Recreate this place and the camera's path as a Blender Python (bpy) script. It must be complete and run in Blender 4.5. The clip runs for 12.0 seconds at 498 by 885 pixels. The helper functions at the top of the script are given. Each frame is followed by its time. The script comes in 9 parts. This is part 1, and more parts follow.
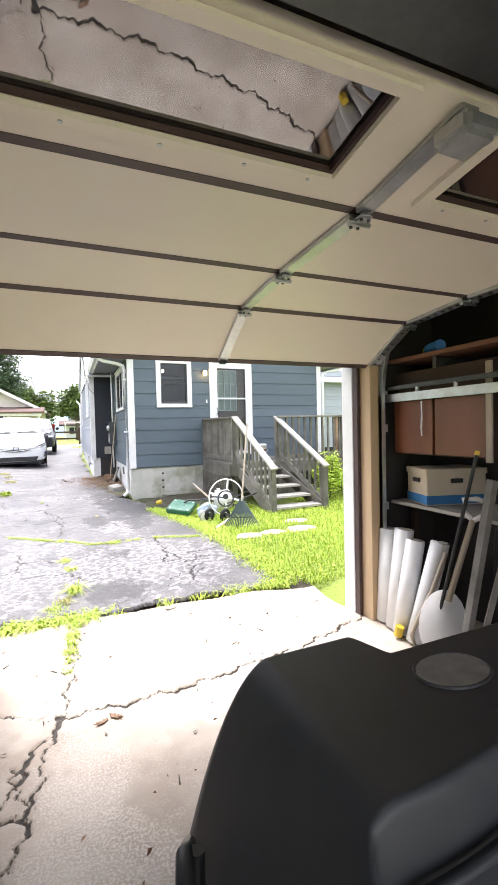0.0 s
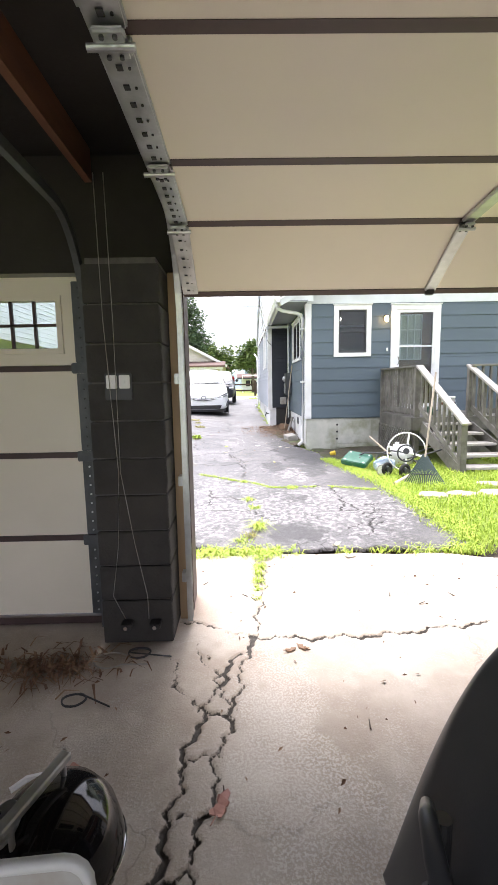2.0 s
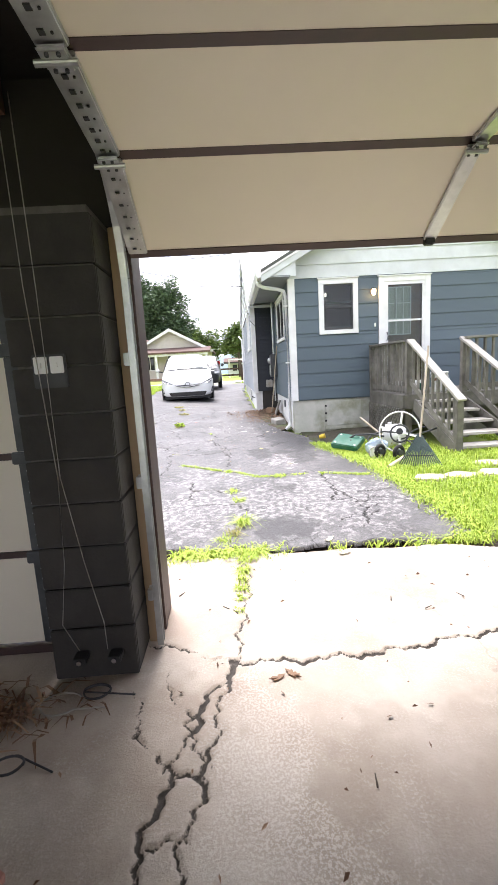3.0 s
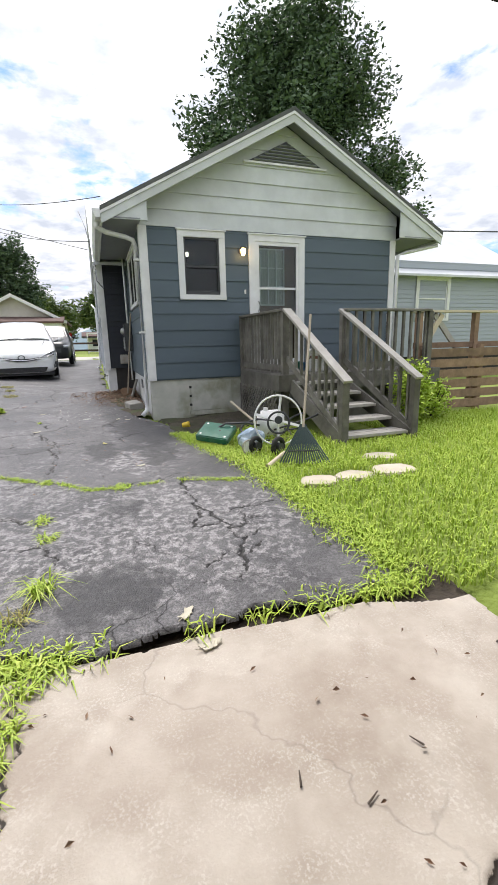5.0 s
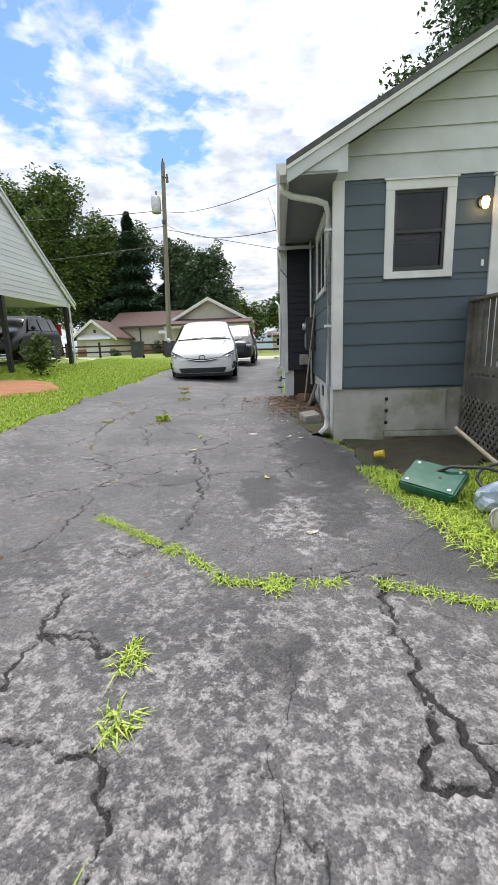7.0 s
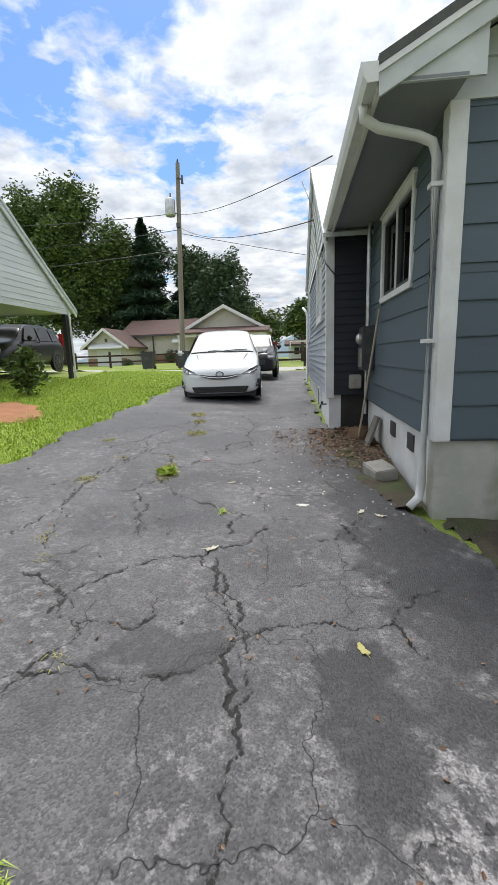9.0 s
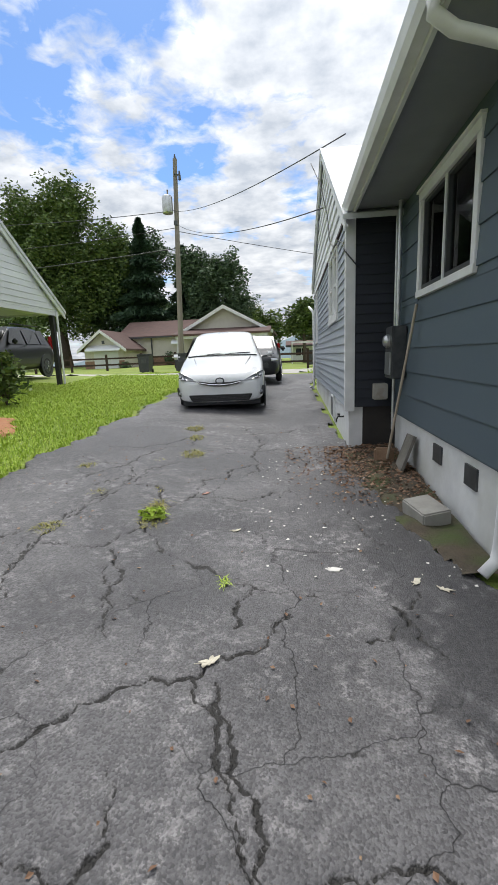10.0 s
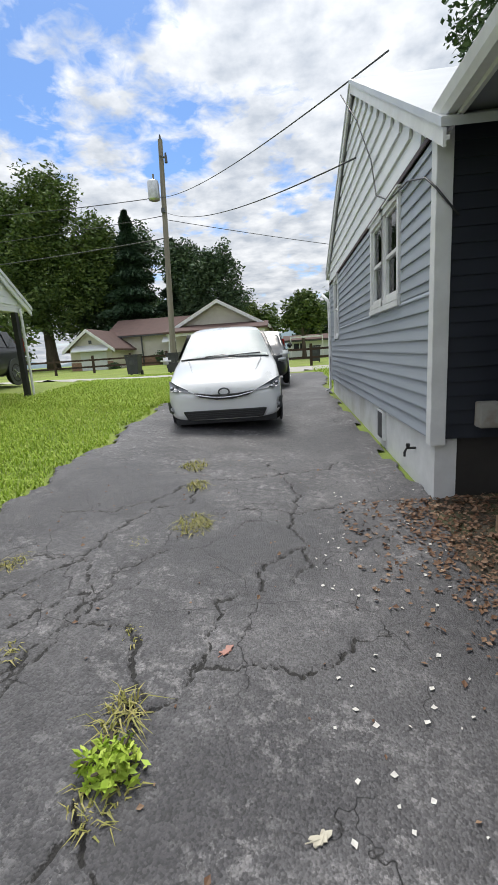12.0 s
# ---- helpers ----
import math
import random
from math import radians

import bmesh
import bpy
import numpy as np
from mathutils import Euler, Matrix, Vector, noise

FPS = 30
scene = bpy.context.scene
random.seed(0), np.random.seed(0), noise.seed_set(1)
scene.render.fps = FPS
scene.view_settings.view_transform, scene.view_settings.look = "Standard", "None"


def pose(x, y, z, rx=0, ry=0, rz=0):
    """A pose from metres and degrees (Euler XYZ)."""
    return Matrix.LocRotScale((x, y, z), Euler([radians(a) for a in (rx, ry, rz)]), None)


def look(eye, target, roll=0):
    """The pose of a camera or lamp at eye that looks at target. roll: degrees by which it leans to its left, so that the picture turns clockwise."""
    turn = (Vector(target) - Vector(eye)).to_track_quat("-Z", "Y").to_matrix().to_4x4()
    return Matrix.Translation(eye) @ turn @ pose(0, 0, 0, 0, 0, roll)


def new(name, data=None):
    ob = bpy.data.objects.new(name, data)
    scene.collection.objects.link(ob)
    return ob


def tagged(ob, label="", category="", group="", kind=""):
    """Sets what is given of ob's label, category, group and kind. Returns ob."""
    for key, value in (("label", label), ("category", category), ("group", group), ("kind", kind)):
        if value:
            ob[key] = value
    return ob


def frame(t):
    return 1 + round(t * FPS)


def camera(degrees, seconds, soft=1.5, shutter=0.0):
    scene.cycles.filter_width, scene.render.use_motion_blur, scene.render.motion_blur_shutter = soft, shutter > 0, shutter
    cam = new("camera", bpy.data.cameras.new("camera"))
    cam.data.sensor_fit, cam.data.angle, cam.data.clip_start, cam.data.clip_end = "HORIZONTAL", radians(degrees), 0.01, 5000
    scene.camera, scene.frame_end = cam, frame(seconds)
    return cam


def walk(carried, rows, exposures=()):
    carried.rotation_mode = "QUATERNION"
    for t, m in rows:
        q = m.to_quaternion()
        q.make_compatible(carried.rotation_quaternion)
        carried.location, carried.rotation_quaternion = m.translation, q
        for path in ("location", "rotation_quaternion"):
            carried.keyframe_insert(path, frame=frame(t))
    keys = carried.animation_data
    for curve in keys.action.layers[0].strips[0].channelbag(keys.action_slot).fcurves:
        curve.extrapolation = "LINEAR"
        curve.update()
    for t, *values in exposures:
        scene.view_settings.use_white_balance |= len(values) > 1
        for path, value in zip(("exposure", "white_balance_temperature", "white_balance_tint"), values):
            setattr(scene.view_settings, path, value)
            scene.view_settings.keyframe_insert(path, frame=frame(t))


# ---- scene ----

cam = camera(60.1, 12.0)
PATH = [
    (0, (0.732, -0.264, 1.526), (1.511, 1.577, 1.46), -1.4),
    (0.5, (0.714, -0.252, 1.496), (1.401, 1.621, 1.354), -1.8),
    (1, (0.625, -0.233, 1.467), (0.986, 1.722, 1.248), -2.3),
    (1.5, (0.555, -0.224, 1.452), (0.62, 1.754, 1.164), -1.9),
    (2, (0.612, -0.119, 1.453), (0.638, 1.863, 1.192), -1.0),
    (2.5, (0.747, 0.047, 1.447), (0.821, 2.025, 1.162), -2.1),
    (3, (0.719, 0.3, 1.419), (0.785, 2.271, 1.086), -3.3),
    (3.5, (0.694, 0.624, 1.403), (0.873, 2.576, 1.003), -4.0),
    (3.7, (0.733, 0.761, 1.385), (1.02, 2.7, 0.986), -3.5),
    (5.3, (1.217, 1.981, 1.297), (1.862, 3.819, 0.844), -1.3),
    (5.5, (1.255, 2.147, 1.311), (1.766, 4.028, 0.86), -1.1),
    (6, (1.275, 2.567, 1.311), (1.464, 4.508, 0.868), -1.6),
    (6.5, (1.285, 3.023, 1.293), (1.271, 4.974, 0.853), -1.6),
    (7, (1.287, 3.514, 1.295), (1.139, 5.461, 0.862), -2.0),
    (7.5, (1.182, 4.075, 1.327), (0.959, 6.018, 0.913), -2.5),
    (7.7, (1.15, 4.277, 1.318), (0.908, 6.22, 0.914), -2.4),
    (9.3, (0.804, 5.851, 1.479), (0.602, 7.801, 1.087), -1.9),
    (9.5, (0.786, 6.058, 1.49), (0.582, 8.009, 1.102), -2.0),
    (10, (0.682, 6.557, 1.515), (0.473, 8.507, 1.122), -2.3),
    (10.5, (0.57, 7.084, 1.521), (0.355, 9.032, 1.122), -2.5),
    (11, (0.395, 7.592, 1.521), (0.177, 9.539, 1.118), -2.9),
    (11.5, (0.25, 8.082, 1.546), (0.045, 10.03, 1.141), -3.3),
    (12, (0.191, 8.606, 1.621), (0.004, 10.554, 1.209), -3.7),
]
walk(cam, [(t, look(eye, target, roll)) for t, eye, target, roll in PATH],
     exposures=[(0, 2.62, 6470, 17), (3.0, 2.4, 6470, 17), (3.7, 2.05, 6470, 16), (5.3, 1.3, 6550, 12), (6.5, 1.27, 6550, 11), (7.5, 1.2, 6520, 10), (9.3, 1.03, 6480, 9), (12, 0.92, 6470, 9)])

# ---- light ----
world = bpy.data.worlds.new("sky")
scene.world = world
world.use_nodes = True
wn, wl = world.node_tree.nodes, world.node_tree.links
wn.clear()
SUN_EL, SUN_AZ = 63.0, -14.0          # azimuth from +y towards +x
w_out = wn.new("ShaderNodeOutputWorld")
w_bg = wn.new("ShaderNodeBackground")
w_sky = wn.new("ShaderNodeTexSky")
w_sky.sky_type = "NISHITA"
w_sky.sun_disc = False
w_sky.sun_elevation, w_sky.sun_rotation = radians(SUN_EL), radians(SUN_AZ)
w_sky.air_density, w_sky.dust_density = 1.0, 0.6
w_co = wn.new("ShaderNodeTexCoord")
w_sep = wn.new("ShaderNodeSeparateXYZ")
wl.new(w_co.outputs["Generated"], w_sep.inputs[0])
HOLES = (((-0.307, 0.79, 0.531), 0.968, 0.24), ((0.043, 0.931, 0.363), 0.994, 0.16), ((-0.185, 0.919, 0.348), 0.995, 0.15))
# clouds lie on a flat layer overhead: divide the direction by its height
w_add = wn.new("ShaderNodeMath"); w_add.operation = "ADD"; w_add.inputs[1].default_value = 0.16
w_max = wn.new("ShaderNodeMath"); w_max.operation = "MAXIMUM"; w_max.inputs[1].default_value = 0.1
wl.new(w_sep.outputs["Z"], w_add.inputs[0]); wl.new(w_add.outputs[0], w_max.inputs[0])
w_div = wn.new("ShaderNodeVectorMath"); w_div.operation = "DIVIDE"
w_comb = wn.new("ShaderNodeCombineXYZ")
for k in range(3):
    wl.new(w_max.outputs[0], w_comb.inputs[k])
wl.new(w_co.outputs["Generated"], w_div.inputs[0]); wl.new(w_comb.outputs[0], w_div.inputs[1])
w_n1 = wn.new("ShaderNodeTexNoise"); w_n1.inputs["Scale"].default_value = 2.6
w_n1.inputs["Detail"].default_value = 5; w_n1.inputs["Roughness"].default_value = 0.55; w_n1.inputs["Distortion"].default_value = 0.2
wl.new(w_div.outputs[0], w_n1.inputs["Vector"])
# small puffs break the edges of the cloud fields
w_n3 = wn.new("ShaderNodeTexNoise"); w_n3.inputs["Scale"].default_value = 11.0
w_n3.inputs["Detail"].default_value = 6; w_n3.inputs["Roughness"].default_value = 0.6; w_n3.inputs["Distortion"].default_value = 0.4
wl.new(w_div.outputs[0], w_n3.inputs["Vector"])
w_puff = wn.new("ShaderNodeMath"); w_puff.operation = "MULTIPLY_ADD"; w_puff.inputs[1].default_value = 0.42
wl.new(w_n3.outputs["Fac"], w_puff.inputs[0]); wl.new(w_n1.outputs["Fac"], w_puff.inputs[2])
# clear gaps in the cover: towards, how wide (cosine), how open
w_cover = w_puff.outputs[0]
for gap, edge, open_by in HOLES:
    w_dot = wn.new("ShaderNodeVectorMath"); w_dot.operation = "DOT_PRODUCT"; w_dot.inputs[1].default_value = Vector(gap).normalized()
    wl.new(w_co.outputs["Generated"], w_dot.inputs[0])
    w_open = wn.new("ShaderNodeMapRange"); w_open.interpolation_type = "SMOOTHSTEP"
    w_open.inputs[1].default_value, w_open.inputs[2].default_value, w_open.inputs[3].default_value, w_open.inputs[4].default_value = edge, 1.0, 0.0, open_by
    wl.new(w_dot.outputs["Value"], w_open.inputs[0])
    w_less = wn.new("ShaderNodeMath"); w_less.operation = "SUBTRACT"
    wl.new(w_cover, w_less.inputs[0]); wl.new(w_open.outputs[0], w_less.inputs[1])
    w_cover = w_less.outputs[0]
w_r1 = wn.new("ShaderNodeValToRGB")
w_r1.color_ramp.elements[0].position, w_r1.color_ramp.elements[1].position = 0.47, 0.62
wl.new(w_cover, w_r1.inputs[0])
w_n2 = wn.new("ShaderNodeTexNoise"); w_n2.inputs["Scale"].default_value = 6.0
w_n2.inputs["Detail"].default_value = 6; w_n2.inputs["Roughness"].default_value = 0.55
w_off = wn.new("ShaderNodeVectorMath"); w_off.operation = "ADD"; w_off.inputs[1].default_value = (7.3, 2.1, 0.4)
wl.new(w_div.outputs[0], w_off.inputs[0]); wl.new(w_off.outputs[0], w_n2.inputs["Vector"])
w_r2 = wn.new("ShaderNodeValToRGB")
w_r2.color_ramp.elements[0].position, w_r2.color_ramp.elements[1].position = 0.34, 0.66
w_r2.color_ramp.elements[0].color, w_r2.color_ramp.elements[1].color = (3.3, 3.6, 4.1, 1), (5.9, 6.0, 6.2, 1)
wl.new(w_n2.outputs["Fac"], w_r2.inputs[0])
w_blue = wn.new("ShaderNodeMix"); w_blue.data_type = "RGBA"; w_blue.blend_type = "MULTIPLY"; w_blue.inputs[0].default_value = 1.0
wl.new(w_sky.outputs[0], w_blue.inputs[6]); w_blue.inputs[7].default_value = (0.36, 0.47, 0.61, 1)
w_mix = wn.new("ShaderNodeMix"); w_mix.data_type = "RGBA"
# a clouded sky is brighter overhead than at the horizon
w_z = wn.new("ShaderNodeMath"); w_z.operation = "MULTIPLY_ADD"; w_z.use_clamp = False; w_z.inputs[1].default_value, w_z.inputs[2].default_value = 0.4, 0.52
wl.new(w_sep.outputs["Z"], w_z.inputs[0])
w_over = wn.new("ShaderNodeVectorMath"); w_over.operation = "SCALE"
wl.new(w_r2.outputs[0], w_over.inputs[0]); wl.new(w_z.outputs[0], w_over.inputs["Scale"])
wl.new(w_r1.outputs[0], w_mix.inputs[0]); wl.new(w_blue.outputs[2], w_mix.inputs[6]); wl.new(w_over.outputs[0], w_mix.inputs[7])
wl.new(w_mix.outputs[2], w_bg.inputs["Color"])
w_bg.inputs["Strength"].default_value = 0.14
wl.new(w_bg.outputs[0], w_out.inputs[0])

sun_data = bpy.data.lights.new("sun", "SUN")
sun_data.energy, sun_data.angle, sun_data.color = 1.45, radians(26), (1.0, 0.96, 0.9)
sun = new("sun", sun_data)
sun_dir = Vector((math.sin(radians(SUN_AZ)) * math.cos(radians(SUN_EL)), math.cos(radians(SUN_AZ)) * math.cos(radians(SUN_EL)), math.sin(radians(SUN_EL))))
sun.matrix_world = look(sun_dir * 80, (0, 0, 0))

# ---- materials ----


def nodes_of(m):
    m.use_nodes = True
    return m.node_tree.nodes, m.node_tree.links, m.node_tree.nodes["Principled BSDF"]


def rgba(c):
    return (c[0], c[1], c[2], 1)


def surface(name, c1, c2, scale=6.0, rough=0.6, metal=0.0, bump=0.15, fine=90.0, stain=None, sscale=1.2, amount=0.5, rand=0.0,
            stretch=(1, 1, 1), coat=0.0, rough_var=0.15, depth=0.004):
    """A worn surface: two tones by a broad noise, stains by a slower one, fine relief; rand: lightness by object."""
    m = bpy.data.materials.new(name)
    n, l, b = nodes_of(m)
    geo = n.new("ShaderNodeNewGeometry")
    mp = n.new("ShaderNodeMapping"); mp.inputs["Scale"].default_value = stretch
    l.new(geo.outputs["Position"], mp.inputs["Vector"])
    n1 = n.new("ShaderNodeTexNoise"); n1.inputs["Scale"].default_value = scale; n1.inputs["Detail"].default_value = 8; n1.inputs["Roughness"].default_value = 0.65
    l.new(mp.outputs[0], n1.inputs["Vector"])
    r1 = n.new("ShaderNodeValToRGB"); r1.color_ramp.elements[0].position = 0.32; r1.color_ramp.elements[1].position = 0.68
    r1.color_ramp.elements[0].color, r1.color_ramp.elements[1].color = rgba(c1), rgba(c2)
    l.new(n1.outputs["Fac"], r1.inputs[0])
    col = r1.outputs[0]
    if stain:
        n2 = n.new("ShaderNodeTexNoise"); n2.inputs["Scale"].default_value = sscale; n2.inputs["Detail"].default_value = 5
        l.new(mp.outputs[0], n2.inputs["Vector"])
        r2 = n.new("ShaderNodeValToRGB"); r2.color_ramp.elements[0].position = 0.48; r2.color_ramp.elements[1].position = 0.72
        r2.color_ramp.elements[0].color, r2.color_ramp.elements[1].color = (0, 0, 0, 1), (amount, amount, amount, 1)
        l.new(n2.outputs["Fac"], r2.inputs[0])
        mx = n.new("ShaderNodeMix"); mx.data_type = "RGBA"
        l.new(r2.outputs[0], mx.inputs[0]); l.new(col, mx.inputs[6]); mx.inputs[7].default_value = rgba(stain)
        col = mx.outputs[2]
    if rand:
        oi = n.new("ShaderNodeObjectInfo")
        mr = n.new("ShaderNodeMapRange"); mr.inputs[3].default_value, mr.inputs[4].default_value = 1 - rand, 1 + rand
        l.new(oi.outputs["Random"], mr.inputs[0])
        hs = n.new("ShaderNodeHueSaturation"); l.new(mr.outputs[0], hs.inputs["Value"]); l.new(col, hs.inputs["Color"])
        col = hs.outputs[0]
    l.new(col, b.inputs["Base Color"])
    b.inputs["Metallic"].default_value = metal
    b.inputs["Coat Weight"].default_value = coat
    rr = n.new("ShaderNodeMapRange"); rr.inputs[3].default_value, rr.inputs[4].default_value = max(0.02, rough - rough_var), min(1, rough + rough_var)
    l.new(n1.outputs["Fac"], rr.inputs[0]); l.new(rr.outputs[0], b.inputs["Roughness"])
    if bump:
        n3 = n.new("ShaderNodeTexNoise"); n3.inputs["Scale"].default_value = fine; n3.inputs["Detail"].default_value = 6
        l.new(mp.outputs[0], n3.inputs["Vector"])
        bp = n.new("ShaderNodeBump"); bp.inputs["Strength"].default_value = bump; bp.inputs["Distance"].default_value = depth
        l.new(n3.outputs["Fac"], bp.inputs["Height"]); l.new(bp.outputs[0], b.inputs["Normal"])
    return m


def glass(name, tint=(0.8, 0.85, 0.85), rough=0.02, ior=1.42):
    """A thin pane: clear, with a mirror's gloss by Fresnel."""
    m = bpy.data.materials.new(name)
    m.use_nodes = True
    n, l = m.node_tree.nodes, m.node_tree.links
    n.clear()
    o = n.new("ShaderNodeOutputMaterial"); t = n.new("ShaderNodeBsdfTransparent"); g = n.new("ShaderNodeBsdfGlossy"); f = n.new("ShaderNodeFresnel"); mx = n.new("ShaderNodeMixShader")
    t.inputs[0].default_value = rgba(tint); g.inputs["Roughness"].default_value = rough; f.inputs[0].default_value = ior
    l.new(f.outputs[0], mx.inputs[0]); l.new(t.outputs[0], mx.inputs[1]); l.new(g.outputs[0], mx.inputs[2]); l.new(mx.outputs[0], o.inputs[0])
    return m


def glow(name, c, strength):
    m = bpy.data.materials.new(name)
    n, l, b = nodes_of(m)
    b.inputs["Base Color"].default_value = rgba(c); b.inputs["Emission Color"].default_value = rgba(c); b.inputs["Emission Strength"].default_value = strength
    return m


def ground_surface(name, c1, c2, c3, scale, fine, crack_scale, crack_amount, soil, wet, speck, gloss=0.75, stones=0, flake=(0.5, 0.62)):
    """Paving: mottled tones, light grit, hairline cracks that hold soil and painted shade, dark worn patches; the
    mesh's own cracks are darkened likewise by its soil layer.
    """
    m = bpy.data.materials.new(name)
    n, l, b = nodes_of(m)
    geo = n.new("ShaderNodeNewGeometry")
    pos = geo.outputs["Position"]

    def noise_node(s, d=8, r=0.6, src=pos):
        q = n.new("ShaderNodeTexNoise"); q.inputs["Scale"].default_value = s; q.inputs["Detail"].default_value = d; q.inputs["Roughness"].default_value = r
        l.new(src, q.inputs["Vector"])
        return q

    def ramp(src, a, z, ca=(0, 0, 0), cz=(1, 1, 1)):
        q = n.new("ShaderNodeValToRGB"); q.color_ramp.elements[0].position, q.color_ramp.elements[1].position = a, z
        q.color_ramp.elements[0].color, q.color_ramp.elements[1].color = rgba(ca), rgba(cz)
        l.new(src, q.inputs[0])
        return q.outputs[0]

    def mix(fac, a, z):
        q = n.new("ShaderNodeMix"); q.data_type = "RGBA"
        l.new(fac, q.inputs[0]); l.new(a, q.inputs[6])
        if isinstance(z, tuple):
            q.inputs[7].default_value = rgba(z)
        else:
            l.new(z, q.inputs[7])
        return q.outputs[2]

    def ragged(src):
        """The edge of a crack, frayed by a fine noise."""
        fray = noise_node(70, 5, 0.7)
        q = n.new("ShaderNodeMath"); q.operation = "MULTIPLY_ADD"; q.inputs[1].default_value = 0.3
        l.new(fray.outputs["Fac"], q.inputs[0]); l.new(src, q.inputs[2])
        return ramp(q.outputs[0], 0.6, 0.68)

    broad = noise_node(scale)
    col = ramp(broad.outputs["Fac"], 0.36, 0.66, c1, c2)
    grit = noise_node(fine, 4, 0.7)
    flakes = noise_node(17, 8, 0.74) if stones else grit
    patch = noise_node(scale * 1.9, 6, 0.7)
    worn = n.new("ShaderNodeMath"); worn.operation = "MULTIPLY"
    l.new(ramp(flakes.outputs["Fac"], *flake), worn.inputs[0]); l.new(ramp(patch.outputs["Fac"], 0.42, 0.62, (0, 0, 0), (speck, speck, speck)), worn.inputs[1])
    col = mix(worn.outputs[0], col, c3)
    slow = noise_node(0.55, 5, 0.5)
    col = mix(ramp(slow.outputs["Fac"], 0.52, 0.62, (0, 0, 0), (0.75, 0.75, 0.75)), col, wet)
    # hairline cracks
    warp = noise_node(2.2, 4, 0.6)
    off = n.new("ShaderNodeVectorMath"); off.operation = "MULTIPLY_ADD"; off.inputs[1].default_value = (0.5, 0.5, 0.0)
    l.new(warp.outputs["Color"], off.inputs[0]); l.new(pos, off.inputs[2])
    vo = n.new("ShaderNodeTexVoronoi"); vo.feature = "DISTANCE_TO_EDGE"; vo.inputs["Scale"].default_value = crack_scale
    l.new(off.outputs[0], vo.inputs["Vector"])
    where = noise_node(0.9, 3, 0.5)
    line = n.new("ShaderNodeMath"); line.operation = "MULTIPLY"
    l.new(ramp(vo.outputs["Distance"], 0.001 * crack_scale, 0.0035 * crack_scale, (1, 1, 1), (0, 0, 0)), line.inputs[0])
    l.new(ramp(where.outputs["Fac"], 0.42, 0.52, (0, 0, 0), (crack_amount, crack_amount, crack_amount)), line.inputs[1])
    col = mix(line.outputs[0], col, soil)
    for layer, tone in (("pale", c3), ("wet", wet)):
        la = n.new("ShaderNodeAttribute"); la.attribute_name = layer
        cut = n.new("ShaderNodeMath"); cut.operation = "MULTIPLY"
        l.new(la.outputs["Fac"], cut.inputs[0])
        l.new(ramp(flakes.outputs["Fac"], 0.47, 0.56) if layer == "pale" else ramp(patch.outputs["Fac"], 0.2, 0.5), cut.inputs[1])
        col = mix(cut.outputs[0], col, tuple(0.75 * v for v in tone) if layer == "wet" else tone)
    # sunk cracks: dirt and the crack's own shade in one dark colour
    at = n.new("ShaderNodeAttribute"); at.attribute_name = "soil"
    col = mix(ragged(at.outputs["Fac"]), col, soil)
    height = grit.outputs["Fac"]
    if stones:
        # single stones of the mix, each with its own tone
        cell = n.new("ShaderNodeTexVoronoi"); cell.inputs["Scale"].default_value = stones
        l.new(pos, cell.inputs["Vector"])
        tone_ = n.new("ShaderNodeSeparateColor"); l.new(cell.outputs["Color"], tone_.inputs[0])
        mr = n.new("ShaderNodeMapRange"); mr.inputs[3].default_value, mr.inputs[4].default_value = 0.6, 1.42
        l.new(tone_.outputs[0], mr.inputs[0])
        hs = n.new("ShaderNodeHueSaturation"); l.new(mr.outputs[0], hs.inputs["Value"]); l.new(col, hs.inputs["Color"])
        col = hs.outputs[0]
        hb = n.new("ShaderNodeMath"); hb.operation = "SUBTRACT"
        l.new(height, hb.inputs[0]); l.new(cell.outputs["Distance"], hb.inputs[1])
        height = hb.outputs[0]
    l.new(col, b.inputs["Base Color"])
    b.inputs["Roughness"].default_value = gloss
    rr = n.new("ShaderNodeMapRange"); rr.inputs[3].default_value, rr.inputs[4].default_value = gloss + 0.12, gloss - 0.2
    l.new(slow.outputs["Fac"], rr.inputs[0]); l.new(rr.outputs[0], b.inputs["Roughness"])
    hh = n.new("ShaderNodeMath"); hh.operation = "SUBTRACT"
    l.new(height, hh.inputs[0]); l.new(line.outputs[0], hh.inputs[1])
    bp = n.new("ShaderNodeBump"); bp.inputs["Strength"].default_value = 0.6; bp.inputs["Distance"].default_value = 0.006
    l.new(hh.outputs[0], bp.inputs["Height"]); l.new(bp.outputs[0], b.inputs["Normal"])
    return m


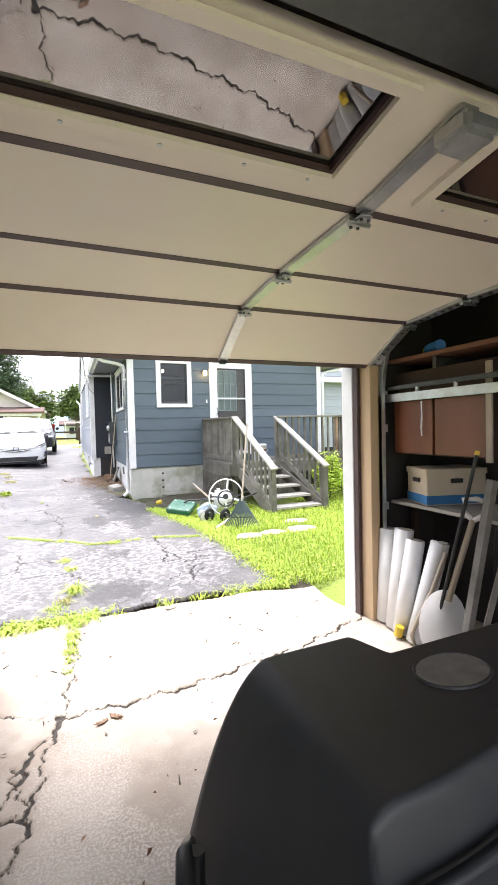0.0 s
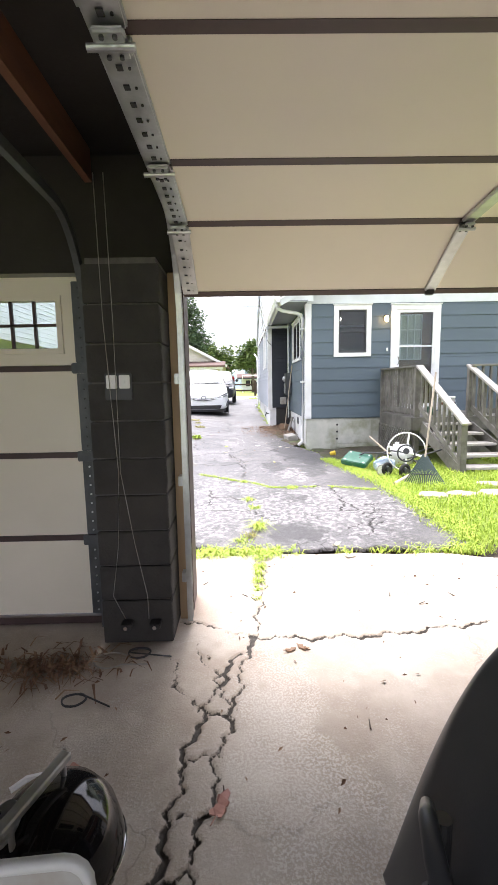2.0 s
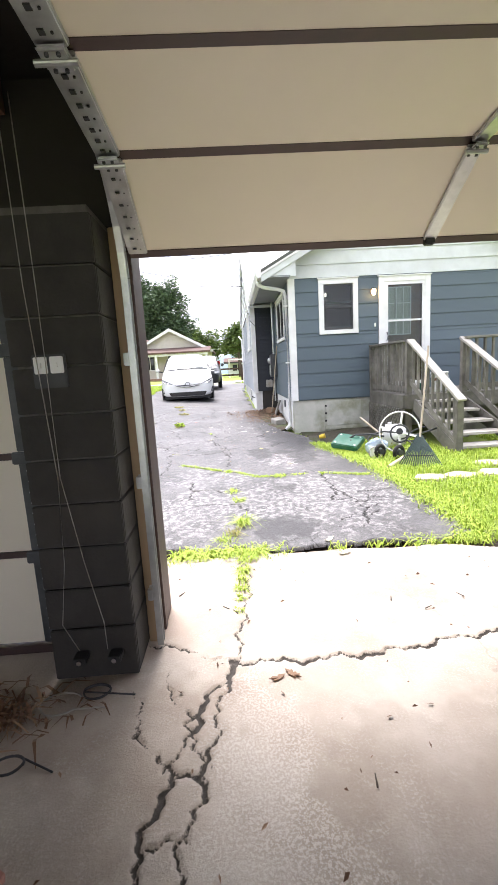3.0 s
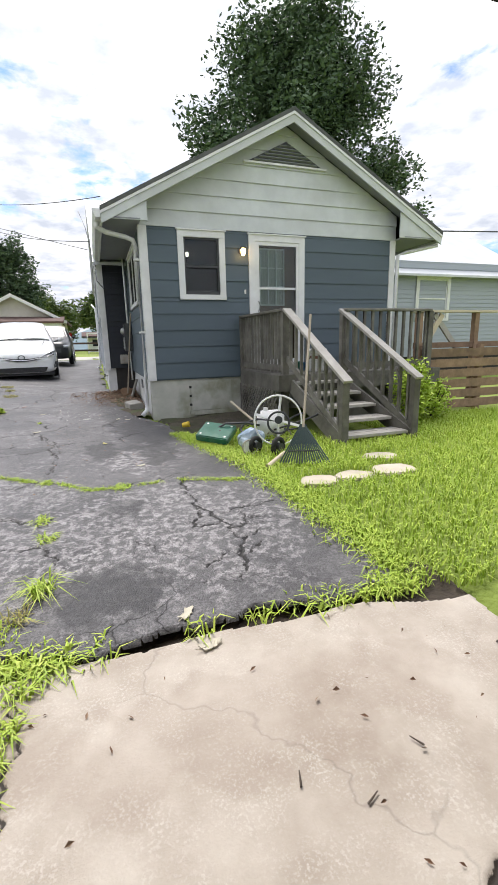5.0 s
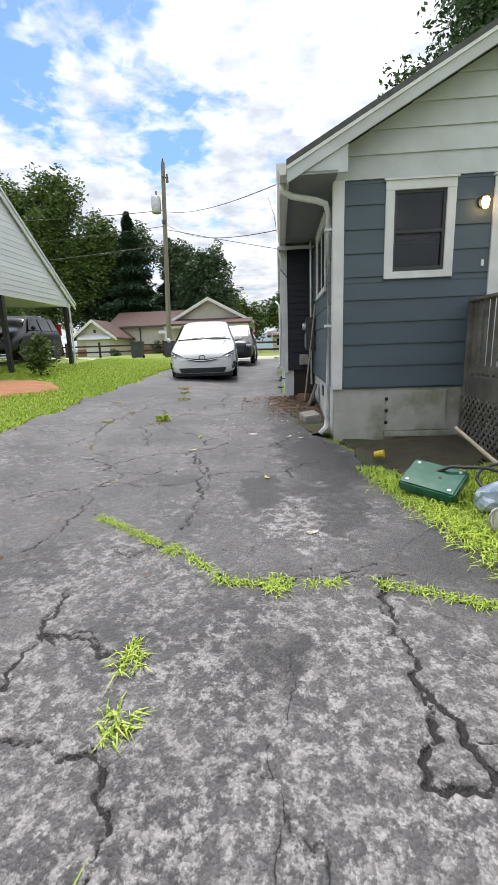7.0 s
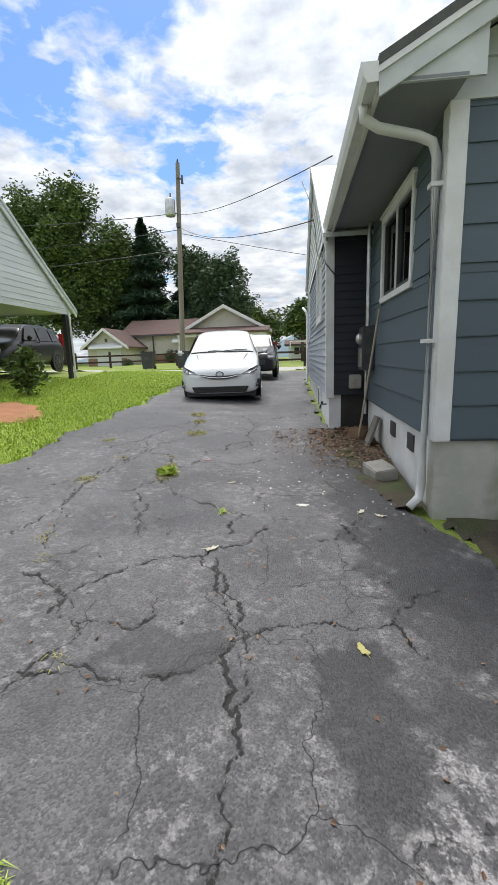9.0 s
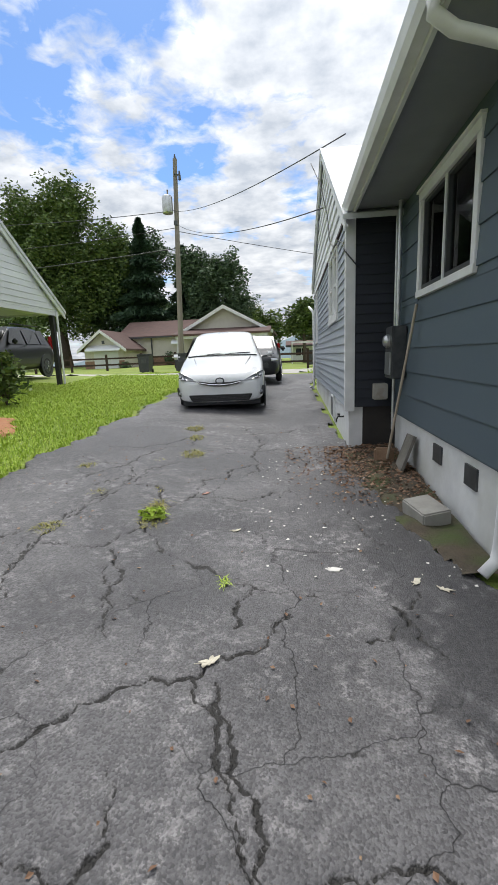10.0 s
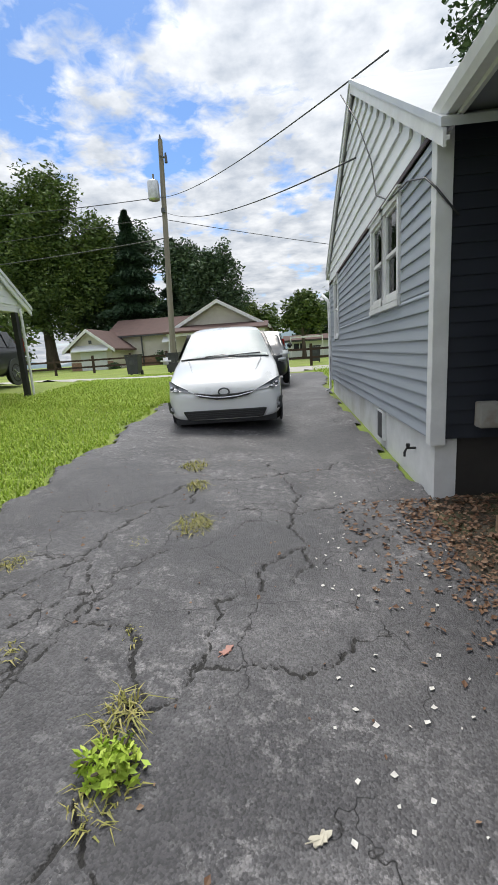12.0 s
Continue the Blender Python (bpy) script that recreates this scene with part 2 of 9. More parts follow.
def leaf_surface(name, c1, c2, c3):
    m = bpy.data.materials.new(name)
    n, l, b = nodes_of(m)
    geo = n.new("ShaderNodeNewGeometry")
    r = n.new("ShaderNodeValToRGB")
    r.color_ramp.elements[0].color, r.color_ramp.elements[1].color = rgba(c1), rgba(c3)
    e = r.color_ramp.elements.new(0.5); e.color = rgba(c2)
    nz = n.new("ShaderNodeTexNoise"); nz.inputs["Scale"].default_value = 0.35; nz.inputs["Detail"].default_value = 3
    l.new(geo.outputs["Position"], nz.inputs["Vector"])
    ad = n.new("ShaderNodeMath"); ad.operation = "MULTIPLY_ADD"; ad.inputs[1].default_value = 0.55
    l.new(geo.outputs["Random Per Island"], ad.inputs[0])
    sc = n.new("ShaderNodeMath"); sc.operation = "MULTIPLY"; sc.inputs[1].default_value = 0.45
    l.new(nz.outputs["Fac"], sc.inputs[0]); l.new(sc.outputs[0], ad.inputs[2])
    l.new(ad.outputs[0], r.inputs[0])
    l.new(r.outputs[0], b.inputs["Base Color"])
    b.inputs["Roughness"].default_value = 0.55
    b.inputs["Specular IOR Level"].default_value = 0.3
    return m


# asphalt cracks near black: their shade is part of the soil colour
ASPHALT = ground_surface("asphalt", (0.062, 0.06, 0.064), (0.125, 0.121, 0.125), (0.37, 0.355, 0.355), 1.5, 120, 1.3, 1.0, (0.006, 0.005, 0.0045), (0.05, 0.049, 0.053), 0.45, 0.6, 120, (0.5, 0.56))
CONCRETE = ground_surface("concrete", (0.35, 0.295, 0.24), (0.53, 0.475, 0.41), (0.62, 0.585, 0.53), 2.4, 90, 0.5, 0.25, (0.035, 0.027, 0.02), (0.4, 0.31, 0.245), 0.6, 0.68)
ROADWAY = ground_surface("pale_concrete_road", (0.4, 0.38, 0.35), (0.5, 0.48, 0.45), (0.55, 0.53, 0.5), 1.1, 60, 0.5, 0.4, (0.12, 0.1, 0.08), (0.36, 0.34, 0.31), 0.4)
LAWN = surface("lawn_soil", (0.16, 0.22, 0.035), (0.27, 0.35, 0.06), 0.7, 0.95, bump=0.9, fine=28, stain=(0.16, 0.15, 0.05), sscale=0.35, amount=0.6, depth=0.03)
GRASS = leaf_surface("grass_blades", (0.2, 0.31, 0.035), (0.39, 0.53, 0.065), (0.6, 0.64, 0.16))
DRYGRASS = leaf_surface("dry_grass", (0.2, 0.22, 0.05), (0.32, 0.3, 0.09), (0.42, 0.36, 0.14))
LEAF_DARK = leaf_surface("leaves_dark", (0.03, 0.055, 0.03), (0.065, 0.11, 0.055), (0.15, 0.21, 0.1))
LEAF_OAK = leaf_surface("leaves_broad", (0.04, 0.075, 0.02), (0.085, 0.135, 0.035), (0.22, 0.27, 0.065))
LEAF_CONIFER = leaf_surface("needles", (0.012, 0.03, 0.016), (0.026, 0.058, 0.028), (0.06, 0.1, 0.045))
LITTER = leaf_surface("leaf_litter", (0.08, 0.04, 0.025), (0.18, 0.1, 0.06), (0.4, 0.28, 0.18))
CLAY = surface("red_clay", (0.3, 0.13, 0.06), (0.42, 0.2, 0.1), 3, 0.95, bump=0.6, fine=30, depth=0.02)
BARK = surface("bark", (0.06, 0.045, 0.035), (0.12, 0.095, 0.075), 9, 0.9, bump=0.8, fine=25, stretch=(1, 1, 0.2), depth=0.02)
POLE = surface("weathered_pole", (0.16, 0.14, 0.12), (0.27, 0.24, 0.21), 5, 0.85, bump=0.5, fine=30, stretch=(1, 1, 0.05), depth=0.01)
SIDING = surface("slate_blue_siding", (0.07, 0.098, 0.122), (0.088, 0.12, 0.147), 3, 0.62, bump=0.25, fine=40, stretch=(0.25, 0.25, 1), stain=(0.07, 0.1, 0.125), sscale=1.5, amount=0.4, rand=0.06)
WHITE = surface("white_paint", (0.66, 0.67, 0.68), (0.76, 0.77, 0.78), 5, 0.5, bump=0.12, fine=60, stain=(0.5, 0.49, 0.46), sscale=2.2, amount=0.35)
GABLE = surface("pale_gable_paint", (0.5, 0.53, 0.54), (0.6, 0.63, 0.64), 3, 0.55, bump=0.15, fine=50, stain=(0.4, 0.41, 0.38), sscale=1.1, amount=0.5, rand=0.05)
# soffit paint with the shade under the eaves put into its colour
SOFFIT = surface("soffit_paint_shaded", (0.2, 0.215, 0.23), (0.26, 0.275, 0.29), 2, 0.6, bump=0.08, fine=40, stain=(0.16, 0.17, 0.18), sscale=0.9, amount=0.5)
ROOF = surface("grey_shingle", (0.06, 0.065, 0.062), (0.11, 0.115, 0.11), 5, 0.9, bump=0.7, fine=35, depth=0.01, rand=0.12)
METALROOF = surface("pale_metal_roof", (0.5, 0.52, 0.54), (0.62, 0.64, 0.66), 1.5, 0.45, metal=0.2, bump=0.05, fine=20)
FOUND = surface("painted_foundation", (0.6, 0.61, 0.62), (0.72, 0.73, 0.74), 4, 0.75, bump=0.35, fine=35, stain=(0.38, 0.38, 0.32), sscale=1.3, amount=0.55)
FOUND_OLD = surface("mossy_foundation", (0.4, 0.41, 0.37), (0.52, 0.52, 0.48), 4, 0.85, bump=0.4, fine=35, stain=(0.16, 0.17, 0.08), sscale=2.4, amount=0.9)
VINYL = surface("grey_blue_vinyl", (0.3, 0.335, 0.385), (0.35, 0.385, 0.435), 2, 0.5, bump=0.1, fine=60, stretch=(0.2, 0.2, 1), stain=(0.26, 0.29, 0.33), sscale=0.8, amount=0.4, rand=0.04)
VINYL_WHITE = surface("white_vinyl", (0.66, 0.68, 0.7), (0.74, 0.76, 0.78), 2, 0.5, bump=0.06, fine=40, stretch=(0.3, 0.3, 1), stain=(0.55, 0.56, 0.55), sscale=0.7, amount=0.4, rand=0.04)
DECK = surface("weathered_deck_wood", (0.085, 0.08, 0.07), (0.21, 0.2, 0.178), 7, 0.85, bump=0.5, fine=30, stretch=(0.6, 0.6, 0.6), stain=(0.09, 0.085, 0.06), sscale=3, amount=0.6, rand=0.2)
# paler wood than the deck's, for treads and handrails
DECK_TOP = surface("pale_weathered_wood", (0.3, 0.285, 0.26), (0.44, 0.42, 0.39), 8, 0.8, bump=0.4, fine=40, stain=(0.2, 0.19, 0.15), sscale=4, amount=0.5, rand=0.1)
FENCEWOOD = surface("brown_fence_board", (0.17, 0.11, 0.07), (0.3, 0.2, 0.13), 6, 0.85, bump=0.4, fine=30, rand=0.25)
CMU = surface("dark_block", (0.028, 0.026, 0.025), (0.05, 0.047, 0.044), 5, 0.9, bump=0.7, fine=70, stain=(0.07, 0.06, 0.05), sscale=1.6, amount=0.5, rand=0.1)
MORTAR = surface("mortar", (0.09, 0.085, 0.08), (0.14, 0.13, 0.12), 20, 0.95, bump=0.5, fine=90)
DOORPANEL = surface("cream_door_skin", (0.74, 0.675, 0.56), (0.79, 0.72, 0.6), 1.2, 0.42, bump=0.1, fine=260, stain=(0.68, 0.605, 0.49), sscale=0.9, amount=0.45, rand=0.02, depth=0.002)
SEAM = surface("brown_rubber_seam", (0.045, 0.026, 0.024), (0.075, 0.045, 0.042), 6, 0.55, bump=0.1)
STEEL = surface("galvanised_steel", (0.45, 0.47, 0.48), (0.62, 0.64, 0.65), 14, 0.38, metal=0.9, bump=0.08, fine=120, stain=(0.3, 0.29, 0.27), sscale=5, amount=0.5)
DARKSTEEL = surface("dark_track_steel", (0.06, 0.065, 0.07), (0.11, 0.115, 0.12), 8, 0.5, metal=0.6, bump=0.1)
JAMBWOOD = surface("pine_jamb", (0.42, 0.29, 0.17), (0.54, 0.4, 0.25), 5, 0.7, bump=0.3, fine=30, stretch=(1, 1, 0.08), stain=(0.3, 0.2, 0.12), sscale=3, amount=0.5)
DARKWOOD = surface("dark_old_timber", (0.03, 0.018, 0.013), (0.065, 0.036, 0.024), 5, 0.8, bump=0.4, fine=30, stretch=(1, 0.15, 1), rand=0.2)
REDWOOD = surface("reddish_joist", (0.12, 0.05, 0.028), (0.2, 0.09, 0.05), 5, 0.7, bump=0.3, fine=30, stretch=(1, 0.15, 1))
CABINET = surface("red_brown_cabinet", (0.13, 0.042, 0.022), (0.21, 0.075, 0.04), 3, 0.38, bump=0.12, fine=30, stretch=(1, 1, 0.15), stain=(0.08, 0.03, 0.018), sscale=2, amount=0.5, rand=0.1)
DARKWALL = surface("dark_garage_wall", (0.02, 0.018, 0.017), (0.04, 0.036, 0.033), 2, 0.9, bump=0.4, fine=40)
PLASTIC = surface("black_moulded_plastic", (0.03, 0.033, 0.038), (0.046, 0.05, 0.056), 3, 0.44, bump=0.25, fine=420, stain=(0.06, 0.06, 0.06), sscale=6, amount=0.2, rough_var=0.07, depth=0.001)
GREYPLASTIC = surface("grey_plastic", (0.3, 0.29, 0.27), (0.38, 0.37, 0.34), 5, 0.5, bump=0.1, stain=(0.2, 0.14, 0.08), sscale=9, amount=0.6)
ENAMEL = surface("black_enamel", (0.006, 0.006, 0.007), (0.01, 0.01, 0.011), 3, 0.08, bump=0, rough_var=0.04)
TUBE = surface("translucent_white_sheet", (0.7, 0.71, 0.72), (0.8, 0.81, 0.82), 6, 0.35, bump=0.05)
PLASTER = surface("white_plastic", (0.72, 0.72, 0.72), (0.8, 0.8, 0.8), 6, 0.4, bump=0.05)
CARDBOARD = surface("cream_carton", (0.5, 0.43, 0.32), (0.58, 0.5, 0.38), 5, 0.8, bump=0.1)
BLUEPRINT = surface("blue_print", (0.03, 0.16, 0.4), (0.05, 0.22, 0.5), 8, 0.6, bump=0.05)
TOOLWOOD = surface("grey_tool_handle", (0.3, 0.25, 0.19), (0.45, 0.39, 0.31), 6, 0.7, bump=0.2, stretch=(1, 1, 0.2))
BLACKMETAL = surface("black_metal", (0.012, 0.012, 0.013), (0.022, 0.022, 0.023), 8, 0.45, bump=0.1)
BLACKPLASTIC = surface("bin_plastic", (0.03, 0.032, 0.036), (0.05, 0.052, 0.058), 5, 0.5, bump=0.1)
YELLOW = surface("yellow_plastic", (0.6, 0.42, 0.03), (0.7, 0.5, 0.05), 8, 0.5, bump=0.05)
GREENPL = surface("green_plastic", (0.012, 0.1, 0.065), (0.025, 0.15, 0.1), 8, 0.35, bump=0.1, stain=(0.1, 0.14, 0.12), sscale=8, amount=0.4)
CARWHITE = surface("white_car_paint", (0.7, 0.715, 0.73), (0.76, 0.775, 0.79), 0.8, 0.28, bump=0.0, coat=0.8, rough_var=0.05)
CARBLACK = surface("black_car_paint", (0.006, 0.007, 0.009), (0.01, 0.011, 0.014), 0.8, 0.3, bump=0.0, coat=0.25, rough_var=0.04)
CARGLASS = surface("car_glass", (0.015, 0.018, 0.02), (0.02, 0.024, 0.026), 1, 0.04, bump=0, rough_var=0.02)
# the pale sky reflection is painted as base colour; real gloss kept low
SCREENGLASS = surface("windscreen_sky_sheen", (0.33, 0.38, 0.39), (0.45, 0.5, 0.5), 1.6, 0.16, bump=0, rough_var=0.02)
SCREENGLASS.node_tree.nodes["Principled BSDF"].inputs["Specular IOR Level"].default_value = 0.12
CHROME = surface("chrome", (0.6, 0.6, 0.62), (0.7, 0.7, 0.72), 3, 0.12, metal=1.0, bump=0)
LAMPGLASS = surface("headlight_glass", (0.35, 0.37, 0.4), (0.6, 0.62, 0.65), 9, 0.1, metal=0.4, bump=0)
RUBBER = surface("tyre_rubber", (0.012, 0.012, 0.012), (0.022, 0.022, 0.022), 9, 0.8, bump=0.3, fine=60)
BRICK = surface("far_brick", (0.2, 0.11, 0.075), (0.34, 0.22, 0.16), 6, 0.9, bump=0.3)
BROWNROOF = surface("brown_shingle", (0.085, 0.05, 0.045), (0.125, 0.075, 0.065), 2, 0.9, bump=0.4, fine=15)
# hill woods with distance haze mixed into the colour
HILL = surface("far_hill_haze_tint", (0.1, 0.15, 0.17), (0.16, 0.22, 0.25), 0.02, 1.0, bump=0)
STONE = surface("flagstone", (0.42, 0.37, 0.29), (0.55, 0.49, 0.4), 5, 0.9, bump=0.4, fine=40, stain=(0.3, 0.3, 0.2), sscale=3, amount=0.5)
ROOMDARK = surface("dim_room_wall", (0.1, 0.1, 0.1), (0.14, 0.14, 0.14), 2, 0.9, bump=0)
CURTAIN = surface("pale_curtain", (0.35, 0.37, 0.34), (0.5, 0.52, 0.48), 6, 0.9, bump=0.2, stretch=(6, 6, 0.3))
BROWNDOOR = surface("brown_door_paint", (0.1, 0.06, 0.035), (0.15, 0.09, 0.055), 5, 0.5, bump=0.15)
GLASS = glass("window_glass")
GLASS_DOOR = glass("garage_glass", (0.5, 0.5, 0.48), 0.012, 2.8)
PORCHGLOW = glow("porch_bulb", (1.0, 0.62, 0.25), 6.0)
ROOMGLOW = glow("room_lamp", (1.0, 0.9, 0.75), 2.0)

# ---- building helpers ----
BASE = {}


def thing(name, loc=(0, 0, 0), label="", category="", group="", kind=""):
    ob = new(name)
    ob.location = loc
    ob.empty_display_size = 0.1
    BASE[ob.name] = Vector(loc)
    return tagged(ob, label, category, group, kind)


def hang(ob, parent):
    ob.parent = parent
    BASE[ob.name] = BASE[parent.name]


def part(name, bm, material, parent=None, label="", smooth=False):
    """Links a bmesh, given in world places, as one mesh under a thing or a part."""
    me = bpy.data.meshes.new(name)
    if parent is not None:
        bmesh.ops.translate(bm, vec=-BASE[parent.name], verts=bm.verts)
    bmesh.ops.recalc_face_normals(bm, faces=bm.faces)
    bm.to_mesh(me)
    bm.free()
    if smooth:
        for p in me.polygons:
            p.use_smooth = True
    me.materials.append(material)
    ob = new(name, me)
    if parent is not None:
        hang(ob, parent)
    else:
        BASE[ob.name] = Vector((0, 0, 0))
    if label:
        ob["label"] = label
    return ob


def raw(name, verts, faces, material, parent=None, smooth=False):
    me = bpy.data.meshes.new(name)
    me.from_pydata(verts, [], faces)
    if smooth:
        for p in me.polygons:
            p.use_smooth = True
    me.materials.append(material)
    ob = new(name, me)
    if parent is not None:
        hang(ob, parent)
        me.transform(Matrix.Translation(-BASE[parent.name]))
    else:
        BASE[ob.name] = Vector((0, 0, 0))
    return ob


def box(x0, y0, z0, x1, y1, z1, bevel=0.0, bm=None):
    own = bmesh.new()
    bmesh.ops.create_cube(own, size=1, matrix=Matrix.Translation(((x0 + x1) / 2, (y0 + y1) / 2, (z0 + z1) / 2)) @ Matrix.Diagonal((abs(x1 - x0), abs(y1 - y0), abs(z1 - z0), 1)))
    if bevel:
        bmesh.ops.bevel(own, geom=own.edges[:], offset=bevel, segments=2, affect="EDGES", clamp_overlap=True)
    return join(bm, own)


def join(bm, own):
    if bm is None:
        return own
    me = bpy.data.meshes.new("tmp")
    own.to_mesh(me)
    own.free()
    bm.from_mesh(me)
    bpy.data.meshes.remove(me)
    return bm


def beam(p, q, w, h, bm=None, bevel=0.0, up=(0, 0, 1)):
    """A board from p to q, w wide and h deep (h along up)."""
    p, q = Vector(p), Vector(q)
    d = (q - p).normalized()
    s = d.cross(Vector(up))
    s = s.normalized() if s.length > 1e-5 else Vector((1, 0, 0))
    u = s.cross(d)
    own = bmesh.new()
    m = Matrix((s, d, u)).transposed().to_4x4()
    bmesh.ops.create_cube(own, size=1, matrix=Matrix.Translation((p + q) / 2) @ m @ Matrix.Diagonal((w, (q - p).length, h, 1)))
    if bevel:
        bmesh.ops.bevel(own, geom=own.edges[:], offset=bevel, segments=1, affect="EDGES", clamp_overlap=True)
    return join(bm, own)


def rod(p, q, r, r2=None, bm=None, n=12):
    p, q = Vector(p), Vector(q)
    own = bmesh.new()
    rot = (q - p).to_track_quat("Z", "Y").to_matrix().to_4x4()
    bmesh.ops.create_cone(own, cap_ends=True, segments=n, radius1=r, radius2=r if r2 is None else r2, depth=(q - p).length, matrix=Matrix.Translation((p + q) / 2) @ rot)
    return join(bm, own)


def tube(points, r, bm=None, n=8, closed=False):
    """A round bar along points."""
    pts = [Vector(p) for p in points]
    own = bmesh.new()
    rings = []
    count = len(pts)
    for i, p in enumerate(pts):
        a = pts[(i - 1) % count] if closed or i > 0 else p
        b = pts[(i + 1) % count] if closed or i < count - 1 else p
        rot = (b - a).to_track_quat("Z", "Y").to_matrix()
        rr = r[i] if isinstance(r, (list, tuple)) else r
        rings.append([own.verts.new(p + rot @ Vector((rr * math.cos(2 * math.pi * k / n), rr * math.sin(2 * math.pi * k / n), 0))) for k in range(n)])
    for i in range(count if closed else count - 1):
        a, b = rings[i], rings[(i + 1) % count]
        if closed and i == count - 1:
            best = min(range(n), key=lambda s: sum((a[k].co - b[(k + s) % n].co).length for k in range(n)))
            b = b[best:] + b[:best]
        for k in range(n):
            own.faces.new((a[k], a[(k + 1) % n], b[(k + 1) % n], b[k]))
    if not closed:
        own.faces.new(rings[0][::-1]); own.faces.new(rings[-1])
    return join(bm, own)


def prism(outline, axis, lo, hi, bm=None, bevel=0.0):
    """A flat outline, drawn out along an axis. axis x: (y, z); y: (x, z); z: (x, y)."""
    own = bmesh.new()
    put = {"x": lambda a, b, t: (t, a, b), "y": lambda a, b, t: (a, t, b), "z": lambda a, b, t: (a, b, t)}[axis]
    va = [own.verts.new(put(a, b, lo)) for a, b in outline]
    vb = [own.verts.new(put(a, b, hi)) for a, b in outline]
    own.faces.new(va); own.faces.new(vb[::-1])
    k = len(outline)
    for i in range(k):
        own.faces.new((va[i], vb[i], vb[(i + 1) % k], va[(i + 1) % k]))
    bmesh.ops.recalc_face_normals(own, faces=own.faces)
    if bevel:
        bmesh.ops.bevel(own, geom=own.edges[:], offset=bevel, segments=2, affect="EDGES", clamp_overlap=True)
    return join(bm, own)


def lathe(profile, centre, bm=None, n=24):
    """Turns (radius, height) points about the upright through centre."""
    own = bmesh.new()
    rings = []
    for r, z in profile:
        rings.append([own.verts.new((centre[0] + r * math.cos(2 * math.pi * k / n), centre[1] + r * math.sin(2 * math.pi * k / n), centre[2] + z)) for k in range(n)])
    for a, b in zip(rings, rings[1:]):
        for k in range(n):
            own.faces.new((a[k], a[(k + 1) % n], b[(k + 1) % n], b[k]))
    bmesh.ops.remove_doubles(own, verts=own.verts, dist=1e-5)
    return join(bm, own)


def smoothstep(a, b, x):
    t = np.clip((x - a) / (b - a), 0, 1)
    return t * t * (3 - 2 * t)


def land(x, y):
    """The height of the ground."""
    x, y = np.asarray(x, float), np.asarray(y, float)
    base = np.interp(y, (-50, 3.5, 5, 7, 9, 11, 13, 16, 23, 30, 40, 60, 150, 600), (0, 0, 0.065, 0.1, 0.16, 0.245, 0.32, 0.4, 0.55, 0.68, 0.75, 0.9, 0.5, -6))
    left = np.clip(0.5 - x, 0, 9) * 0.07 * smoothstep(5, 10, y) * (1 - 0.75 * smoothstep(20, 30, y))
    right = -np.clip(x - 0.5, 0, 2) * 0.04 * smoothstep(6, 9, y) * (1 - smoothstep(10, 13, y)) + 0.05 * smoothstep(2.4, 3.2, x) * smoothstep(3.4, 4.4, y)
    return base + left + right

# ---- ground ----


def in_driveway(x, y):
    """Inside the asphalt, with a ragged edge."""
    wob = 0.06 * np.sin(3.1 * y + 1.3) + 0.04 * np.sin(7.7 * y) + 0.025 * np.sin(19.0 * y + x)
    wob_x = 0.03 * np.sin(4.3 * x + 0.7) + 0.025 * np.sin(11.0 * x) + 0.012 * np.sin(29.0 * x)
    right = np.interp(y, (3.4, 3.7, 4.7, 5.8, 6.9, 7.9, 8.8, 9.3, 9.9, 11.2, 12.0, 12.4, 21.5, 24, 60), (2.5, 2.66, 2.6, 2.5, 2.27, 2.12, 1.98, 1.75, 1.6, 1.32, 1.3, 1.36, 1.36, 1.7, 1.7)) + wob * 0.6
    left = np.interp(y, (3.4, 4.5, 6, 9, 13, 16, 20, 26, 60), (-2.6, -2.6, -2.5, -2.3, -2.3, -2.45, -2.6, -2.7, -2.7)) + wob
    near = 3.5 + wob_x + 0.06 * smoothstep(1.2, 0.6, x)
    return (x < right) & (x > left) & (y > near) & (y < 27.0)


def crack_depth(X, Y, lines):
    """How deep, 0 to 1, ragged cracks run, given as (width, [(x, y), ...])."""
    out, soil = np.zeros_like(X), np.zeros_like(X)
    for k, (width, pts) in enumerate(lines):
        pts = np.array(pts, float)
        lo, hi = pts.min(0) - 0.15, pts.max(0) + 0.15
        near = (X > lo[0]) & (X < hi[0]) & (Y > lo[1]) & (Y < hi[1])
        if not near.any():
            continue
        x, y = X[near], Y[near]
        jx = 0.016 * np.sin(23 * y + k) + 0.010 * np.sin(51 * y + 2 * k + 9 * x) + 0.006 * np.sin(113 * y + k)
        jy = 0.016 * np.sin(21 * x + 1.7 * k) + 0.010 * np.sin(47 * x + k + 8 * y) + 0.006 * np.sin(109 * x + 2 * k)
        best = np.full(x.shape, 9.0)
        for a, b in zip(pts, pts[1:]):
            d = b - a
            t = np.clip(((x + jx - a[0]) * d[0] + (y + jy - a[1]) * d[1]) / (d @ d), 0, 1)
            best = np.minimum(best, np.hypot(x + jx - a[0] - t * d[0], y + jy - a[1] - t * d[1]))
        w = width * (0.6 + 0.9 * np.sin(9 * x + 5 * y + k) ** 2)
        out[near] = np.maximum(out[near], np.clip(1.4 - best / w, 0, 1))
        # soil: where dirt and crack shade get painted
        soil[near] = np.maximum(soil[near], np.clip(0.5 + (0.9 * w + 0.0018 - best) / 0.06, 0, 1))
    return out, soil


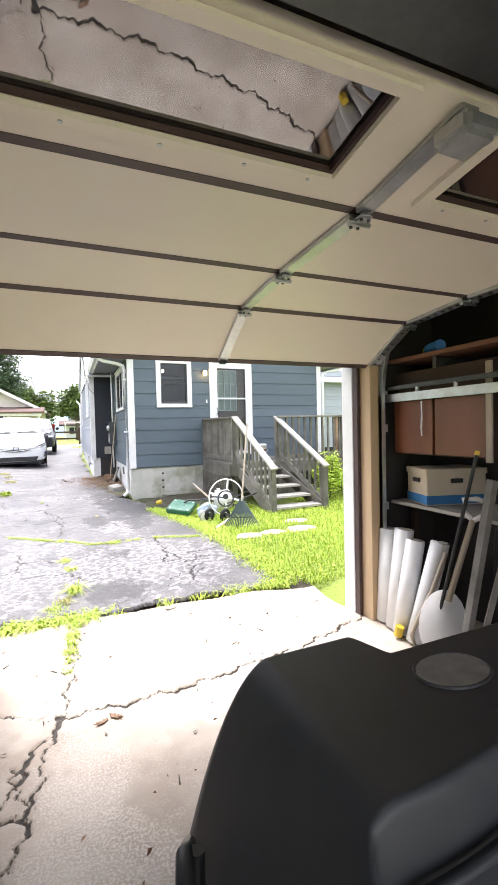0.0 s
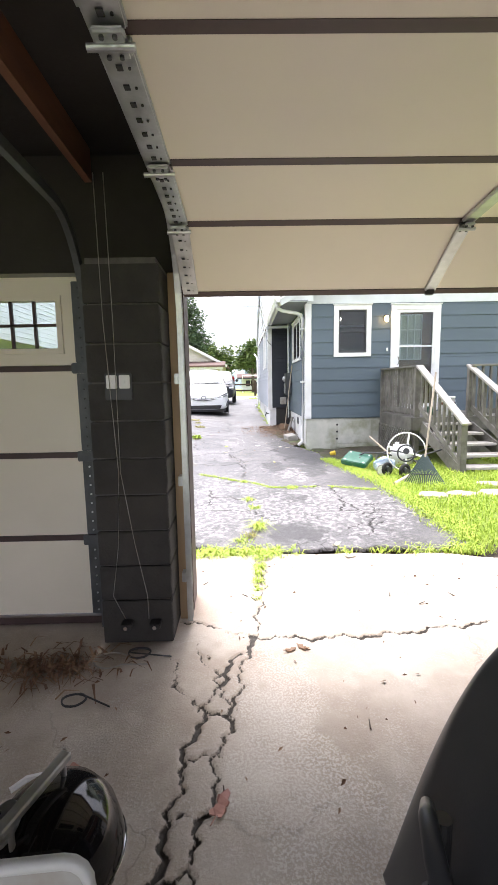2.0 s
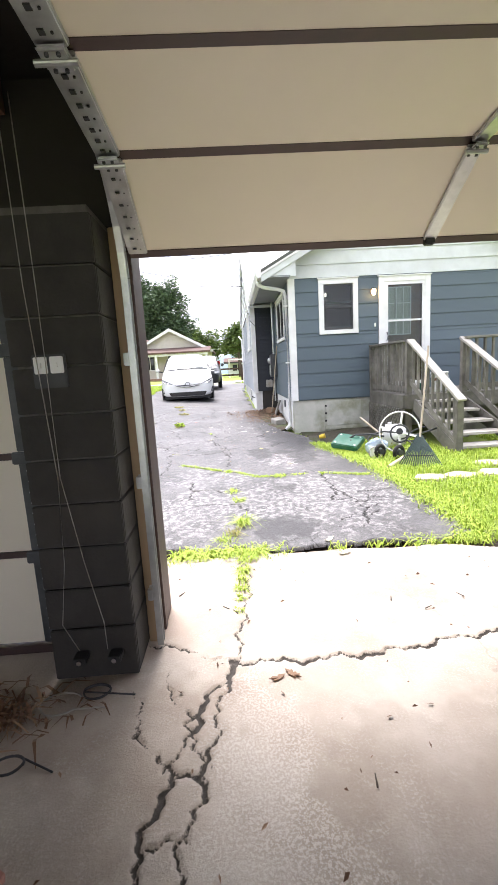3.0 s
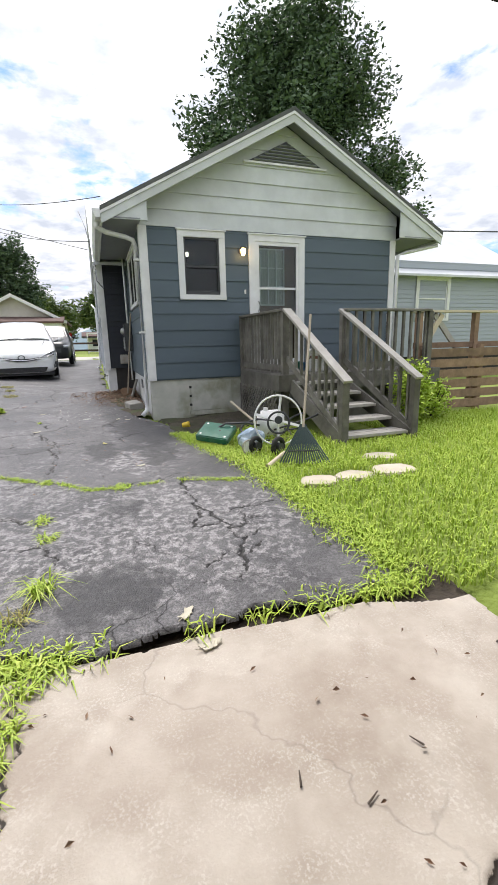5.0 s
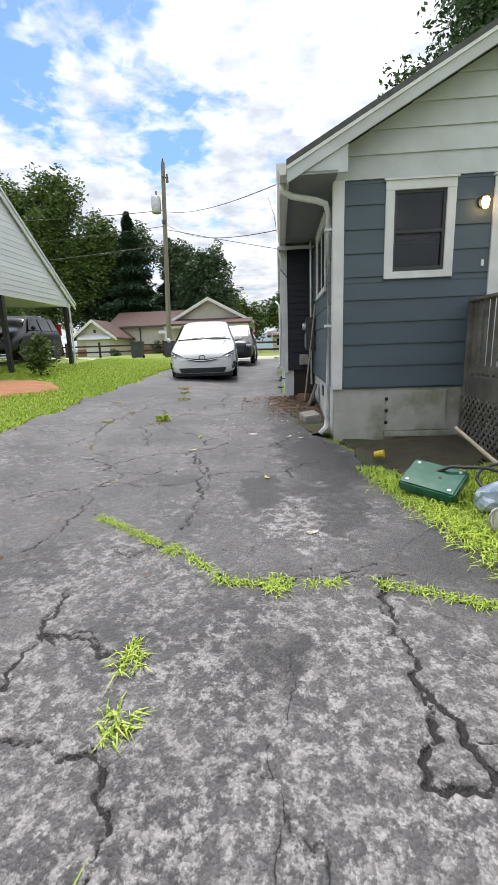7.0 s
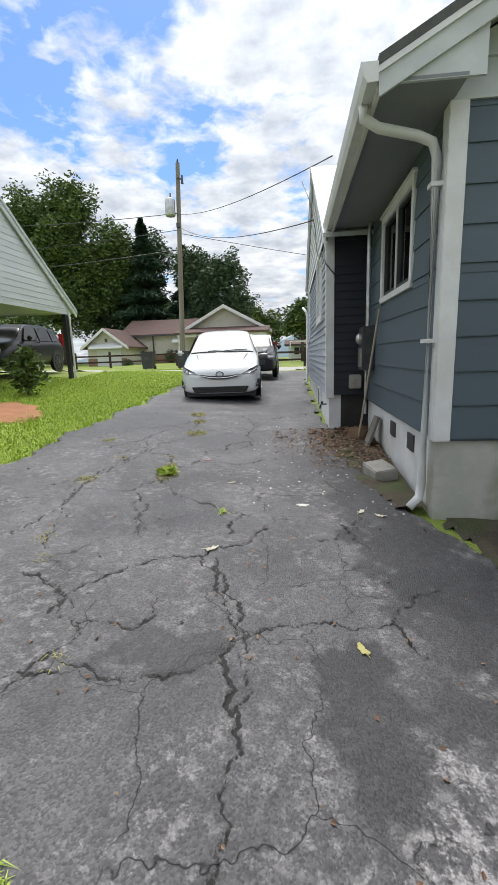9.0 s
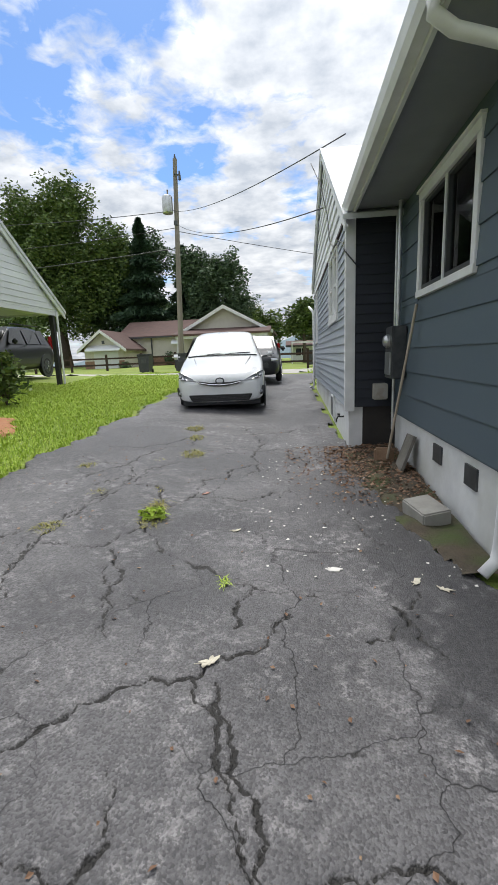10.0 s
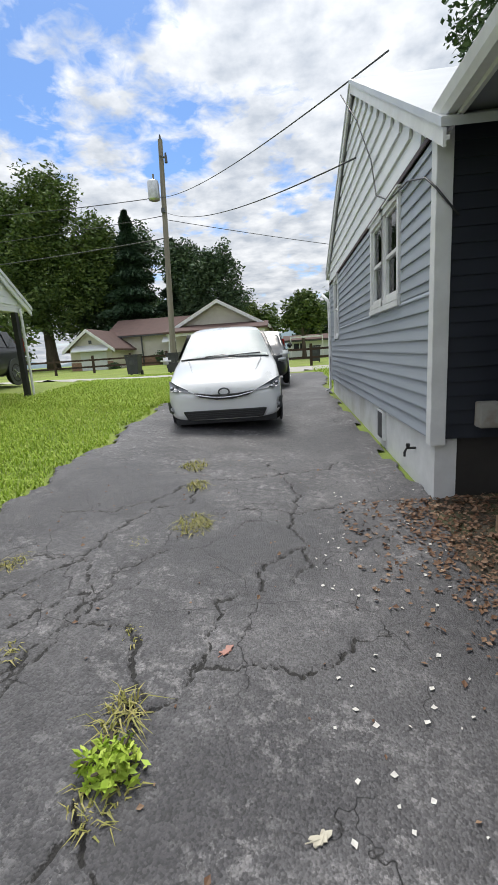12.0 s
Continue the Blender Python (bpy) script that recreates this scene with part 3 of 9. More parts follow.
def graded(lo, hi, a, b, fine, coarse):
    """Grid lines, close together from a to b."""
    return np.unique(np.round(np.concatenate([np.arange(lo, a, coarse), np.arange(a, b, fine), np.arange(b, hi, coarse)]), 4))


def sheet(name, xs, ys, inside, height, material, cracks=(), depth=0.02, edge_drop=0.05, stains=()):
    """A paved sheet on a grid, kept where inside() holds, with cracks sunk into it and its edge rounded off."""
    X, Y = np.meshgrid(xs, ys)
    keep = inside(X, Y)
    Z = height(X, Y)
    c, cs = crack_depth(X, Y, cracks) if cracks else (np.zeros_like(X), np.zeros_like(X))
    Z = Z - depth * c + 0.004 * np.sin(2.3 * X + 1.1 * Y) * np.sin(1.7 * Y)
    near = keep.copy()
    near[1:-1, 1:-1] = keep[1:-1, 1:-1] & keep[:-2, 1:-1] & keep[2:, 1:-1] & keep[1:-1, :-2] & keep[1:-1, 2:]
    Z = np.where(keep & ~near, Z - edge_drop, Z)
    ny, nx = X.shape
    idx = np.full(X.shape, -1)
    idx[keep] = np.arange(keep.sum())
    full = keep[:-1, :-1] & keep[1:, :-1] & keep[1:, 1:] & keep[:-1, 1:]
    faces = np.stack([idx[:-1, :-1][full], idx[:-1, 1:][full], idx[1:, 1:][full], idx[1:, :-1][full]], 1)
    ob = raw(name, np.stack([X[keep], Y[keep], Z[keep]], 1).tolist(), faces.tolist(), material, smooth=True)
    # layer that paints dirt plus shade into the cracks
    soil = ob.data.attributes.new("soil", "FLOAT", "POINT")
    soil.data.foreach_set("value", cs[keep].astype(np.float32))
    for layer in ("wet", "pale"):
        s = np.zeros_like(X)
        for kind_, x0, y0, rx, ry, amount in stains:
            if kind_ == layer:
                near_ = (np.abs(X - x0) < 2 * rx) & (np.abs(Y - y0) < 2 * ry)
                x, y = X[near_], Y[near_]
                d = ((x - x0) / rx) ** 2 + ((y - y0) / ry) ** 2 + 0.5 * np.sin(17 * x + 3 * y) * np.sin(13 * y) + 0.3 * np.sin(41 * x + y) * np.sin(37 * y + x)
                s[near_] = np.maximum(s[near_], amount * np.clip((1.1 - d) / 0.35, 0, 1))
        lay = ob.data.attributes.new(layer, "FLOAT", "POINT")
        lay.data.foreach_set("value", s[keep].astype(np.float32))
    return ob


gx = np.unique(np.concatenate([np.arange(-40, 40, 0.8), np.linspace(-900, 900, 41)]))
gy = np.unique(np.concatenate([np.arange(-12, 70, 0.8), np.linspace(-900, 900, 41)]))
GX, GY = np.meshgrid(gx, gy)
GZ = land(GX, GY) - 0.035
bare = (GX > -6.4) & (GX < 7.0) & (GY > -9.5) & (GY < 2.9) | (GX > -3.2) & (GX < 2.9) & (GY > 0) & (GY < 3.8)
GZ = np.where(bare, -0.2, GZ)
ny, nx = GX.shape
gi = np.arange(nx * ny).reshape(ny, nx)
ground = raw("ground", np.stack([GX.ravel(), GY.ravel(), GZ.ravel()], 1).tolist(),
             np.stack([gi[:-1, :-1].ravel(), gi[:-1, 1:].ravel(), gi[1:, 1:].ravel(), gi[1:, :-1].ravel()], 1).tolist(), LAWN, smooth=True)
tagged(ground, "grassy soil with mown lawn reaching the horizon", "ground", kind="structure")

CRACKS_FRONT = [
    (0.0062, [(0.69, 3.93), (0.76, 4.23), (0.81, 4.39), (0.70, 4.57), (0.66, 4.62)]),
    (0.0062, [(0.17, 4.65), (0.43, 4.61), (0.67, 4.58)]),
    (0.0100, [(1.80, 5.62), (1.77, 5.32), (1.79, 5.05), (1.78, 4.91), (1.82, 4.78), (1.86, 4.67), (1.90, 4.56), (1.91, 4.44), (1.93, 4.31), (1.93, 4.22), (1.91, 4.14), (1.90, 4.05), (1.86, 3.95), (1.84, 3.87), (1.81, 3.79)]),
    (0.0090, [(1.86, 4.67), (2.06, 4.73), (2.39, 4.78)]),
    (0.0090, [(1.90, 4.56), (1.79, 4.52), (1.70, 4.51), (1.70, 4.60), (1.79, 4.76), (1.78, 4.91)]),
    (0.0062, [(2.06, 4.73), (2.07, 4.59), (2.18, 4.52), (2.24, 4.50)]),
    (0.0062, [(1.91, 4.44), (2.04, 4.47), (2.10, 4.41), (2.19, 4.42)]),
    (0.0062, [(1.90, 4.12), (1.80, 4.09), (1.71, 4.03), (1.62, 4.00)]),
]
CRACKS_WEB = [
    (0.0062, [(1.93, 4.31), (2.01, 4.41), (2.07, 4.59)]),
    (0.0062, [(1.93, 4.22), (2.08, 4.33), (2.16, 4.36)]),
    (0.0062, [(1.90, 4.05), (1.97, 4.12), (2.04, 4.18)]),
    (0.0062, [(1.80, 5.62), (1.94, 5.48), (2.19, 5.39), (2.43, 5.32)]),
    (0.0062, [(0.20, 5.96), (0.38, 5.83), (0.54, 6.00)]),
    (0.0062, [(0.09, 4.80), (0.20, 4.84), (0.21, 5.12), (0.44, 5.09), (0.58, 5.00)]),
    (0.0062, [(0.21, 5.12), (0.16, 5.30), (0.18, 5.44)]),
]
CRACKS_FRONT_LEFT = [
    (0.0062, [(-0.13, 6.45), (0.12, 6.29), (0.40, 6.07), (0.59, 5.93), (0.76, 5.81), (0.88, 5.70), (0.97, 5.57), (1.06, 5.54), (1.24, 5.54), (1.42, 5.63), (1.56, 5.65), (1.70, 5.67), (1.82, 5.78)]),
    (0.0062, [(1.42, 5.63), (1.58, 5.57), (1.73, 5.64), (1.83, 5.62), (1.95, 5.64)]),
    (0.0062, [(1.76, 5.47), (1.76, 5.33), (1.78, 5.24)]),
    (0.0062, [(0.33, 8.12), (0.57, 7.52), (0.64, 7.05), (0.62, 6.68), (0.63, 6.31), (0.58, 6.22)]),
    (0.0062, [(-0.34, 5.89), (-0.25, 6.10), (-0.25, 6.41), (-0.26, 6.72), (-0.37, 7.00), (-0.21, 7.34), (-0.51, 7.71), (-0.84, 7.83)]),
    (0.0062, [(0.20, 5.13), (0.32, 5.14), (0.44, 5.13), (0.54, 5.04)]),
    (0.0062, [(0.30, 5.05), (0.21, 5.15), (0.18, 5.28), (0.17, 5.50)]),
]
CRACKS_CROSSING = [
    (0.0062, [(-0.91, 6.69), (-0.77, 6.88), (-0.52, 6.99), (-0.17, 7.11)]),
    (0.0062, [(-1.21, 8.31), (-1.09, 8.75), (-1.20, 9.52), (-0.94, 10.72)]),
]
CRACKS_CROSSING_LEFT = [
    (0.0085, [(0.60, 6.94), (0.57, 7.06), (0.54, 7.19), (0.53, 7.33), (0.55, 7.42), (0.54, 7.52), (0.46, 7.63), (0.43, 7.73), (0.38, 7.80), (0.34, 8.00), (0.25, 8.08), (0.22, 8.15)]),
    (0.0085, [(-0.44, 7.50), (-0.45, 7.63), (-0.34, 7.76), (-0.26, 7.89), (-0.11, 8.02), (0.07, 8.13), (0.22, 8.15), (0.33, 8.27), (0.51, 8.38), (0.63, 8.63)]),
    (0.0062, [(-0.20, 7.15), (-0.11, 7.13), (-0.00, 7.09), (0.14, 7.07), (0.24, 7.08), (0.33, 7.12), (0.42, 7.18), (0.52, 7.19)]),
    (0.0062, [(0.55, 7.35), (0.69, 7.43), (0.86, 7.51), (0.99, 7.52), (1.07, 7.49), (1.20, 7.51), (1.35, 7.51), (1.38, 7.40), (1.43, 7.32)]),
    (0.0062, [(1.35, 7.51), (1.38, 7.65), (1.50, 7.77), (1.70, 7.88)]),
]
CRACKS_MIDDLE = [
    (0.0062, [(-0.61, 7.74), (-0.45, 7.61), (-0.38, 7.47), (-0.38, 7.41)]),
    (0.0062, [(0.03, 7.73), (0.13, 7.49), (0.04, 7.41), (-0.10, 7.41), (-0.26, 7.44)]),
    (0.0062, [(-1.54, 9.22), (-1.39, 9.30), (-1.22, 9.45)]),
    (0.0062, [(-0.86, 8.11), (-0.95, 8.39), (-0.97, 8.61), (-1.11, 8.84), (-1.15, 9.23), (-1.14, 9.60), (-1.03, 10.09), (-0.92, 10.60), (-0.73, 10.87)]),
    (0.0062, [(-0.59, 9.20), (-0.40, 8.94), (-0.39, 8.68), (-0.27, 8.35)]),
]
CRACKS_MIDDLE_LEFT = [
    (0.0080, [(-0.51, 9.60), (-0.24, 9.28), (-0.17, 9.17), (0.09, 9.06), (0.32, 8.93), (0.43, 8.88), (0.35, 8.67), (0.37, 8.51)]),
    (0.0062, [(0.43, 8.88), (0.66, 8.84), (0.79, 8.83)]),
    (0.0062, [(-0.55, 9.01), (-0.42, 8.77), (-0.35, 8.52), (-0.30, 8.35)]),
    (0.0062, [(-1.12, 9.23), (-0.66, 9.22), (-0.51, 9.60), (-0.47, 10.07), (-0.65, 10.48)]),
    (0.0080, [(1.22, 8.79), (1.25, 8.64), (1.13, 8.49), (1.04, 8.44)]),
    (0.0062, [(1.25, 8.64), (1.31, 8.47), (1.36, 8.40)]),
    (0.0062, [(1.27, 8.74), (1.40, 8.94)]),
    (0.0062, [(1.14, 10.09), (1.21, 9.62), (1.34, 9.50), (1.44, 9.43)]),
]
CRACKS_MIDDLE_SIDE = [
    (0.0075, [(-0.51, 10.01), (-0.53, 10.14), (-0.56, 10.31), (-0.63, 10.46), (-0.88, 10.46)]),
    (0.0075, [(-0.51, 10.01), (-0.37, 10.00), (-0.28, 10.12), (-0.25, 10.22), (-0.08, 10.25), (0.17, 10.25), (0.26, 10.23), (0.36, 10.29), (0.40, 10.39), (0.49, 10.48), (0.66, 10.49)]),
    (0.0075, [(-0.25, 10.22), (-0.22, 10.50), (-0.23, 10.73), (-0.01, 10.81), (-0.01, 11.11), (0.26, 11.36), (0.29, 11.14), (0.18, 10.94)]),
    (0.0075, [(-1.23, 10.41), (-1.20, 10.55), (-1.00, 10.72), (-0.90, 10.73), (-0.90, 10.97), (-0.65, 11.24)]),
    (0.0075, [(-1.08, 10.10), (-1.09, 10.23)]),
    (0.0075, [(-1.66, 10.96), (-1.51, 11.09), (-1.18, 11.11), (-1.14, 11.49), (-0.97, 11.93), (-0.67, 12.08), (-0.74, 12.67)]),
    (0.0075, [(0.10, 12.92), (0.26, 12.30), (0.17, 11.71), (0.25, 11.44)]),
]
CRACKS_NOOK = [
    (0.0075, [(-0.74, 12.67), (-0.29, 12.71), (0.10, 12.92), (0.59, 13.14), (1.10, 14.05)]),
    (0.0075, [(-0.44, 11.86), (-0.13, 12.01), (0.24, 11.93), (0.69, 12.18), (1.07, 12.22)]),
    (0.0075, [(-0.23, 13.54), (0.10, 12.92)]),
    (0.0075, [(-1.44, 10.63), (-1.41, 10.74), (-1.24, 11.00), (-1.18, 11.11)]),
    (0.0075, [(-1.18, 11.11), (-0.99, 10.78), (-0.95, 10.48)]),
    (0.0075, [(-1.74, 11.80), (-1.28, 11.85), (-0.95, 12.19), (-0.74, 12.67)]),
]
A_CRACKS = CRACKS_FRONT + CRACKS_WEB + CRACKS_FRONT_LEFT + CRACKS_CROSSING + CRACKS_CROSSING_LEFT + CRACKS_MIDDLE + CRACKS_MIDDLE_LEFT + CRACKS_MIDDLE_SIDE + CRACKS_NOOK
# wet patches are dark stains; those by the house corner also paint its shade
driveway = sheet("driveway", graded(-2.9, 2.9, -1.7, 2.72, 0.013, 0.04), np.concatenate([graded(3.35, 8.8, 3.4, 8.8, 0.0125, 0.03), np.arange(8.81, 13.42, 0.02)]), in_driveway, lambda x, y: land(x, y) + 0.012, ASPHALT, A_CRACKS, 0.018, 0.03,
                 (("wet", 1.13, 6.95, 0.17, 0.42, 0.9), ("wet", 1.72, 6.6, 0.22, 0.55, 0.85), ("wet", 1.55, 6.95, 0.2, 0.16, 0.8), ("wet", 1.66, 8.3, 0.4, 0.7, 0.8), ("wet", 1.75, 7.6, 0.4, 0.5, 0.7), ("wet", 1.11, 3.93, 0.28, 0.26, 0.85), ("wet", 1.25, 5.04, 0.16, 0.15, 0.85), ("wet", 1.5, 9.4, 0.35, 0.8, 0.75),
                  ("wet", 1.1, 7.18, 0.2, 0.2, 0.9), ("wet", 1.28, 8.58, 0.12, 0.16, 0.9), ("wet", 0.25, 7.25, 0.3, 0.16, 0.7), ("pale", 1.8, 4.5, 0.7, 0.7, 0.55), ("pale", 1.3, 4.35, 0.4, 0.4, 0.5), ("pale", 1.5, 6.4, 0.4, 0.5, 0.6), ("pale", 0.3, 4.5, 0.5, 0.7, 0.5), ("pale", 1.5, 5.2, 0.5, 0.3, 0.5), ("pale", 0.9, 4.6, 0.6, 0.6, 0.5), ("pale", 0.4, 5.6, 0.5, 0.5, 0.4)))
tagged(driveway, "cracked and weathered grey asphalt driveway", "driveway", kind="structure")
drive_far = sheet("road", np.arange(-2.95, 2.2, 0.1), np.arange(13.38, 27.2, 0.12), in_driveway, lambda x, y: land(x, y) + 0.010, ASPHALT, (), 0.02, 0.03)
tagged(drive_far, "far stretch of grey asphalt driveway", "driveway", kind="structure")


def in_slab(x, y):
    edge = 3.46 - 0.05 * smoothstep(1.2, 2.6, x) - 0.14 * smoothstep(2.2, 2.9, x) + 0.012 * np.sin(9 * x)
    return (y < edge) & (x < np.where(y > 2.75, 2.86 + 0.02 * np.sin(8 * y), np.where(y < -2.8, 9.0, 3.78))) & (x > np.where(y > 2.75, -3.0, -9.0))


C_CRACKS = [
    (0.0084, [(0.18, 0.2), (0.27, 0.55), (0.29, 0.86), (0.34, 1.15), (0.35, 1.4), (0.4, 1.62), (0.47, 1.82), (0.55, 2.02), (0.66, 2.23)]),
    (0.0059, [(0.34, 0.6), (0.41, 0.95), (0.47, 1.2), (0.49, 1.42), (0.54, 1.65), (0.57, 1.85), (0.6, 2.05), (0.66, 2.23)]),
    (0.0038, [(0.29, 0.95), (0.42, 0.98)]), (0.0038, [(0.34, 1.17), (0.47, 1.19)]), (0.0038, [(0.36, 1.42), (0.49, 1.4)]), (0.0038, [(0.41, 1.64), (0.54, 1.62)]), (0.0038, [(0.28, 0.75), (0.38, 0.72)]),
    (0.0084, [(0.66, 2.23), (0.9, 2.2), (1.2, 2.2), (1.5, 2.22), (1.8, 2.28), (2.17, 2.33), (2.5, 2.42), (2.85, 2.52)]),
    (0.0050, [(0.66, 2.23), (0.69, 2.5), (0.74, 2.8), (0.76, 3.05), (0.72, 3.45)]),
    (0.0034, [(0.66, 2.23), (0.45, 2.3), (0.3, 2.4), (0.2, 2.42)]), (0.0029, [(0.4, 1.62), (0.25, 1.85), (0.2, 2.1)]), (0.0029, [(0.54, 1.65), (0.4, 2.0), (0.3, 2.2)]),
]
# slab runs on behind the garage, unseen, to bounce light inside
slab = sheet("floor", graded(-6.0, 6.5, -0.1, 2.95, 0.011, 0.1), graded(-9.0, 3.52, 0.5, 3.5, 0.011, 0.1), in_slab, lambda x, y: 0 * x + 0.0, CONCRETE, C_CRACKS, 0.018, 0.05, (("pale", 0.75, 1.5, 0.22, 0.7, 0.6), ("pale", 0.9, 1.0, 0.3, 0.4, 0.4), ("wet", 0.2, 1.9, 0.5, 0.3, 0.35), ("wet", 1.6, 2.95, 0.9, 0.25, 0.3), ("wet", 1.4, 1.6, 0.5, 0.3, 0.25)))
tagged(slab, "cracked pale concrete slab of the garage, its apron and an added yard behind", "floor", kind="structure")
joint_strip = sheet("earth_joint", np.arange(-2.9, 2.95, 0.04), np.arange(3.3, 3.75, 0.04), lambda x, y: x < 9, lambda x, y: 0 * x - 0.055 + 0.012 * np.sin(9 * x) * np.sin(11 * y), surface("dark_earth", (0.03, 0.022, 0.016), (0.07, 0.055, 0.04), 12, 0.95, bump=0.8, fine=30, depth=0.02))
tagged(joint_strip, "dark damp earth in the joint before the slab", "soil", kind="structure")

far_drive = sheet("pavement", np.arange(-30, 8, 0.5), np.arange(19, 40, 0.4),
                  lambda x, y: (np.abs(y - np.interp(x, (-30, -12, -7, -3, 8), (21.5, 23.0, 25.8, 29.4, 30.6))) < np.interp(x, (-30, -8, -4, 8), (1.7, 1.8, 1.6, 1.7))),
                  lambda x, y: land(x, y) + 0.03, ROADWAY, (), 0.0, 0.06)
tagged(far_drive, "pale concrete lane crossing behind the lawn", "road", kind="structure")

# ---- garage shell ----
wall_front = thing("wall_north", (0.19, 2.55, 0), "dark concrete block wall of the garage between its two doors", "wall", kind="structure")
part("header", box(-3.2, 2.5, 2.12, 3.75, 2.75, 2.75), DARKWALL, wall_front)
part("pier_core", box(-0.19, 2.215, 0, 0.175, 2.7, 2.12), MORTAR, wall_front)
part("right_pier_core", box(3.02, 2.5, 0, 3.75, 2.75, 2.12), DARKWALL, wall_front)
# the back doorway is unseen, added so daylight reaches the floor
for name, x0, y0, x1, y1, lab in (("wall_east", 3.6, -2.6, 3.75, 2.5, "dark garage side wall behind shelves"), ("wall_west", -3.2, -2.6, -3.05, 2.5, "dark garage side wall"), ("wall_south", -3.2, -2.75, -2.95, -2.6, "dark back wall of the garage beside a doorway added for daylight"), ("wall_south_2", 3.5, -2.75, 3.75, -2.6, "dark back wall of the garage beside a doorway added for daylight")):
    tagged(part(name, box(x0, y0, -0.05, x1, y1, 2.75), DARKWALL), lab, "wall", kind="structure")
tagged(part("wall_south_3", box(-2.95, -2.75, 2.55, 3.5, -2.6, 2.75), DARKWALL), "dark lintel over the back doorway added for daylight", "wall", kind="structure")
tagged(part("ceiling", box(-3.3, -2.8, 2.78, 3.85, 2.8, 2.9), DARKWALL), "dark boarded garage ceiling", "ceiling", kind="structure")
roof_g = prism([(-3.6, 2.9), (3.9, 2.9), (0.15, 4.6)], "y", -2.9, 2.95)
tagged(part("garage_roof", roof_g, ROOF), "grey shingled garage roof", "roof", kind="structure")
joist = thing("ceiling_joists", (0, 0, 2.6), "dark reddish timber joists under the garage ceiling", "joist", kind="structure")
for k in range(12):
    part("joist", box(-3.05 + k * 0.56, -2.6, 2.6, -3.01 + k * 0.56, 2.48, 2.775), REDWOOD if k in (5, 4) else DARKWOOD, joist)
part("tie_beam", box(-3.05, 0.9, 2.52, -0.3, 0.95, 2.598), DARKWOOD, joist)

# blocks of the pier
blocks = []
bz = 0.0
course = 0
while bz < 2.08:
    h = 0.262 if course == 0 else 0.203
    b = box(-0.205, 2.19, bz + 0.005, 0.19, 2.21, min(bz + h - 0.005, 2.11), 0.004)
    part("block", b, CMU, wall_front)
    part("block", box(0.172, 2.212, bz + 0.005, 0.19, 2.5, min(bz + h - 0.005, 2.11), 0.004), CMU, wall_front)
    bz += h
    course += 1

# jambs of the open doorway
doorway = thing("door_frame", (0.2, 2.5, 0), "worn pine garage door jamb with white trim", "door frame", kind="structure")
part("jamb", box(0.195, 2.44, 0, 0.245, 2.62, 2.1, 0.003), JAMBWOOD, doorway)
part("stop", box(0.245, 2.54, 0, 0.27, 2.6, 2.1, 0.003), SEAM, doorway, "dark weather strip")
part("outer_trim", box(0.195, 2.62, 0, 0.265, 2.78, 2.1, 0.003), SEAM, doorway)
part("jamb", box(2.885, 2.42, 0, 2.99, 2.62, 2.1, 0.003), JAMBWOOD, doorway)
part("stop", box(2.855, 2.54, 0, 2.884, 2.6, 2.1, 0.003), SEAM, doorway, "dark weather strip")
part("outer_trim", box(2.85, 2.6, 0, 2.884, 2.74, 2.1, 0.003), WHITE, doorway, "white outer trim")
part("head_jamb", box(0.245, 2.5, 2.04, 2.885, 2.62, 2.12), SEAM, doorway)

# ---- open overhead door ----
DOOR_X0, DOOR_X1 = 0.285, 2.965
PROFILE = [(2.455, 1.985), (2.045, 2.225), (1.565, 2.262), (0.985, 2.272), (0.52, 2.335)]
odoor = thing("garage_door", (1.62, 2.4, 1.985), "cream sectional garage door rolled open on overhead tracks", "garage door")


def slanted(x0, x1, p, q, t0, t1, bm=None, bevel=0.0):
    """A slab across x between two (y, z) points; t0, t1: its faces, below and above the line."""
    d = Vector((0, q[0] - p[0], q[1] - p[1])).normalized()
    nrm = Vector((0, d.z, -d.y))
    if nrm.z < 0:
        nrm = -nrm
    o = [(p[0] + nrm.y * t0, p[1] + nrm.z * t0), (q[0] + nrm.y * t0, q[1] + nrm.z * t0), (q[0] + nrm.y * t1, q[1] + nrm.z * t1), (p[0] + nrm.y * t1, p[1] + nrm.z * t1)]
    return prism(o, "x", x0, x1, bm, bevel)


def along(p, q, t):
    return (p[0] + (q[0] - p[0]) * t, p[1] + (q[1] - p[1]) * t)


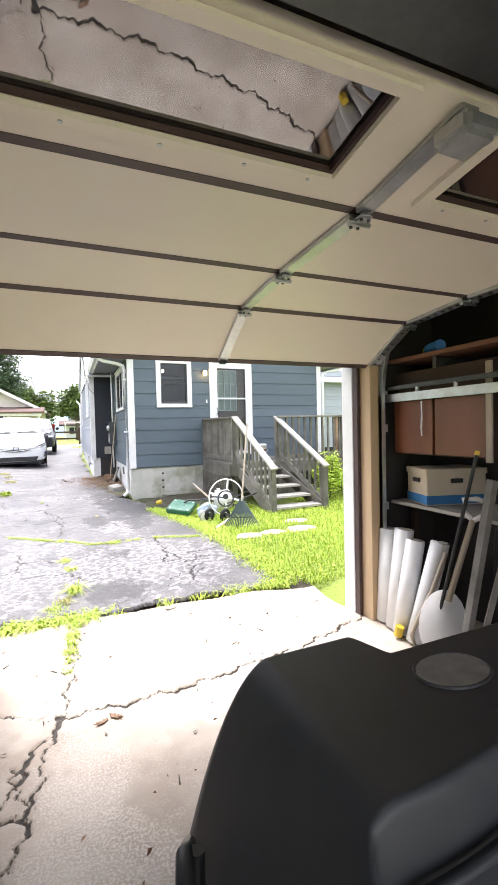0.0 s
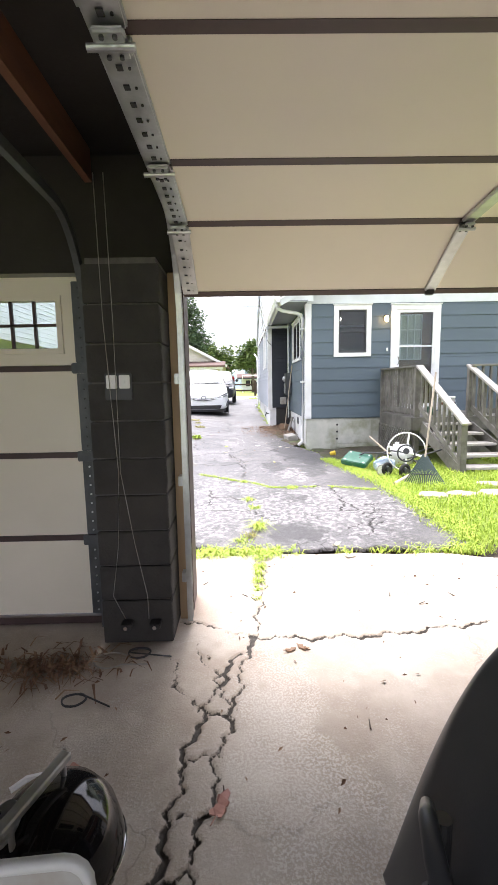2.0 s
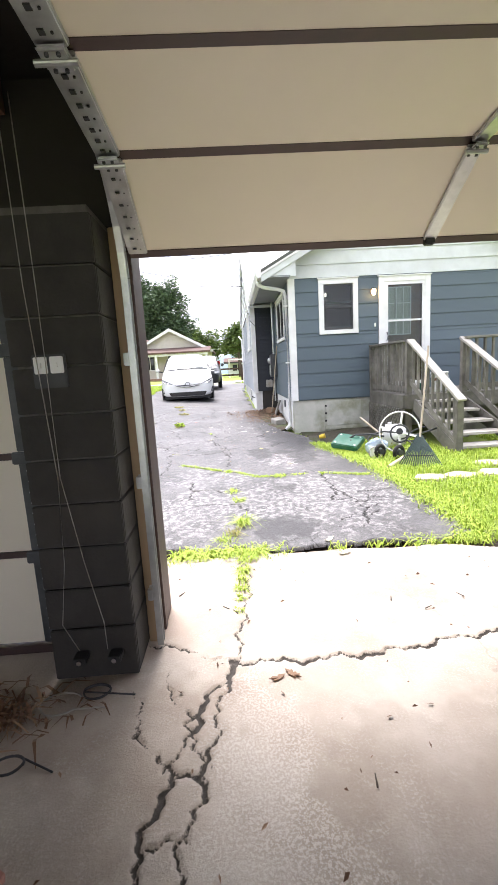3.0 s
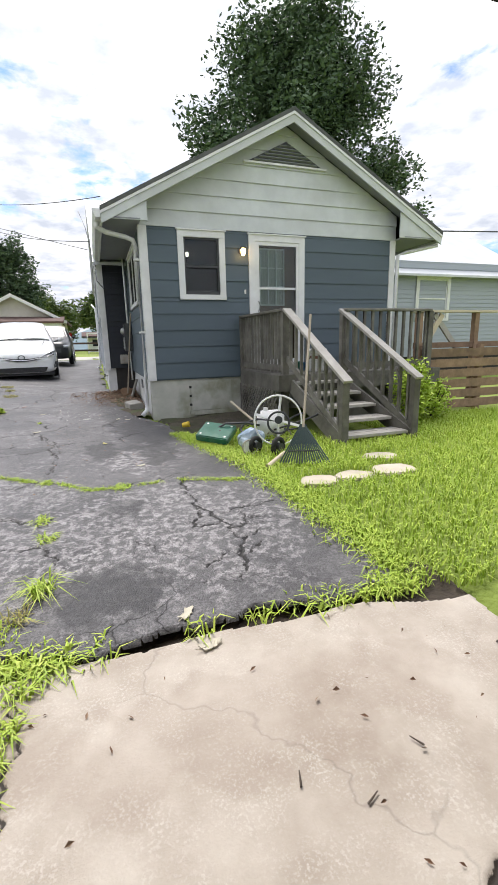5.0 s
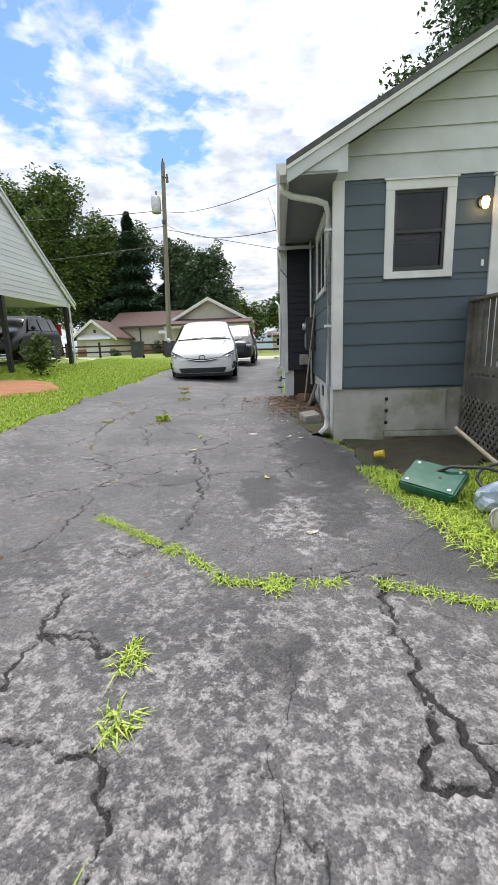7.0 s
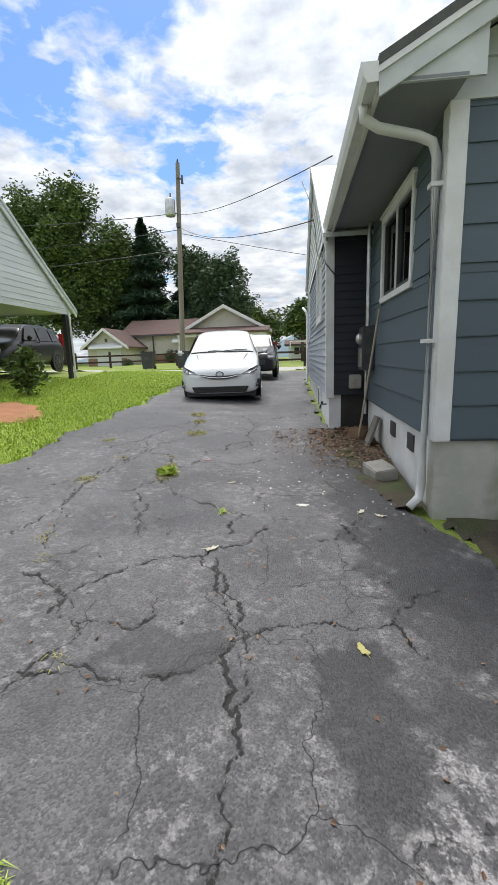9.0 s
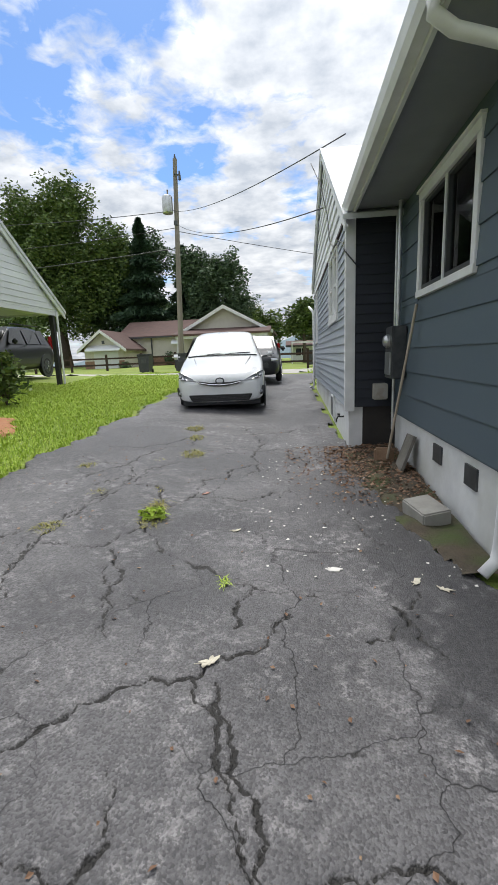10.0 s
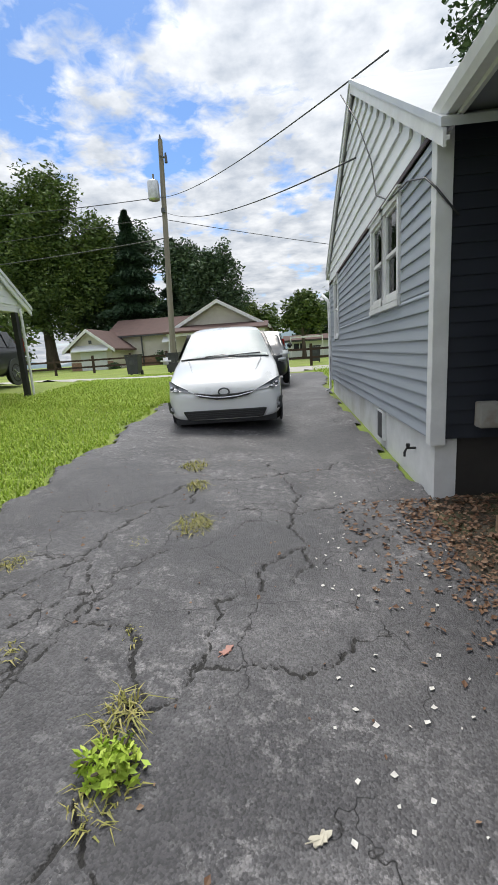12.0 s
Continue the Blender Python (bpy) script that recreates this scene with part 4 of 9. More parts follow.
CENTRE = 1.70
for k in range(4):
    p, q = PROFILE[k], PROFILE[k + 1]
    if k < 3:
        part("section", slanted(DOOR_X0, DOOR_X1, along(p, q, 0.025), along(p, q, 0.975), 0.0, 0.04, bevel=0.003), DOORPANEL, odoor)
    else:
        # the top section carries two glazed openings
        a, b, c, d = along(p, q, 0.03), along(p, q, 0.28), along(p, q, 0.9), along(p, q, 0.99)
        sec = slanted(DOOR_X0, DOOR_X1, a, b, 0.0, 0.04)
        sec = slanted(DOOR_X0, DOOR_X1, c, d, 0.0, 0.04, sec)
        for x0, x1 in ((DOOR_X0, 0.42), (1.5, 1.89), (2.86, DOOR_X1)):
            sec = slanted(x0, x1, b, c, 0.0, 0.04, sec)
        sec_ob = part("section", sec, DOORPANEL, odoor)
        for x0, x1 in ((0.42, 1.5), (1.89, 2.86)):
            fr = slanted(x0 - 0.045, x1 + 0.045, along(p, q, 0.2), along(p, q, 0.28), -0.018, -0.002)
            fr = slanted(x0 - 0.045, x1 + 0.045, along(p, q, 0.9), along(p, q, 0.965), -0.018, -0.002, fr)
            fr = slanted(x0 - 0.045, x0, b, c, -0.018, -0.002, fr)
            fr = slanted(x1, x1 + 0.045, b, c, -0.018, -0.002, fr)
            wf = part("window_frame", fr, DOORPANEL, odoor)
            gk = slanted(x0, x1, along(p, q, 0.28), along(p, q, 0.295), 0.0, 0.03)
            gk = slanted(x0, x1, along(p, q, 0.88), along(p, q, 0.9), 0.0, 0.03, gk)
            gk = slanted(x0, x0 + 0.012, b, c, 0.0, 0.03, gk)
            gk = slanted(x1 - 0.012, x1, b, c, 0.0, 0.03, gk)
            part("gasket", gk, SEAM, wf)
            pane = part("pane", slanted(x0 + 0.012, x1 - 0.012, along(p, q, 0.295), along(p, q, 0.88), 0.018, 0.022), GLASS_DOOR, wf)
            for s in (0.08, 0.3, 0.52, 0.74, 0.93):
                sx = x0 + (x1 - x0) * s
                part("screw", rod((sx, along(p, q, 0.24)[0], along(p, q, 0.24)[1] - 0.021), (sx, along(p, q, 0.24)[0], along(p, q, 0.24)[1] - 0.017), 0.006, n=8), STEEL, wf)
    if k < 4:
        # dark seam above the section
        s0 = along(p, q, 0.965 if k == 2 else 0.952)
        if k < 3:
            nx_ = PROFILE[k + 2]
            part("seam", slanted(DOOR_X0, DOOR_X1, s0, along(q, nx_, 0.035), -0.002, 0.04), SEAM, odoor)
part("bottom_seal", slanted(DOOR_X0, DOOR_X1, (2.475, 1.972), along(PROFILE[0], PROFILE[1], 0.03), -0.004, 0.05), SEAM, odoor, "dark rubber bottom seal")


def stile(x0, x1, holes):
    for k in range(4):
        p, q = PROFILE[k], PROFILE[k + 1]
        st = part("stile", slanted(x0, x1, along(p, q, 0.03), along(p, q, 0.97), -0.022, -0.002, bevel=0.004), STEEL, odoor, "punched galvanised stile")
        if holes:
            for j in range(7):
                t = 0.12 + 0.12 * j
                y, z = along(p, q, t)
                part("slot", box(x0 + 0.028, y - 0.012, z - 0.026, x0 + 0.044, y + 0.006, z - 0.0215), BLACKMETAL, st)
                part("slot", rod((x0 + 0.06, y, z - 0.026), (x0 + 0.06, y, z - 0.0215), 0.004, n=6), BLACKMETAL, st)
        # hinge over the seam
        if k < 3:
            y, z = q
            hg = part("hinge", box(x0 + 0.004, y - 0.045, z - 0.04, x1 - 0.004, y + 0.045, z - 0.026, 0.006), STEEL, odoor)
            part("pin", rod((x0 - 0.015, y, z - 0.043), (x1 + 0.012, y, z - 0.043), 0.009), STEEL, hg)
            for dx, dy in ((0.015, 0.03), (-0.015, 0.03), (0.015, -0.03), (-0.015, -0.03)):
                part("bolt", rod(((x0 + x1) / 2 + dx, y + dy, z - 0.047), ((x0 + x1) / 2 + dx, y + dy, z - 0.039), 0.006, n=6), DARKSTEEL, hg)


stile(DOOR_X0, DOOR_X0 + 0.085, True)
stile(CENTRE - 0.03, CENTRE + 0.03, False)
stile(DOOR_X1 - 0.085, DOOR_X1, True)
part("foot_bracket", box(CENTRE - 0.022, 2.415, 1.955, CENTRE + 0.022, 2.455, 1.985, 0.004), BLACKMETAL, odoor)
part("top_bracket", box(CENTRE - 0.05, 0.5, 2.24, CENTRE + 0.07, 0.62, 2.3, 0.015), STEEL, odoor)

# tracks: up the jamb, round, and back overhead


def track_path(x, y0=2.4, z_top=2.33):
    pts = [(x, y0, 0.02), (x, y0, 1.75)]
    for k in range(1, 9):
        a = math.pi / 2 * k / 8
        pts.append((x, y0 - 0.36 * (1 - math.cos(a)), 1.75 + (z_top - 1.75) * math.sin(a)))
    pts.append((x, -1.9, z_top + 0.1))
    return pts


def track(x, y0, mat, label, side):
    tr = thing("door_track", (x, y0, 0.0), label, "door track", "garage door tracks")
    pts = track_path(x, y0)
    bm = None
    for a, b in zip(pts, pts[1:]):
        upv = (1, 0, 0)
        bm = beam(a, b, 0.045, 0.006, bm, up=upv)
    part("web", bm, mat, tr)
    bm = None
    for a, b in zip(pts, pts[1:]):
        d = (Vector(b) - Vector(a)).normalized()
        nv = Vector((0, -d.z, d.y)) * 0.022
        for sgn in (1, -1):
            bm = beam(Vector(a) + nv * sgn + Vector((side * 0.014, 0, 0)), Vector(b) + nv * sgn + Vector((side * 0.014, 0, 0)), 0.004, 0.03, bm, up=(1, 0, 0))
    part("lip", bm, mat, tr)
    for z in (0.3, 0.9, 1.5):
        part("bracket", box(x - side * 0.003, y0 - 0.02, z - 0.03, x - side * 0.03, y0 + 0.09, z + 0.03, 0.003), STEEL, tr)
    for y in (1.0, -0.9):
        part("hanger", box(x - 0.012, y - 0.02, 2.34, x + 0.012, y + 0.02, 2.6), STEEL, tr)
    return tr


track(0.252, 2.4, STEEL, "galvanised steel track of the open garage door", 1)
track(2.99, 2.4, STEEL, "galvanised steel track of the open garage door", -1)
track(-0.235, 2.36, DARKSTEEL, "dark steel track of the closed garage door", -1)
torsion = thing("torsion_shaft", (1.6, 0.35, 2.36), "dark steel spring shaft above the door", "shaft")
part("shaft", rod((0.2, 0.34, 2.385), (3.05, 0.34, 2.385), 0.016), DARKSTEEL, torsion)
part("angle_iron", box(0.3, 0.3, 2.34, 3.0, 0.49, 2.36, 0.004), DARKSTEEL, torsion)

# ---- closed second door ----
ldoor = thing("garage_door", (-1.6, 2.45, 0), "closed cream sectional garage door with small windows", "garage door")
for k in range(4):
    z0, z1 = 0.04 + k * 0.51, 0.04 + (k + 1) * 0.51
    if k < 3:
        part("section", box(-3.0, 2.43, z0 + 0.02, -0.26, 2.47, z1 - 0.015, 0.003), DOORPANEL, ldoor)
    else:
        bm = box(-3.0, 2.43, z0 + 0.02, -0.26, 2.47, 1.685)
        bm = box(-3.0, 2.43, 1.95, -0.26, 2.47, z1, bm=bm)
        for a, b in ((-3.0, -2.6), (-2.0, -1.55), (-1.0, -0.97), (-0.44, -0.26)):
            bm = box(a, 2.43, 1.685, b, 2.47, 1.95, bm=bm)
        part("section", bm, DOORPANEL, ldoor)
        for a, b in ((-2.6, -2.0), (-1.55, -1.0), (-0.97, -0.44)):
            fr = box(a - 0.03, 2.415, 1.655, b + 0.03, 2.43, 1.685)
            fr = box(a - 0.03, 2.415, 1.95, b + 0.03, 2.43, 1.98, bm=fr)
            fr = box(a - 0.03, 2.415, 1.685, a, 2.43, 1.95, bm=fr)
            fr = box(b, 2.415, 1.685, b + 0.03, 2.43, 1.95, bm=fr)
            wf = part("window_frame", fr, DOORPANEL, ldoor)
            mun = box(a, 2.435, 1.81, b, 2.455, 1.825)
            for t in (0.25, 0.5, 0.75):
                mun = box(a + (b - a) * t - 0.007, 2.435, 1.685, a + (b - a) * t + 0.007, 2.455, 1.95, bm=mun)
            part("muntin", mun, SEAM, wf)
            pane = part("pane", box(a, 2.458, 1.685, b, 2.462, 1.95), GLASS, wf)
    if k:
        part("seam", box(-3.0, 2.425, z0 - 0.014, -0.26, 2.465, z0 + 0.018), SEAM, ldoor)
    st = part("stile", box(-0.34, 2.4, z0 + 0.03, -0.26, 2.428, z1 - 0.03, 0.004), DARKSTEEL, ldoor, "punched steel stile")
    for j in range(8):
        z = z0 + 0.06 + j * 0.055
        part("slot", rod((-0.3, 2.396, z), (-0.3, 2.4015, z), 0.006, n=6), STEEL if k < 2 else BLACKMETAL, st)
    if k:
        part("hinge", box(-0.36, 2.38, z0 - 0.03, -0.25, 2.402, z0 + 0.03, 0.005), DARKSTEEL, ldoor)
part("bottom_seal", box(-3.0, 2.42, 0.0, -0.26, 2.47, 0.045), SEAM, ldoor, "dark rubber seal")

# ---- small house at the end of the drive ----
HX0, HX1, HY0, HY1 = 1.96, 6.62, 9.02, 12.2
ZS, ZF = 0.755, 3.1              # bottom of siding, bottom of the pale gable
RIDGE_X, RIDGE_Z = 4.42, 4.78
EAVE_L, EAVE_R, EAVE_Z = 1.4, 7.44, 3.16
house = thing("house", (4.3, 9.02, 0.1), "small slate-blue lap-sided house with white trim and a gable roof", "house")
# walls with real openings (window, door, side window)
WX0, WX1, WZ0, WZ1 = 2.63, 3.21, 2.1, 2.97
DX0, DX1, DZ0, DZ1 = 3.83, 4.64, 0.88, 2.96
bm = box(HX0, HY0, ZS - 0.02, WX0, HY0 + 0.12, ZF + 0.1)
bm = box(WX0, HY0, ZS - 0.02, WX1, HY0 + 0.12, WZ0, bm=bm)
bm = box(WX0, HY0, WZ1, WX1, HY0 + 0.12, ZF + 0.1, bm=bm)
bm = box(WX1, HY0, ZS - 0.02, DX0, HY0 + 0.12, ZF + 0.1, bm=bm)
bm = box(DX0, HY0, ZS - 0.02, DX1, HY0 + 0.12, DZ0, bm=bm)
bm = box(DX0, HY0, DZ1, DX1, HY0 + 0.12, ZF + 0.1, bm=bm)
bm = box(DX1, HY0, ZS - 0.02, HX1, HY0 + 0.12, ZF + 0.1, bm=bm)
part("wall", bm, SIDING, house)
SY0, SY1, SZ0, SZ1 = 9.9, 11.16, 2.08, 2.9
bm = box(HX0, HY0 + 0.12, ZS - 0.02, HX0 + 0.12, SY0, ZF + 0.1)
bm = box(HX0, SY0, ZS - 0.02, HX0 + 0.12, SY1, SZ0, bm=bm)
bm = box(HX0, SY0, SZ1, HX0 + 0.12, SY1, ZF + 0.1, bm=bm)
bm = box(HX0, SY1, ZS - 0.02, HX0 + 0.12, HY1, ZF + 0.1, bm=bm)
part("wall", bm, SIDING, house)
part("wall", box(HX1 - 0.12, HY0 + 0.12, ZS - 0.02, HX1, HY1, ZF + 0.1), SIDING, house)
part("room_floor", box(HX0 + 0.12, HY0 + 0.12, 0.72, HX1 - 0.12, HY1 - 0.1, 0.8), ROOMDARK, house)
part("room_ceiling", box(HX0 + 0.12, HY0 + 0.12, 3.05, HX1 - 0.12, HY1 - 0.1, 3.1), ROOMDARK, house)
part("room_wall", box(HX0 + 0.12, HY1 - 0.1, 0.8, HX1 - 0.12, HY1 - 0.05, 3.05), ROOMDARK, house)
part("ceiling_lamp", rod((3.0, 10.6, 2.98), (3.0, 10.6, 3.05), 0.045), ROOMGLOW, house, "lit ceiling lamp inside")
# foundation
fd = part("foundation", box(HX0 + 0.015, HY0 + 0.02, -0.2, HX1 - 0.02, HY0 + 0.2, ZS - 0.02), FOUND_OLD, house, "mossy grey painted foundation")
part("foundation", box(HX0 + 0.02, HY0 + 0.2, -0.2, HX0 + 0.2, HY1, ZS - 0.015), FOUND, house, "white painted foundation")
part("crawl_hatch", box(2.62, HY0 - 0.005, 0.2, 3.35, HY0 + 0.018, 0.7, 0.004), FOUND_OLD, house, "board over the crawl space")
part("hatch_sill", box(2.6, HY0 - 0.03, 0.12, 3.4, HY0 + 0.018, 0.19, 0.004), FOUND_OLD, house)
for z in (0.3, 0.45, 0.6):
    part("hatch_hinge", box(2.6, HY0 - 0.012, z - 0.02, 2.64, HY0 - 0.004, z + 0.02), BLACKMETAL, house)
for y in (9.65, 10.4):
    part("foundation_vent", box(HX0 + 0.004, y, 0.5, HX0 + 0.022, y + 0.22, 0.66), DARKSTEEL, house)

# lap boards: each wedge overlaps the one beneath
N = 9
STEP = (ZF - ZS) / N


def lap(axis, a, b, face, z, h, mat, parent, sign=-1, name="siding_board", t0=0.02, t1=0.006):
    """One lap board between a and b along axis, on the plane face, its outer side towards sign."""
    o = [(face, z), (face + sign * t0, z), (face + sign * t0, z + 0.012), (face + sign * t1, z + h), (face, z + h)]
    if axis == "x":
        part(name, prism(o, "x", a, b), mat, parent)
    else:
        part(name, prism(o, "y", a, b), mat, parent)


def gaps(lo, hi, z0, z1, holes):
    """The stretches of lo..hi that no hole (a, b, bottom, top) cuts."""
    out = [(lo, hi)]
    for a, b, c, d in holes:
        if z1 > c + 0.001 and z0 < d - 0.001:
            nxt = []
            for p, q in out:
                if a > p:
                    nxt.append((p, min(a, q)))
                if b < q:
                    nxt.append((max(b, p), q))
                if b <= p or a >= q:
                    pass
            out = [(p, q) for p, q in nxt if q - p > 0.02]
    return out


front_holes = [(2.53, 3.31, 1.99, 3.06), (3.715, 4.755, 0.0, 3.06)]
for k in range(N):
    z = ZS + k * STEP
    cuts = [z, z + STEP]
    for lim in (1.99, 3.06):
        if z + 0.02 < lim < z + STEP - 0.02:
            cuts.append(lim)
    cuts.sort()
    for z0, z1 in zip(cuts, cuts[1:]):
        for p, q in gaps(HX0 + 0.11, HX1 - 0.1, z0, z1, front_holes):
            lap("x", p, q, HY0 - 0.001, z0, z1 - z0 + 0.004, SIDING, house, t0=0.02 if z0 == z else 0.012)
side_holes = [(9.82, 11.24, 1.99, 2.98)]
for k in range(N):
    z = ZS + k * STEP
    cuts = [z, z + STEP]
    for lim in (1.99, 2.98):
        if z + 0.02 < lim < z + STEP - 0.02:
            cuts.append(lim)
    cuts.sort()
    for z0, z1 in zip(cuts, cuts[1:]):
        for p, q in gaps(HY0 + 0.11, HY1, z0, z1, side_holes):
            lap("y", p, q, HX0 - 0.001, z0, z1 - z0 + 0.004, SIDING, house, t0=0.02 if z0 == z else 0.012)
# corner boards
part("corner_board", box(HX0 - 0.025, HY0 - 0.03, ZS - 0.02, HX0 + 0.105, HY0 - 0.002, ZF, 0.004), WHITE, house)
part("corner_board", box(HX0 - 0.025, HY0 - 0.002, ZS - 0.02, HX0 - 0.002, HY0 + 0.105, ZF, 0.004), WHITE, house)
part("corner_board", box(HX1 - 0.1, HY0 - 0.03, ZS - 0.02, HX1 + 0.02, HY0 - 0.002, ZF, 0.004), WHITE, house)

# window in the front
def sash_window(parent, name, axis, a, b, z0, z1, face, sign, trim, frame_mat=None, split=False, blind=None):
    """A window on the plane face: casing, sill, sashes and panes."""
    frame_mat = frame_mat or BLACKPLASTIC

    def bx(p, q, d0, d1, c, d, bm=None, bev=0.0):
        lo, hi = sorted((face + sign * d0, face + sign * d1))
        return box(p, lo, c, q, hi, d, bev, bm) if axis == "x" else box(lo, p, c, hi, q, d, bev, bm)
    w = bx(a - trim, b + trim, 0.0, 0.035, z1, z1 + trim, bev=0.003)
    w = bx(a - trim, b + trim, 0.0, 0.04, z0 - trim * 0.8, z0, w, 0.003)
    w = bx(a - trim, a, 0.0, 0.033, z0, z1, w, 0.003)
    w = bx(b, b + trim, 0.0, 0.033, z0, z1, w, 0.003)
    root = part(name, w, WHITE, parent)
    part("drip_cap", bx(a - trim - 0.02, b + trim + 0.02, 0.0, 0.055, z1 + trim, z1 + trim + 0.02), WHITE, root)
    zm = (z0 + z1) / 2
    f = None
    halves = [(a, (a + b) / 2 - 0.012), ((a + b) / 2 + 0.012, b)] if split == "side" else [(a, b)]
    for p, q in halves:
        f = bx(p, p + 0.03, -0.05, 0.005, z0, z1, f)
        f = bx(q - 0.03, q, -0.05, 0.005, z0, z1, f)
        f = bx(p + 0.03, q - 0.03, -0.05, 0.005, z0, z0 + 0.05, f)
        f = bx(p + 0.03, q - 0.03, -0.05, 0.005, z1 - 0.03, z1, f)
        if split != "side":
            f = bx(p + 0.03, q - 0.03, -0.05, 0.008, zm - 0.018, zm + 0.018, f)
    part("sash", f, frame_mat, root)
    if split == "side":
        part("mullion", bx((a + b) / 2 - 0.012, (a + b) / 2 + 0.012, -0.04, 0.02, z0, z1), WHITE, root)
    for p, q in halves:
        if split == "side":
            part("pane", bx(p + 0.03, q - 0.03, -0.03, -0.026, z0 + 0.05, z1 - 0.03), GLASS, root)
        else:
            part("pane", bx(p + 0.03, q - 0.03, -0.02, -0.016, zm + 0.018, z1 - 0.03), GLASS, root)
            part("pane", bx(p + 0.03, q - 0.03, -0.035, -0.031, z0 + 0.05, zm - 0.018), GLASS, root)
    if blind:
        part("curtain", bx(a + 0.03, b - 0.03, -0.11, -0.1, z0 + 0.05, z1 - 0.03), blind, root)
    return root


sash_window(house, "window", "x", WX0, WX1, WZ0, WZ1, HY0, -1, 0.1)
sash_window(house, "window", "y", SY0, SY1, SZ0, SZ1, HX0, -1, 0.08, split="side")

# door: casing, storm door, inner door with panes
door = part("door", box(DX0 - 0.11, HY0 - 0.04, DZ0, DX0, HY0, DZ1 + 0.1, 0.003, box(DX1, HY0 - 0.04, DZ0, DX1 + 0.11, HY0, DZ1 + 0.1, 0.003, box(DX0, HY0 - 0.04, DZ1, DX1, HY0, DZ1 + 0.1, 0.003))), WHITE, house, "white door casing")
part("drip_cap", box(DX0 - 0.13, HY0 - 0.06, DZ1 + 0.1, DX1 + 0.13, HY0, DZ1 + 0.12), WHITE, door)
st = box(DX0, HY0 - 0.03, DZ0, DX0 + 0.075, HY0 + 0.0, DZ1 - 0.002)
st = box(DX1 - 0.05, HY0 - 0.03, DZ0, DX1, HY0 + 0.0, DZ1 - 0.002, bm=st)
st = box(DX0 + 0.075, HY0 - 0.03, DZ1 - 0.06, DX1 - 0.05, HY0, DZ1 - 0.002, bm=st)
st = box(DX0 + 0.075, HY0 - 0.03, DZ0, DX1 - 0.05, HY0, DZ0 + 0.14, bm=st)
st = box(DX0 + 0.075, HY0 - 0.03, 2.2, DX1 - 0.05, HY0, 2.235, bm=st)
part("storm_frame", st, WHITE, door, "white storm door frame")
part("storm_pane", box(DX0 + 0.075, HY0 - 0.018, 2.235, DX1 - 0.05, HY0 - 0.014, DZ1 - 0.06), GLASS, door)
part("storm_pane", box(DX0 + 0.075, HY0 - 0.018, DZ0 + 0.14, DX1 - 0.05, HY0 - 0.014, 2.2), GLASS, door)
inn = box(DX0, HY0 + 0.06, DZ0, DX1, HY0 + 0.1, 1.95)
inn = box(DX0, HY0 + 0.06, 1.95, DX0 + 0.12, HY0 + 0.1, DZ1, bm=inn)
inn = box(DX0 + 0.56, HY0 + 0.06, 1.95, DX1, HY0 + 0.1, DZ1, bm=inn)
inn = box(DX0 + 0.12, HY0 + 0.06, 2.86, DX0 + 0.56, HY0 + 0.1, DZ1, bm=inn)
part("inner_door", inn, BROWNDOOR, door, "brown inner door")
mu = None
for t in (0.0, 0.333, 0.667, 1.0):
    x = DX0 + 0.12 + 0.44 * t
    mu = box(x - 0.01, HY0 + 0.045, 1.95, x + 0.01, HY0 + 0.06, 2.86, bm=mu)
for t in (0.0, 0.333, 0.667, 1.0):
    z = 1.95 + 0.91 * t
    mu = box(DX0 + 0.11, HY0 + 0.048, z - 0.01, DX0 + 0.57, HY0 + 0.058, z + 0.01, bm=mu)
part("muntin", mu, WHITE, door)
part("curtain", box(DX0 + 0.12, HY0 + 0.09, 1.95, DX0 + 0.56, HY0 + 0.1, 2.86), CURTAIN, door)
part("handle", tube([(DX0 + 0.045, HY0 - 0.032, 1.84), (DX0 + 0.045, HY0 - 0.075, 1.86), (DX0 + 0.045, HY0 - 0.075, 1.98), (DX0 + 0.045, HY0 - 0.032, 2.0)], 0.009), BLACKMETAL, door)
part("threshold", box(DX0 - 0.02, HY0 - 0.07, DZ0 - 0.03, DX1 + 0.02, HY0 + 0.1, DZ0 - 0.002), STEEL, door)
part("bell", box(3.63, HY0 - 0.035, 2.12, 3.66, HY0 - 0.02, 2.19, 0.003), PLASTER, house)
lamp = part("porch_lamp", rod((3.6, HY0 - 0.02, 2.79), (3.6, HY0 - 0.045, 2.79), 0.055), BLACKMETAL, house, "lit porch lamp with black backplate")
part("lantern", lathe([(0.0, 0.075), (0.05, 0.06), (0.058, 0.05), (0.045, 0.045)], (3.6, HY0 - 0.1, 2.78)), BLACKMETAL, lamp)
part("bulb", lathe([(0.0, -0.075), (0.026, -0.06), (0.04, -0.02), (0.042, 0.02), (0.03, 0.045), (0.0, 0.046)], (3.6, HY0 - 0.1, 2.78), n=16), PORCHGLOW, lamp, "glowing amber glass", True)
part("arm", tube([(3.6, HY0 - 0.03, 2.8), (3.6, HY0 - 0.1, 2.83)], 0.01), BLACKMETAL, lamp)

# gable in pale boards, louvred vent
def roof_z(x):
    s = (RIDGE_Z - EAVE_Z) / (RIDGE_X - EAVE_L)
    return RIDGE_Z - abs(x - RIDGE_X) * s


